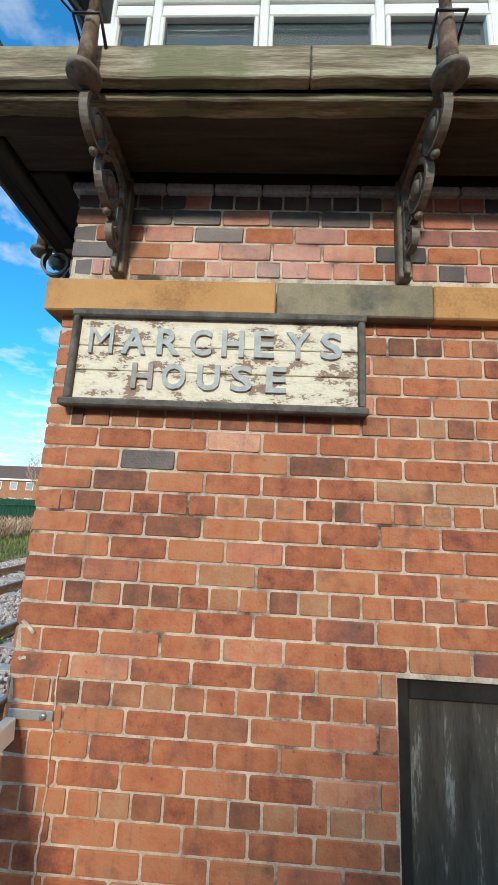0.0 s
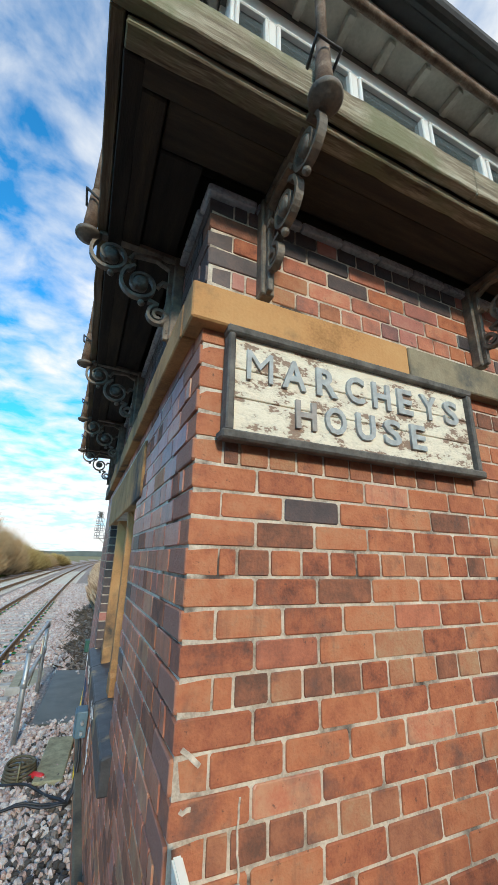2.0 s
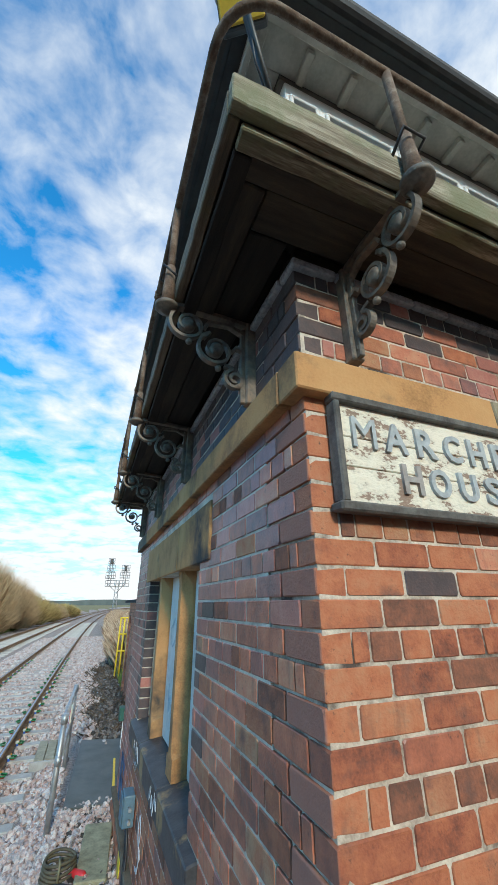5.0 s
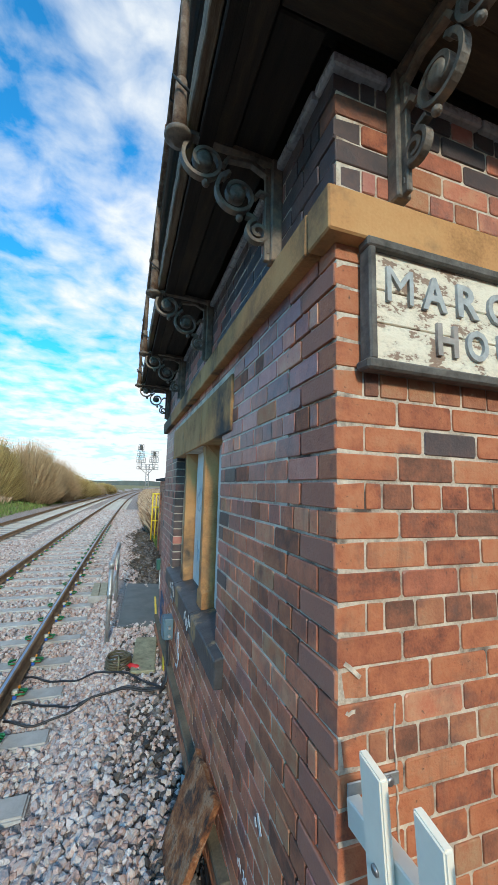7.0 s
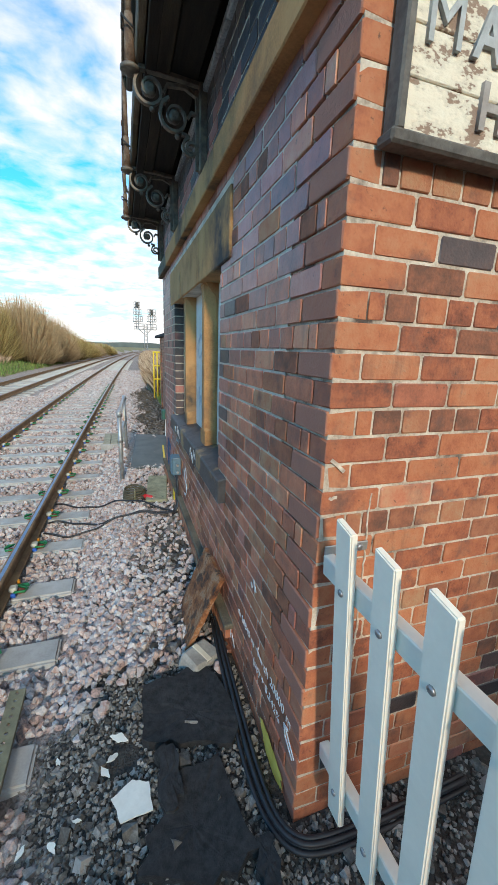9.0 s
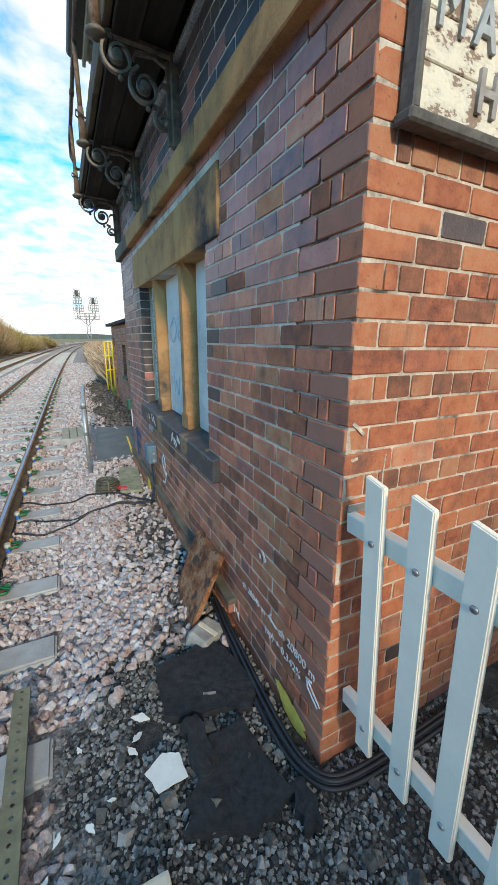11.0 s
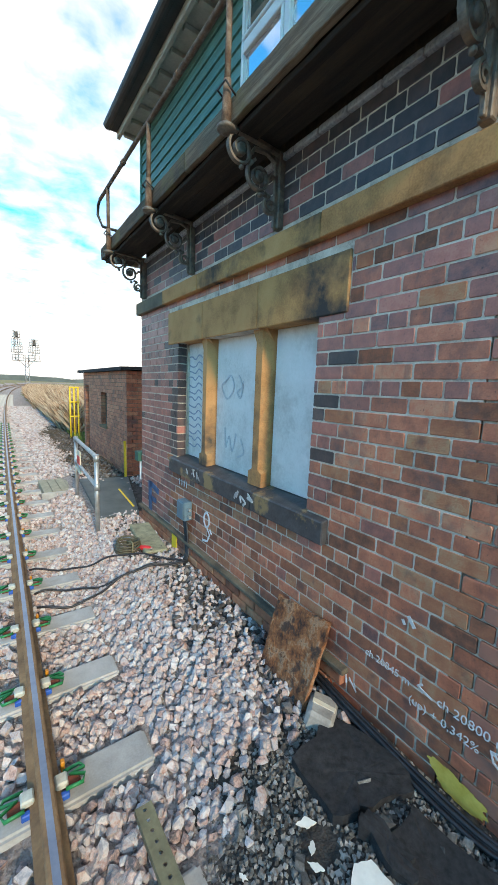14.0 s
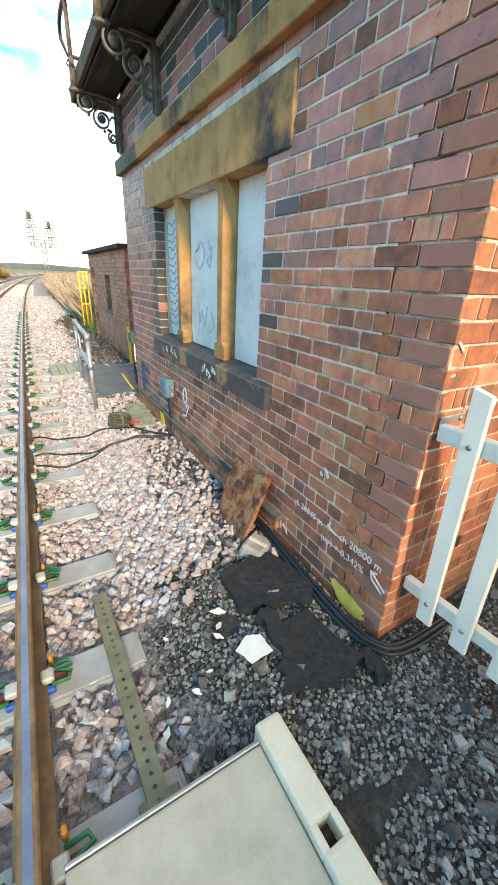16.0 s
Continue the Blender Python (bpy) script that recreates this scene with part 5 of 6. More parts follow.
# ---- markings on the west wall ----
wall_marks = thing("wall_markings", "white marker notes and paint on the sooty brick wall", "graffiti")
wall_writing("ch 20845 m", 0.665, 0.572, 0.06, -1, wall_marks, M_CHALK)
wall_writing("ch 20800 m", 0.22, 0.578, 0.066, 0, wall_marks, M_CHALK)
wall_writing("(up) + 0,342%", 0.345, 0.485, 0.062, 0, wall_marks, M_CHALK)


def stroke(pts, r, material, parent, name="paint_stroke", x=-0.005):
    """A flat painted stroke on the west wall through (y, z) points."""
    bm = bmesh.new()
    add_bar(bm, [(x, y, z) for y, z in pts], 0.003, r * 2, (1, 0, 0))
    return part(name, bm, material, parent)


def curl(pts, r, material, x):
    """A sprayed line that bends smoothly through its points."""
    dense = []
    for k in range(len(pts) - 1):
        p0, p1, p2, p3 = (Vector(pts[max(min(k + s, len(pts) - 1), 0)]) for s in (-1, 0, 1, 2))
        for s in range(6):
            t = s / 6
            dense.append(tuple(0.5 * ((2 * p1) + (p2 - p0) * t + (2 * p0 - 5 * p1 + 4 * p2 - p3) * t * t + (3 * p1 - p0 - 3 * p2 + p3) * t ** 3)))
    return stroke(dense + [pts[-1]], r, material, wall_marks, x=x)


stroke([(0.475, 0.585), (0.40, 0.565)], 0.006, M_CHALK, wall_marks)
stroke([(0.455, 0.61), (0.48, 0.587), (0.45, 0.565)], 0.006, M_CHALK, wall_marks)
stroke([(0.12, 0.525), (0.02, 0.46)], 0.005, M_CHALK, wall_marks)
stroke([(0.085, 0.535), (0.125, 0.525), (0.11, 0.48), (0.035, 0.44)], 0.005, M_CHALK, wall_marks)
stroke([(0.93, 0.36), (0.92, 0.28)], 0.006, M_CHALK, wall_marks, x=-0.012)
stroke([(0.9, 0.33), (0.84, 0.27), (0.86, 0.32)], 0.005, M_CHALK, wall_marks, x=-0.012)
stroke([(2.79 + 0.055 * math.cos(a), 0.74 + 0.075 * math.sin(a)) for a in np.linspace(0, 6.28, 18)], 0.012, M_CHALK, wall_marks)
stroke([(2.78, 0.66), (2.72, 0.6), (2.77, 0.52), (2.87, 0.5)], 0.012, M_CHALK, wall_marks)
stroke([(2.72, 0.66), (2.68, 0.62)], 0.012, M_CHALK, wall_marks)
stroke([(0.57, 0.93), (0.53, 0.88)], 0.01, M_SPRAY, wall_marks)
stroke([(0.60, 0.895), (0.585, 0.87)], 0.008, M_SPRAY, wall_marks)
stroke([(4.42, 0.78), (4.40, 0.3)], 0.06, M_BLUEP, wall_marks)
stroke([(4.4, 0.75), (4.1, 0.7)], 0.04, M_BLUEP, wall_marks)
stroke([(4.38, 0.55), (4.18, 0.55)], 0.035, M_BLUEP, wall_marks)
for i in range(4):
    stroke([(3.45 - i * 0.06, 1.03), (3.45 - i * 0.06, 0.96)], 0.008, M_CHALK, wall_marks)
for i, (y, z) in enumerate(((3.15, 1.2), (3.02, 1.22), (2.9, 1.19), (2.2, 1.2), (2.08, 1.17), (1.98, 1.2))):
    rs = random.Random(i)
    curl([(y + rs.uniform(-0.045, 0.045), z - 0.02 + rs.uniform(-0.05, 0.045)) for _ in range(5)], 0.009, M_SPRAY, -0.056)
# yellow splash low at the corner
bm = bmesh.new()
ring = []
for a in np.linspace(0, 6.28, 90)[:-1]:
    w = 1 + 0.3 * noise.noise(Vector((math.cos(a) * 2, math.sin(a) * 2, 3))) + 0.16 * noise.noise(Vector((math.cos(a) * 9, math.sin(a) * 9, 8)))
    ring.append((0.235 + 0.14 * w * math.cos(a), 0.215 + w * (0.06 + 0.012 * math.sin(3 * a)) * math.sin(a) + 0.022 * math.cos(a)))
bm.faces.new([bm.verts.new((-0.0065, y, z)) for y, z in ring][::-1])
part("yellow_splash", bm, M_YPAINT, wall_marks)
# spray on the boards
for pts in ([(2.72, 2.13), (2.62, 2.2), (2.56, 2.08), (2.68, 1.98), (2.78, 2.1), (2.68, 2.16)], [(2.48, 2.2), (2.42, 2.1), (2.5, 2.05), (2.44, 2.0), (2.4, 2.15)], [(2.7, 1.7), (2.68, 1.5), (2.62, 1.62), (2.56, 1.48), (2.5, 1.66)], [(2.42, 1.62), (2.36, 1.5), (2.46, 1.44)]):
    curl(pts, 0.009, M_SPRAY, 0.127)
M_BLUEG = plain("faded_blue_marker", (0.3, 0.35, 0.42), 0.8, spread=0.2, scale=30)
for k in range(14):
    z = 1.42 + k * 0.075
    curl([(3.2, z), (3.28, z + 0.03), (3.36, z - 0.015), (3.44, z + 0.02 * math.sin(k * 2.0)), (3.54, z + 0.015)], 0.007, M_BLUEG, 0.127)

# white lime runs on the south wall
M_LIME = plain("pale_lime", (0.5, 0.43, 0.35), 0.95, spread=0.4, scale=40)
lime = thing("lime_stain", "pale lime run down the brickwork joints near the corner", "stain")
for (xa, za), (xb, zb), r in (((0.195, 1.60), (0.205, 1.1), 0.006), ((0.205, 1.1), (0.19, 0.55), 0.009), ((0.03, 1.735), (0.08, 1.69), 0.014), ((0.03, 1.6), (0.06, 1.598), 0.012)):
    bm = bmesh.new()
    n = max(3, int(math.hypot(xb - xa, zb - za) / 0.022))
    add_bar(bm, [(xa + (xb - xa) * k / n + random.uniform(-0.004, 0.004), -0.0005, za + (zb - za) * k / n + random.uniform(-0.004, 0.004)) for k in range(n + 1)], 0.004, r * 0.9, (0, 1, 0))
    part("run", bm, M_LIME, lime)

# ---- walkway things beyond the box ----
rail2 = thing("steel_handrail", "grey galvanised tubular handrail beside the walkway", "railing")
for x, y in ((-0.675, 4.53), (-0.6, 6.34)):
    part("post", tube([(x, y, 0.02), (x, y, 1.13)], 0.03, 10), M_GALV, rail2)
    part("elbow", tube([(x, y, 1.08), (x, y, 1.17)], 0.037, 10), M_GALV, rail2)
    part("socket", tube([(x, y, 0.70), (x, y, 0.79)], 0.036, 10), M_GALV, rail2)
part("top_rail", tube([(-0.675, 4.5, 1.14), (-0.6, 6.37, 1.14)], 0.028, 10), M_GALV, rail2)
part("mid_rail", tube([(-0.675, 4.53, 0.745), (-0.6, 6.34, 0.745)], 0.026, 10), M_GALV, rail2)
notice = thing("notice_plate", "small red and cream notice plate on the handrail", "sign")
part("panel", box(-0.625, -0.605, 5.9, 6.12, 0.62, 0.98, 0.003), M_LIDEDGE, notice)
part("red_band", box(-0.632, -0.6265, 5.91, 6.11, 0.76, 0.9, 0.001), M_RED, notice)
mat = thing("walkway_mat", "dark grey rubber walkway mat", "mat")
bm = bmesh.new()
q = [(-0.55, 4.93), (0.0, 4.88), (0.52, 7.15), (-0.38, 7.4)]
lo, hi = [bm.verts.new((x, y, 0.06)) for x, y in q], [bm.verts.new((x, y, 0.178)) for x, y in q]
bm.faces.new(lo[::-1]); bm.faces.new(hi)
for k in range(4):
    bm.faces.new((lo[k], lo[(k + 1) % 4], hi[(k + 1) % 4], hi[k]))
part("sheet", bm, M_MAT, mat)
part("yellow_edge", box(0.0, 0.03, 0.0, 1.1, 0.18, 0.185, 0.001, m=Matrix.Translation((0.0, 5.2, 0)) @ pose(0, 0, 0, 0, 0, -4)), M_YELLOW, mat)
hatch = thing("cable_hatch", "buff access hatch set in the ballast", "hatch")
for i in range(4):
    part("cover", box(-1.05 + 0.145 * i, -0.915 + 0.145 * i, 6.88, 7.85, -0.05, 0.115, 0.004), M_GRATE, hatch)
part("rim", box(-1.09, -0.44, 6.83, 6.875, -0.05, 0.11, 0.004), M_CONC, hatch)
plank = tagged(part("plank", box(-0.13, 0.13, -0.45, 0.45, 0, 0.07, 0.01, 0.006, pose(-0.22, 3.93, 0.14, 1, 2, -6)), M_PLANK), "mossy timber board lying along the wall foot", "board")
M_COIL = plain("dark_olive_wire", (0.09, 0.08, 0.05), 0.7, spread=0.4)
coil = thing("cable_coil", "rusty coil of stiff wire lying on the ballast", "coil")
for k in range(5):
    r = 0.14 - 0.004 * k
    part("loop", tube([(-0.52 + r * math.cos(a), 3.72 + r * math.sin(a), 0.17 + 0.028 * k + 0.008 * math.sin(a * 2 + k)) for a in np.linspace(0, 6.28, 24)], 0.012, 6), M_COIL, coil)
part("tie", tube([(-0.52, 3.57, 0.14), (-0.52, 3.555, 0.31), (-0.52, 3.64, 0.32), (-0.52, 3.63, 0.15)], 0.01, 6), M_OLIVE, coil)
can = tagged(part("spray_can", bmesh.new(), M_RED), "red spray can lying beside the wire coil", "can")


def can_build(bm):
    add_lathe(bm, [(0.026, -0.08), (0.03, -0.075), (0.03, 0.05), (0.023, 0.066), (0.013, 0.07), (0.013, 0.09)], pose(-0.36, 3.62, 0.195, 90, 0, 50), 14)


core(can, can_build)
wedge = thing("yellow_marker", "small yellow wedge marker against the wall foot", "marker")
part("face", box(-0.05, -0.035, 3.42, 3.56, 0.12, 0.34, 0.003), M_YELLOW, wedge)
for name, x, y in (("yellow_plank", 0.5, 7.25),):
    tagged(part(name, box(-0.03, 0.03, -0.012, 0.012, 0, 0.86, 0.004, m=pose(x, y, 0.05, -3, 2, 30)), M_YELLOW), "yellow painted board leaning by the hut corner", "board")
lsign = thing("wall_bracket_sign", "dark green bracketed fitting on the far corner", "fitting")
part("hood", box(-0.05, 0.09, LEN_Y + 0.02, LEN_Y + 0.16, 0.98, 1.12, 0.006, m=None), plain("dark_green_enamel", (0.02, 0.09, 0.07)), lsign)
part("post", box(0.0, 0.03, LEN_Y + 0.05, LEN_Y + 0.09, 0.7, 0.98, 0.004), M_WHITE, lsign)

# ---- brick hut beyond the box ----
hut = thing("brick_hut", "small red brick lineside hut with a dark flat roof", "hut")
HX0, HX1, HY0, HY1, HZ = 0.56, 3.0, 7.35, 11.6, 2.36
H_HOLES = [(10.9, 11.35, 0.0, 2.0), (8.95, 9.5, 1.05, 1.85)]
bm = bmesh.new()
slab_with_holes(bm, HY0 + 0.03, HY1, -0.1, HZ, HX0 + 0.006, HX0 + 0.22, [(a - 0.012, b + 0.012, c - 0.012, d + 0.012) for a, b, c, d in H_HOLES], TURN_W)
part("wall", bm, M_HUT_MORTAR, hut)
part("wall", box(HX0 + 0.22, HX1, HY0 + 0.006, HY0 + 0.2, -0.1, HZ, 0), M_HUT_MORTAR, hut)
part("wall", box(HX0 + 0.22, HX1, HY1 - 0.2, HY1, -0.1, HZ, 0), M_BRICK_W, hut)
part("wall", box(HX1 - 0.2, HX1, HY0 + 0.2, HY1 - 0.2, -0.1, HZ, 0), M_BRICK_W, hut)


def hut_bricks(turn, off, u0, u1, holes, seed):
    vs, fs = [], []
    rnd = random.Random(seed)
    for k in range(29):
        za = -0.1 + k * 0.085
        u = u0 - (0.116 if k % 2 else 0)
        while u < u1:
            a, b = max(u, u0), min(u + 0.2325, u1)
            u += 0.2325
            spans = [(a, b)]
            for h in holes:
                if za + 0.055 > h[2] and za + 0.03 < h[3]:
                    spans = [s for p, q in spans for s in ((p, min(q, h[0])), (max(p, h[1]), q))]
            for p, q in spans:
                if q - p < 0.03:
                    continue
                base = len(vs)
                v = BRICKS[rnd.randrange(len(BRICKS))] * np.array((q - p - 0.009, 0.11, 0.076)) + np.array((p + 0.0045, off, za + 0.0045))
                vs += [tuple(turn @ Vector(c)) for c in v.tolist()]
                fs += [tuple(base + i for i in f) for f in BRICK_FACES]
    me = bpy.data.meshes.new("brickwork")
    me.from_pydata(vs, [], fs)
    me.materials.append(M_BRICK_W)
    ob = new("brickwork", me)
    ob.parent = hut
    tagged(ob, kind="stuff")


hut_bricks(TURN_W, HX0, HY0, HY1, H_HOLES, 3)
hut_bricks(TURN_S, HY0 - 0.002, HX0 + 0.003, HX1, [], 4)
bm = bmesh.new()
c = [(HX0 - 0.14, HY0 - 0.12, HZ), (HX1 + 0.1, HY0 - 0.12, HZ + 0.12), (HX1 + 0.1, HY1 + 0.12, HZ + 0.12), (HX0 - 0.14, HY1 + 0.12, HZ)]
lo, hi = [bm.verts.new(p) for p in c], [bm.verts.new((x, y, z + 0.07)) for x, y, z in c]
bm.faces.new(lo[::-1]); bm.faces.new(hi)
for k in range(4):
    bm.faces.new((lo[k], lo[(k + 1) % 4], hi[(k + 1) % 4], hi[k]))
part("roof", bm, M_ASPHALT, hut)
part("door", box(HX0 + 0.12, HX0 + 0.16, 10.9, 11.35, 0.0, 2.0, 0.004), M_DOOR, hut)
part("window_board", box(HX0 + 0.12, HX0 + 0.15, 8.95, 9.5, 1.05, 1.85, 0.004), M_DOOR, hut)
part("window_sill", box(HX0 - 0.04, HX0 + 0.12, 8.9, 9.55, 0.98, 1.048, 0.006), M_STONE_D, hut)

# ---- yellow gate beyond the hut ----
gate = thing("yellow_barrier", "yellow-painted steel barrier beside the line", "barrier")
for i in range(3):
    part("upright", tube([(0.5 + i * 0.13, 13.6, 0.0), (0.5 + i * 0.13, 13.6, 1.92)], 0.026, 8), M_YELLOW, gate)
for z in (0.9, 1.4, 1.9):
    part("bar", tube([(0.48, 13.6, z), (0.8, 13.6, z)], 0.028, 8), M_YELLOW, gate)

# ---- signal gantry far down the line ----
M_STEEL = plain("grey_lattice_steel", (0.3, 0.31, 0.33), 0.6, 0.3)
gantry = thing("signal_gantry", "tall bracket signal with lattice post and platforms", "signal")
gx, gyy = 3.6, 72.0
bm = bmesh.new()
for sx in (-0.3, 0.3):
    for sy in (-0.3, 0.3):
        add_tube(bm, [(gx + sx, gyy + sy, 0), (gx + sx * 0.8, gyy + sy * 0.8, 6.2)], 0.05, 5)
for k in range(8):
    z = k * 0.75
    add_tube(bm, [(gx - 0.3, gyy - 0.3, z), (gx + 0.3, gyy - 0.3, z + 0.75)], 0.025, 4)
    add_tube(bm, [(gx + 0.3, gyy - 0.3, z), (gx - 0.3, gyy - 0.3, z + 0.75)], 0.025, 4)
part("lattice_post", bm, M_STEEL, gantry)
for z, x0, x1 in ((5.2, -2.0, 1.9), (6.5, -2.1, -0.5), (6.6, 0.3, 1.9), (7.7, -2.0, -0.7), (7.8, 0.5, 1.8), (8.9, -1.9, -0.9)):
    bm = bmesh.new()
    add_box(bm, gx + x0, gx + x1, gyy - 0.45, gyy + 0.45, z, z + 0.1, 0)
    for t in np.linspace(x0, x1, 6):
        for s in (-0.45, 0.45):
            add_tube(bm, [(gx + t, gyy + s, z), (gx + t, gyy + s, z + 1.0)], 0.03, 4)
    for h in (0.5, 1.0):
        for s in (-0.45, 0.45):
            add_tube(bm, [(gx + x0, gyy + s, z + h), (gx + x1, gyy + s, z + h)], 0.03, 4)
    part("platform", bm, M_STEEL, gantry)
for x, top in ((-1.4, 9.9), (1.1, 8.8)):
    bm = bmesh.new()
    for u in (-0.22, 0.22):
        add_tube(bm, [(gx + x + u, gyy, 5.2), (gx + x + u, gyy, top)], 0.05, 5)
    z = 5.3
    while z < top - 0.3:
        add_tube(bm, [(gx + x - 0.22, gyy, z), (gx + x + 0.22, gyy, z + 0.3)], 0.025, 4)
        z += 0.4
    part("mast", bm, M_STEEL, gantry)
    for k in (0.15,):
        part("signal_head", box(gx + x - 0.2, gx + x + 0.2, gyy - 0.8, gyy - 0.5, top - k - 0.75, top - k, 0.03), M_BLACK, gantry)
bm = bmesh.new()
add_tube(bm, [(gx, gyy, 4.2), (gx - 1.6, gyy, 5.6)], 0.05, 5)
add_tube(bm, [(gx, gyy, 4.2), (gx + 1.2, gyy, 5.6)], 0.05, 5)
part("brace", bm, M_STEEL, gantry)

# ---- vegetation ----
M_TWIG = plain("bare_twigs", (0.42, 0.31, 0.18), 0.9, spread=0.35, scale=3)
M_BARK = plain("grey_brown_bark", (0.14, 0.11, 0.08), 0.9, spread=0.35, scale=6, bump=0.5)
M_REED = surface("dry_grass", [(0.2, (0.2, 0.13, 0.085)), (0.5, (0.42, 0.3, 0.2)), (0.8, (0.56, 0.44, 0.32))], scale=2, rough=0.9, bump=0.1, vary=0.6, coords="World")
M_GRASS = surface("green_grass", [(0.2, (0.05, 0.09, 0.02)), (0.5, (0.12, 0.19, 0.045)), (0.8, (0.22, 0.28, 0.08))], scale=2, rough=0.9, bump=0.1, vary=0.6, coords="World")
M_BUSH = surface("winter_bush", [(0.2, (0.18, 0.13, 0.05)), (0.5, (0.4, 0.3, 0.12)), (0.8, (0.52, 0.42, 0.18))], scale=1, rough=0.9, bump=0.1, vary=0.7, coords="World")


def grow(bm, p, d, length, r, depth, rnd, tips):
    q = p
    pts, rad = [p], [r]
    for k in range(3):
        d = (d + Vector((rnd.uniform(-1, 1), rnd.uniform(-1, 1), rnd.uniform(-0.3, 0.7))) * 0.22).normalized()
        q = q + d * length / 3
        pts.append(q)
        rad.append(max(r * (1 - 0.18 * (k + 1)), 0.006))
    add_tube(bm, pts, rad, 5 if depth > 2 else 3, caps=False)
    if depth == 0:
        tips.append(q)
        return
    for _ in range(rnd.choice((2, 3, 3))):
        t = pts[rnd.choice((1, 2, 3))]
        grow(bm, t, (d + Vector((rnd.uniform(-1, 1), rnd.uniform(-1, 1), rnd.uniform(-0.2, 0.8))) * 0.8).normalized(), length * rnd.uniform(0.6, 0.8), r * 0.55, depth - 1, rnd, tips)


def bare_tree(x, y, z, h, seed, label):
    rnd = random.Random(seed)
    t = thing("tree", label, "tree", "trees along the line")
    bm, tips = bmesh.new(), []
    add_tube(bm, [(x, y, z - 0.2), (x + 0.05, y, z + h * 0.15), (x, y + 0.05, z + h * 0.32)], [h * 0.03, h * 0.024, h * 0.02], 8)
    part("trunk", bm, M_BARK, t)
    bm = bmesh.new()
    for k in range(6):
        a = k * 1.05 + rnd.uniform(-0.3, 0.3)
        grow(bm, Vector((x, y, z + h * rnd.uniform(0.16, 0.32))), Vector((math.cos(a), math.sin(a), 1.0)).normalized(), h * 0.3, h * 0.011, 4, rnd, tips)
    part("crown", bm, M_TWIG, t)


def blades(name, label, material, spots, rng, h0, h1, w, lean=0.35, cat="grass"):
    n = len(spots)
    sp = np.array(spots)
    a = rng.uniform(0, 6.28, n)
    h = rng.uniform(h0, h1, n)
    dx, dy = np.cos(a) * w, np.sin(a) * w
    lx, ly = rng.uniform(-lean, lean, n) * h, rng.uniform(-lean, lean, n) * h
    v = np.empty((n, 4, 3))
    v[:, 0] = sp - np.stack((dx, dy, 0 * h), 1)
    v[:, 1] = sp + np.stack((dx, dy, 0 * h), 1)
    v[:, 2] = sp + np.stack((lx * 0.4 + dx * 0.7, ly * 0.4 + dy * 0.7, h * 0.6), 1)
    v[:, 3] = sp + np.stack((lx, ly, h), 1)
    base = np.arange(n)[:, None] * 4
    f = np.concatenate((base + (0, 1, 2), base + (0, 2, 3)), 1).reshape(-1, 3)
    me = bpy.data.meshes.new(name)
    me.from_pydata(v.reshape(-1, 3).tolist(), [], f.tolist())
    me.materials.append(material)
    return tagged(new(name, me), label, cat, kind="stuff")


vr = np.random.RandomState(11)


def bush(x, y, z, r, h, seed, label):
    """A leafless thicket: many fine twigs standing in an uneven dome."""
    rnd = np.random.RandomState(seed)
    n = int(900 * r)
    t = thing("bush", label, "bush", "bushes along the line")
    u = rnd.uniform(0, 6.28, n)
    rr = r * np.sqrt(rnd.uniform(0, 1, n))
    top = h * np.sqrt(np.clip(1 - (rr / r) ** 2, 0.05, 1)) * rnd.uniform(0.6, 1.1, n)
    bx, by = x + rr * np.cos(u) * 0.7, y + rr * np.sin(u) * 0.7
    tx, ty = x + rr * np.cos(u) * 1.1, y + rr * np.sin(u) * 1.1
    w = 0.016 + 0.0009 * (y - 10)
    vs, fs = [], []
    for i in range(n):
        for s in range(2):
            zz0 = z + top[i] * rnd.uniform(0, 0.6)
            o = rnd.uniform(-0.4, 0.4, 2)
            b = len(vs)
            a = rnd.uniform(0, 3.14)
            ex, ey = math.cos(a) * w, math.sin(a) * w
            vs += [(bx[i] - ex, by[i] - ey, zz0 - 0.1), (bx[i] + ex, by[i] + ey, zz0 - 0.1), (tx[i] + o[0], ty[i] + o[1], z + top[i])]
            fs.append((b, b + 1, b + 2))
    me = bpy.data.meshes.new("crown")
    me.from_pydata(vs, [], fs)
    me.materials.append(M_BUSH if seed % 2 else M_TWIG)
    ob = new("crown", me)
    ob.parent = t


for x, y, h, s in ((-12.5, 38, 5.2, 1), (-10.2, 41, 4.6, 2), (-14.5, 34, 6.0, 3), (-9.0, 47, 4.4, 4), (-17, 29, 6.5, 5), (-8.2, 55, 4.2, 6), (-24, 46, 8.0, 7)):
    bare_tree(x, y, 0.4, h, s, "bare winter tree beside the railway")
for i, (x, y, r, h) in enumerate(((-9.6, 41, 3.4, 6.2), (-12.5, 37, 3.6, 6.8), (-8.2, 47, 3.0, 4.8), (-7.4, 54, 2.8, 3.6), (-15, 32, 3.0, 4.6), (-6.6, 62, 2.8, 2.8), (-6.4, 72, 3.0, 2.4), (-5.2, 88, 3.5, 2.4), (-12, 27, 1.8, 1.4), (-16, 25, 2.0, 1.6))):
    bush(x, y, 0.2, r, h, i, "tangled leafless bush on the bank")
spots = []
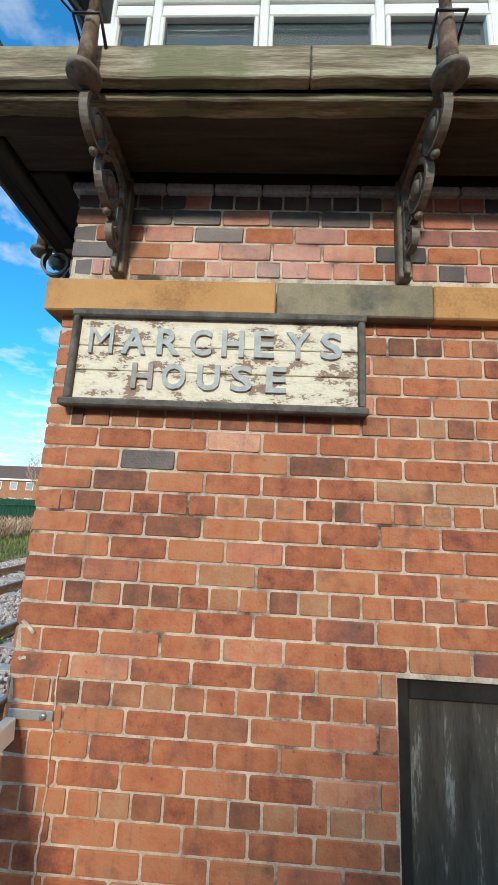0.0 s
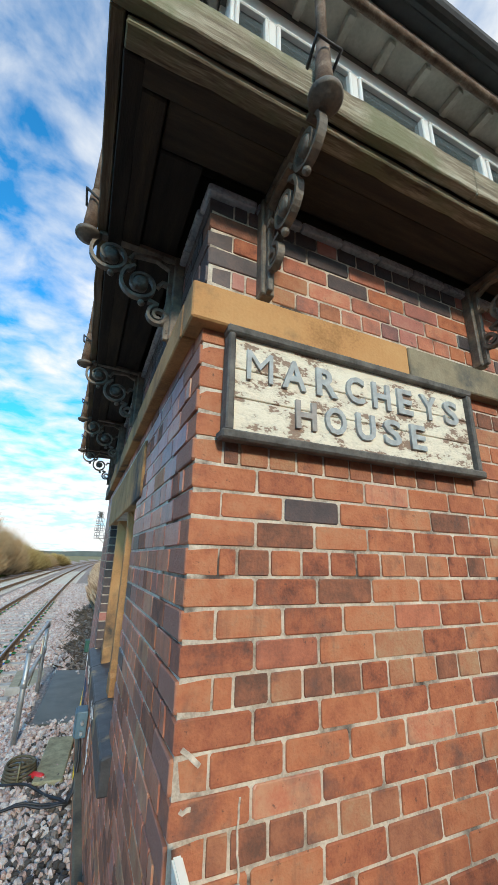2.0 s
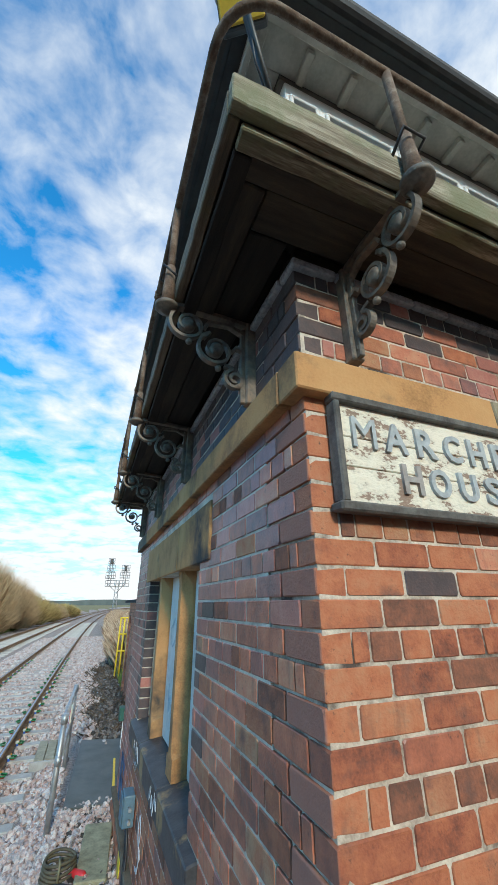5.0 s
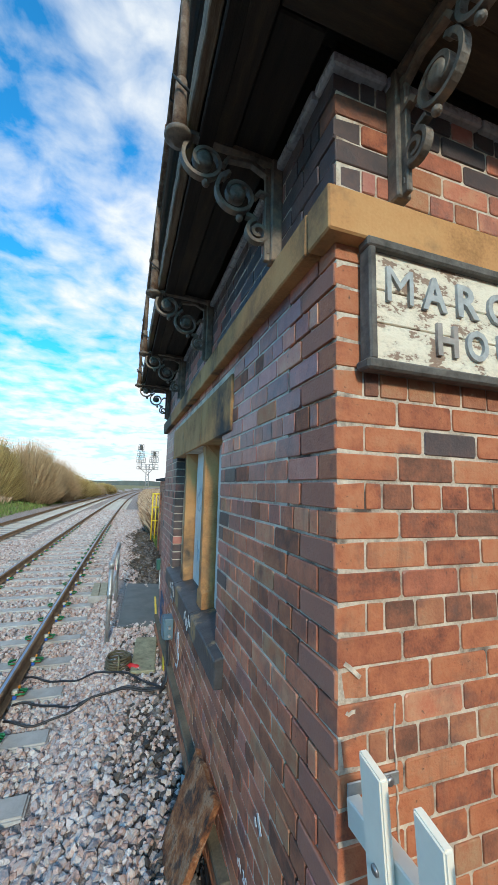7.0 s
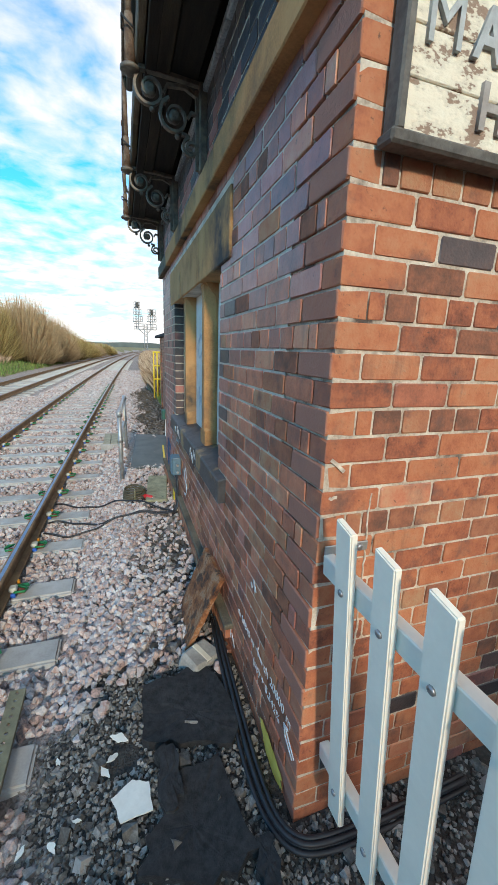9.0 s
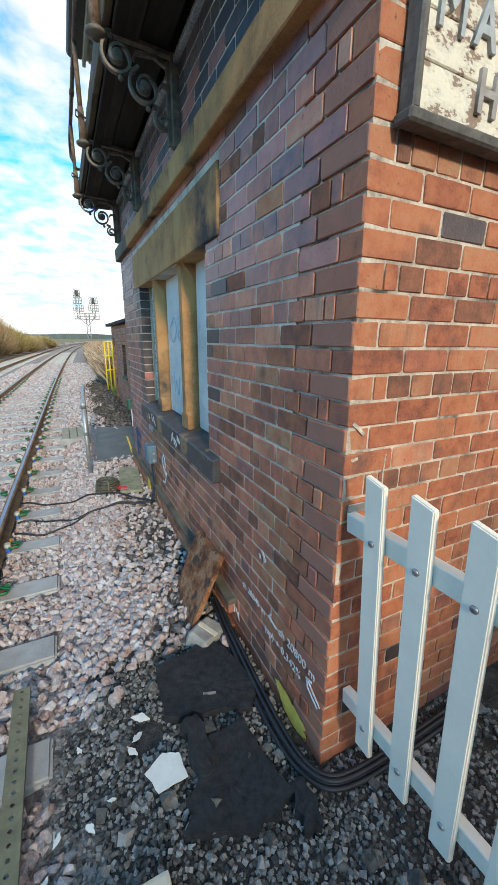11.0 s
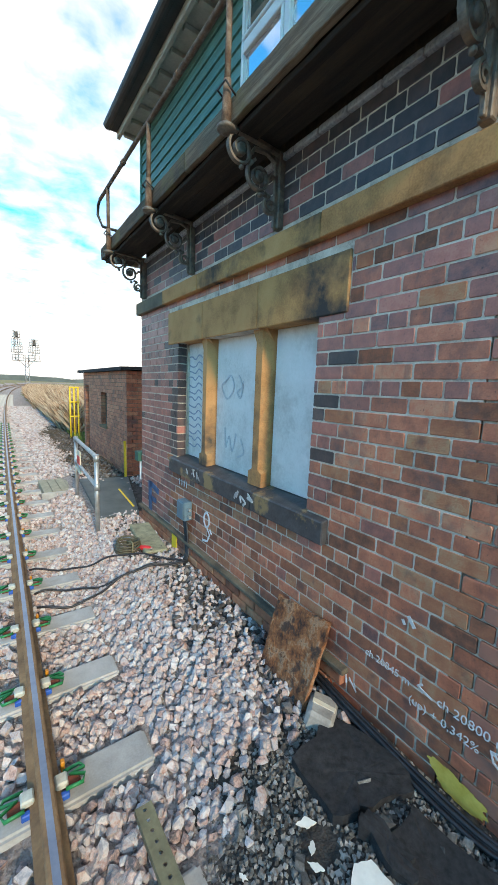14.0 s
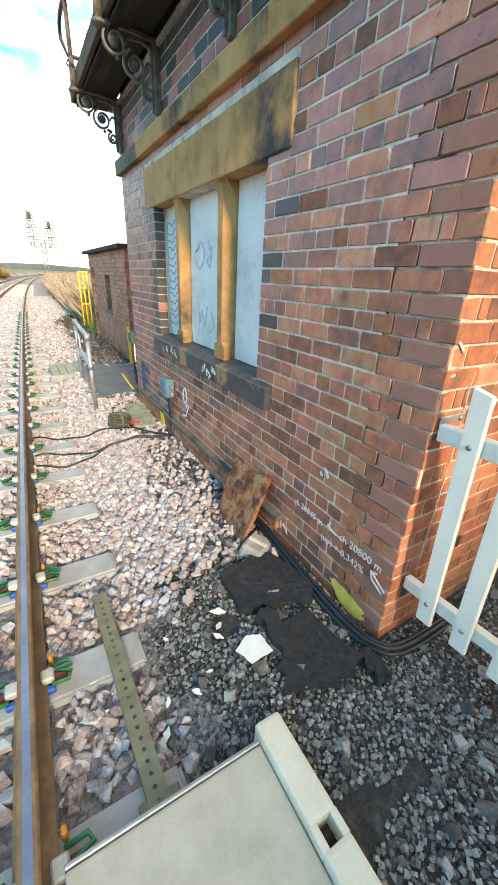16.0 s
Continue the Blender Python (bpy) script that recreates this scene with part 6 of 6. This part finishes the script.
while len(spots) < 130000:
    y = 14.6 + 57 * vr.uniform(0, 1) ** 1.7
    x = 0.35 + 6 * vr.uniform(0, 1) ** 1.5 + 0.45 * noise.noise(Vector((y * 0.7, 1, 1))) + bend(y)
    if noise.noise(Vector((x * 1.1, y * 1.1, 5))) > -0.25 + 0.5 * vr.uniform(-1, 1):
        spots.append((x, y, height(x, y) + 1.05 * vr.uniform(0, 1) * min(1, (x - bend(y)) * 0.7 + 0.25)))
blades("reeds", "tall dry straw-coloured grass beside the line", M_REED, spots, vr, 0.2, 0.75, 0.007, 0.75)
spots = []
for _ in range(16000):
    y = vr.uniform(10, 60)
    x = vr.uniform(-14, -8.6) + bend(y)
    spots.append((x, y, height(x, y)))
blades("bank_grass", "rough green and brown grass on the far bank", M_GRASS, spots, vr, 0.1, 0.3, 0.025)
spots = []
for _ in range(16000):
    y = vr.uniform(12, 75)
    x = vr.uniform(-15, -10.5) + bend(y)
    spots.append((x, y, height(x, y)))
blades("bramble", "dry brown bramble and grass along the fence", M_REED, spots, vr, 0.25, 0.8, 0.03, 0.6)
spots = []
for _ in range(9000):
    y = vr.uniform(12.0, 18)
    spots.append((0.45 + 1.9 * vr.uniform(0, 1) ** 1.6 + bend(y) * 0.8, y, 0.02))
blades("verge_grass", "green grass tuft at the foot of the dry reeds", M_GRASS, spots, vr, 0.08, 0.32, 0.008)

# ---- dark spoil with stray cable beyond the walkway ----
spots = [(vr.uniform(-0.45, 1.6) + bend(y) * 0.6, y, 0.03 + vr.uniform(0, 0.12)) for y in vr.uniform(7.6, 16, 2600)]
M_LITTER = plain("dead_dark_weeds", (0.085, 0.065, 0.045), 0.95, spread=0.5)
blades("dead_weeds", "flattened dead weeds and litter on dark soil", M_LITTER, spots, vr, 0.04, 0.16, 0.008, 1.8, "weeds")
M_BLUECABLE = plain("pale_blue_cable", (0.22, 0.33, 0.45), 0.5)
for s in range(4):
    pts = [(-0.15 + 0.22 * math.sin(k * 0.9 + s * 1.7) + bend(7 + k * 0.55), 7.9 + k * 0.5, 0.1 + 0.05 * math.sin(k * 1.7 + s)) for k in range(14)]
    tagged(part("cable", tube(pts, 0.018, 6), M_BLUECABLE if s % 2 == 0 else M_CABLE), "loose cable snaking over the dark verge", "cable", "verge cables")

# ---- green palisade fence and houses across the line ----
M_PALE = plain("green_palisade", (0.02, 0.15, 0.09), 0.6, spread=0.2)
pal = thing("palisade_fence", "green steel palisade fence along the railway", "fence")
for k in range(150):
    y = 16 + k * 0.28
    x = -15.2 + bend(y) * 0.6
    part("pale", box(x - 0.02, x + 0.02, y - 0.12, y + 0.12, 0.5, 2.15 + 0.04 * (k % 2), 0), M_PALE, pal)
for z in (0.8, 1.8):
    part("rail", tube([(-15.1 + bend(y) * 0.6, y, z) for y in (16, 30, 44, 58)], 0.04, 4), M_PALE, pal)
M_HBRICK = plain("house_brick", (0.36, 0.17, 0.09), 0.9, spread=0.2, scale=3)
M_HROOF = plain("brown_roof_tile", (0.12, 0.08, 0.07), 0.9, spread=0.25, scale=5)


def house(x, y, w, d, h, rot):
    m = pose(x, y, 0.2, 0, 0, rot)
    o = thing("house", "two-storey orange brick house with brown tiled roof", "house", "houses across the line", at=m)
    part("wall", box(-w / 2, w / 2, -d / 2, d / 2, 0, h, 0), M_HBRICK, o)
    bm = bmesh.new()
    a = [bm.verts.new((sx * (w / 2 + 0.3), sy * (d / 2 + 0.3), h)) for sx, sy in ((-1, -1), (1, -1), (1, 1), (-1, 1))]
    r0, r1 = bm.verts.new((-w / 2 - 0.3, 0, h + d * 0.33)), bm.verts.new((w / 2 + 0.3, 0, h + d * 0.33))
    bm.faces.new((a[0], a[1], r1, r0)); bm.faces.new((a[2], a[3], r0, r1)); bm.faces.new((a[1], a[2], r1)); bm.faces.new((a[3], a[0], r0)); bm.faces.new(a[::-1])
    part("roof", bm, M_HROOF, o)
    part("gutter_board", box(-w / 2 - 0.3, w / 2 + 0.3, -d / 2 - 0.33, -d / 2 - 0.29, h - 0.2, h + 0.05, 0), M_WHITE, o)
    for k in range(int(w / 2.6)):
        for z in (0.9, 3.3):
            u = -w / 2 + 1.3 + k * 2.6
            wn_ = part("window", box(u - 0.6, u + 0.6, -d / 2 - 0.05, -d / 2 + 0.05, z, z + 1.2, 0.02), M_WHITE, o)
            part("pane", box(u - 0.5, u + 0.5, -d / 2 - 0.06, -d / 2 - 0.052, z + 0.1, z + 1.1, 0), M_SLATE, wn_)


house(-40, 57, 16, 7, 4.9, -4)
house(-24, 62, 13, 7, 4.8, 6)
house(-58, 52, 14, 7, 4.9, 0)
house(-30, 84, 14, 7, 4.9, 40)

# ---- far hills ----
M_FAR = plain("far_woods", (0.1, 0.12, 0.12), 1.0, spread=0.3, scale=0.02, bump=0)
bm = bmesh.new()
prev = None
for k in range(81):
    a = math.radians(-75 + k * 150 / 80)
    x, y = 1300 * math.sin(a), 1300 * math.cos(a)
    top = 14 + 9 * noise.noise(Vector((k * 0.23, 0, 4))) + 4 * noise.noise(Vector((k * 1.3, 2, 4)))
    cur = [bm.verts.new((x, y, -1)), bm.verts.new((x, y, top)), bm.verts.new((x * 1.1, y * 1.1, -1))]
    if prev:
        bm.faces.new((prev[0], cur[0], cur[1], prev[1]))
        bm.faces.new((prev[1], cur[1], cur[2], prev[2]))
    prev = cur
tagged(part("backdrop", bm, M_FAR), "low hazy wooded rise on the horizon", "backdrop", kind="structure")

# ---- rail fastenings ----
def build_fastening():
    f = thing("rail_fastening", "rail clip with green bonding cable and pale insulator", "rail clip", "rail fastenings")
    for s in (-1, 1):
        part("insulator", box(s * 0.075 - 0.03, s * 0.075 + 0.03, -0.035, 0.035, 0.035, 0.075, 0.008), M_CLIP_W, f)
        part("clip", tube([(s * 0.09, -0.05, 0.05), (s * 0.17, -0.055, 0.05), (s * 0.185, -0.02, 0.055), (s * 0.12, -0.005, 0.075), (s * 0.185, 0.02, 0.055), (s * 0.17, 0.055, 0.05), (s * 0.09, 0.05, 0.05)], 0.010, 7), M_CLIP_G, f)
        part("shoulder", box(s * 0.12 - 0.04, s * 0.12 + 0.045, -0.03, 0.03, 0.012, 0.04, 0.01), M_CLIP_R, f)
        part("pad", box(s * 0.085 - 0.02, s * 0.085 + 0.02, -0.075, -0.045, 0.012, 0.045, 0.005), M_CLIP_B, f)
    part("nylon_tab", box(0.085, 0.105, 0.08, 0.11, 0.012, 0.075, 0.004), M_CLIP_O, f)
    return f


fastening = build_fastening()
first = True
for near, far in TRACKS[:1]:
    for i in range(-3, 26):
        y = 1.44 + i * SLEEPER_STEP
        for x in (near, far):
            m = pose(x + bend(y), y, 0)
            if first:
                fastening.matrix_basis, first = m, False
            else:
                copy_thing(fastening, m)

# ---- ballast stones ----
M_STONES = surface("granite_ballast", [(0.05, (0.12, 0.11, 0.115)), (0.22, (0.42, 0.29, 0.255)), (0.36, (0.46, 0.41, 0.39)), (0.5, (0.25, 0.255, 0.28)), (0.62, (0.5, 0.37, 0.33)), (0.76, (0.6, 0.56, 0.54)), (0.92, (0.36, 0.36, 0.38))], scale=25, fine=120, rough=0.9, bump=0.4, vary=0.75, coords="World")
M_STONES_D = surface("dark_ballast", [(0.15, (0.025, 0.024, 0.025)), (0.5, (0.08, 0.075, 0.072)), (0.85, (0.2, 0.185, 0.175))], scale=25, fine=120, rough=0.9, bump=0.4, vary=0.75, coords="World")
M_GRAVEL = surface("grey_gravel", [(0.12, (0.05, 0.046, 0.042)), (0.5, (0.15, 0.14, 0.125)), (0.85, (0.34, 0.32, 0.295))], scale=40, fine=150, rough=0.9, bump=0.3, vary=0.75, coords="World")


def cut_stones(count, seed):
    """Sharp crushed stones: hulls of a few random corners."""
    out, rng = [], np.random.RandomState(seed)
    for _ in range(count):
        bm = bmesh.new()
        p = rng.normal(size=(15, 3))
        p /= np.linalg.norm(p, axis=1)[:, None]
        p *= rng.uniform(0.44, 0.56, (15, 1)) * rng.uniform(0.78, 1.12, 3)
        bmesh.ops.convex_hull(bm, input=[bm.verts.new(q) for q in p])
        bmesh.ops.delete(bm, geom=[v for v in bm.verts if not v.link_faces], context="VERTS")
        bmesh.ops.triangulate(bm, faces=bm.faces[:])
        bm.verts.index_update()
        out.append((np.array([v.co for v in bm.verts]), np.array([[v.index for v in f.verts] for f in bm.faces])))
        bm.free()
    return out


STONES = cut_stones(40, 100)


def lite_stones(count, seed):
    """Coarser stones for farther off: an eight-cornered lump."""
    out, rng = [], np.random.RandomState(seed)
    for _ in range(count):
        v = np.array([(x, y, z) for x in (-1, 1) for y in (-1, 1) for z in (-1, 1)], float) * 0.34
        v += rng.uniform(-0.14, 0.14, v.shape)
        f = np.array([(0, 1, 3), (0, 3, 2), (4, 6, 7), (4, 7, 5), (0, 4, 5), (0, 5, 1), (2, 3, 7), (2, 7, 6), (0, 2, 6), (0, 6, 4), (1, 5, 7), (1, 7, 3)])
        out.append((v, f))
    return out


LITE = lite_stones(16, 5)


def scatter(name, label, material, kinds, spots, rng, category="ballast"):
    """spots: rows of x, y, z, size. One mesh of all the stones."""
    vs, fs, base = [], [], 0
    for x, y, z, s in spots:
        v, f = kinds[rng.randint(len(kinds))]
        q = Euler((rng.uniform(0, 6.28), rng.uniform(0, 6.28), rng.uniform(0, 6.28))).to_matrix()
        k = np.array((s * rng.uniform(0.9, 1.2), s * rng.uniform(0.85, 1.1), s * rng.uniform(0.85, 1.15)))
        vs.append((v * k) @ np.array(q).T + (x, y, z))
        fs.append(f + base)
        base += len(v)
    vs, fs = np.concatenate(vs), np.concatenate(fs)
    me = bpy.data.meshes.new(name)
    me.vertices.add(len(vs)); me.vertices.foreach_set("co", vs.ravel())
    me.loops.add(fs.size); me.loops.foreach_set("vertex_index", fs.ravel().astype(np.int32))
    me.polygons.add(len(fs)); me.polygons.foreach_set("loop_start", np.arange(0, fs.size, 3, dtype=np.int32))
    me.polygons.foreach_set("use_smooth", [False] * len(fs))
    me.update(calc_edges=True)
    me.materials.append(material)
    return tagged(new(name, me), label, category, kind="stuff")


def on_sleeper(x, y):
    for near, far in TRACKS:
        c = (near + far) / 2 + bend(y)
        if abs(x - c) < 1.33:
            d = (y - 1.44) / SLEEPER_STEP
            if abs(d - round(d)) * SLEEPER_STEP < 0.15:
                return True
    return False


def on_rail(x, y):
    return any(abs(x - r - bend(y)) < 0.085 for pair in TRACKS for r in pair)


rng = np.random.RandomState(4)


def gravel_zone(x, y):
    """How much the fine grey gravel has taken over: round the corner of the building."""
    n = noise.noise(Vector((x * 1.7, y * 1.7, 3.1))) * 0.25
    return smooth(1.1, 0.75, y + n + 0.5 * max(-x - 0.85, 0)) * smooth(-1.3, -1.05, x + n * 0.5)


# share of dark stones, rising towards the west wall with an uneven edge
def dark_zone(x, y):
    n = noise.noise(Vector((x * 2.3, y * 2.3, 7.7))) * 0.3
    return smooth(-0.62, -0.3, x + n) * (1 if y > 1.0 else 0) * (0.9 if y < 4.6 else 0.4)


near_s, dark_s, grav_s = [], [], []
for y in np.arange(-1.6, 5.0, 0.039):
    for x in np.arange(-1.62, 0.0, 0.039):
        px, py = x + rng.uniform(-0.025, 0.025), y + rng.uniform(-0.025, 0.025)
        if on_rail(px, py) or (px > -0.03 and py > -0.05) or (-1.58 < px < -0.68 and py < -0.08):
            continue
        g = gravel_zone(px, py)
        if rng.rand() < g:
            continue
        low = on_sleeper(px, py) and px < -1.05
        if low and rng.rand() > 0.03:
            continue
        s = rng.uniform(0.045, 0.088)
        near_z = height(px, py) + 0.004 + rng.uniform(-0.014, 0.016)
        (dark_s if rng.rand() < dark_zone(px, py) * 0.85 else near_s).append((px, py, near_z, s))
        if rng.rand() < 0.35 and not low:
            near_s.append((px + 0.02, py + 0.02, near_z + 0.02, s * 0.8))
for y in np.arange(-1.7, 1.3, 0.0175):
    for x in np.arange(-1.2, 1.0, 0.0175):
        px, py = x + rng.uniform(-0.011, 0.011), y + rng.uniform(-0.011, 0.011)
        if (px > -0.01 and py > -0.01) or (px < 0 and rng.rand() > gravel_zone(px, py)) or (-1.58 < px < -0.68 and py < -0.08):
            continue
        if px > 0.12 and rng.rand() < 0.35:
            continue
        if noise.noise(Vector((px * 3.1, py * 3.1, 11))) > 0.42:
            continue
        grav_s.append((px, py, height(px, py) + rng.uniform(-0.003, 0.008), rng.uniform(0.012, 0.026) * (rng.uniform(1.8, 3.2) if rng.rand() < 0.03 else 1)))
scatter("ballast", "loose pink and grey granite ballast stones", M_STONES, STONES, near_s, rng)
scatter("dark_ballast", "dark ballast stones along the wall foot", M_STONES_D, STONES, dark_s, rng)
scatter("gravel", "fine grey gravel round the building corner", M_GRAVEL, LITE, grav_s, rng, "gravel")
far_s, verge_s = [], []
for y in np.arange(-2.0, 16.0, 0.065):
    for x in np.arange(-8.3, 1.6, 0.065):
        px, py = x + rng.uniform(-0.03, 0.03), y + rng.uniform(-0.03, 0.03)
        if px > -1.62 and py < 5.0 or on_rail(px, py) or (px > -0.02 and py < 5) or (px > 0.5 and 7.2 < py < 11.7) or (-1.1 < px < -0.42 and 6.8 < py < 7.9):
            continue
        if -0.6 < px < 0.55 and 4.9 < py < 7.4 and rng.rand() < 0.97:
            continue
        if on_sleeper(px, py):
            continue
        if px < -3.3 and (py < 2.0 or rng.rand() < 0.25):
            continue
        edge = px - bend(py) + 0.3 + 0.25 * noise.noise(Vector((px, py, 2)))
        (verge_s if py > 7.4 and edge > 0 else far_s).append((px, py, height(px, py) + 0.012 + rng.uniform(-0.012, 0.015), rng.uniform(0.045, 0.085)))
for y in np.arange(16.0, 34.0, 0.11):
    for x in np.arange(-4.2, 0.6, 0.11):
        px, py = x + rng.uniform(-0.05, 0.05) + bend(y), y + rng.uniform(-0.05, 0.05)
        if on_rail(px, py) or on_sleeper(px, py):
            continue
        (verge_s if py < 18 and px - bend(py) > -0.2 else far_s).append((px, py, height(px, py) + 0.015, rng.uniform(0.08, 0.13)))
scatter("ballast", "granite ballast between and beyond the rails", M_STONES, LITE, far_s, rng)
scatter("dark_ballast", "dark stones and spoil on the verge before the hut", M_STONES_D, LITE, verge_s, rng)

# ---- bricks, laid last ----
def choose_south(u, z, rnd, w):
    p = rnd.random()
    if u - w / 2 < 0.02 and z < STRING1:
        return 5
    # near-black and purple-brown bricks grow more frequent towards the gangway
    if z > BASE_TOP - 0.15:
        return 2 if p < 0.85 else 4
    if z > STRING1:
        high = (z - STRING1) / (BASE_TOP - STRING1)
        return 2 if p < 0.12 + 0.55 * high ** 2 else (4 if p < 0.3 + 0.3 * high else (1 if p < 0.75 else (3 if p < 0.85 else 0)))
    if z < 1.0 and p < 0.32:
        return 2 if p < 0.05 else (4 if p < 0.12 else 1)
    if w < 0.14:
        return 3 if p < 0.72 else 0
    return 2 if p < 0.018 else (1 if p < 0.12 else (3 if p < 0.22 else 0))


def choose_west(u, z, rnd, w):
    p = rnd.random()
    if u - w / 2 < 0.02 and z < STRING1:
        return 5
    # above the string course nearly all bricks are near-black or purple-brown
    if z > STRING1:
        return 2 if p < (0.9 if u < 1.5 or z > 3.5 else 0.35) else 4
    # odds of a purple-brown brick; the last term darkens the near window jamb
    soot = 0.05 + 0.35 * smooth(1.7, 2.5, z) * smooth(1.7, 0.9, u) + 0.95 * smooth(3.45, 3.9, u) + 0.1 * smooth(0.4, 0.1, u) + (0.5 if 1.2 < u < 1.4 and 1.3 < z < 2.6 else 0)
    # shade of the far window reveal, put into the brick colour
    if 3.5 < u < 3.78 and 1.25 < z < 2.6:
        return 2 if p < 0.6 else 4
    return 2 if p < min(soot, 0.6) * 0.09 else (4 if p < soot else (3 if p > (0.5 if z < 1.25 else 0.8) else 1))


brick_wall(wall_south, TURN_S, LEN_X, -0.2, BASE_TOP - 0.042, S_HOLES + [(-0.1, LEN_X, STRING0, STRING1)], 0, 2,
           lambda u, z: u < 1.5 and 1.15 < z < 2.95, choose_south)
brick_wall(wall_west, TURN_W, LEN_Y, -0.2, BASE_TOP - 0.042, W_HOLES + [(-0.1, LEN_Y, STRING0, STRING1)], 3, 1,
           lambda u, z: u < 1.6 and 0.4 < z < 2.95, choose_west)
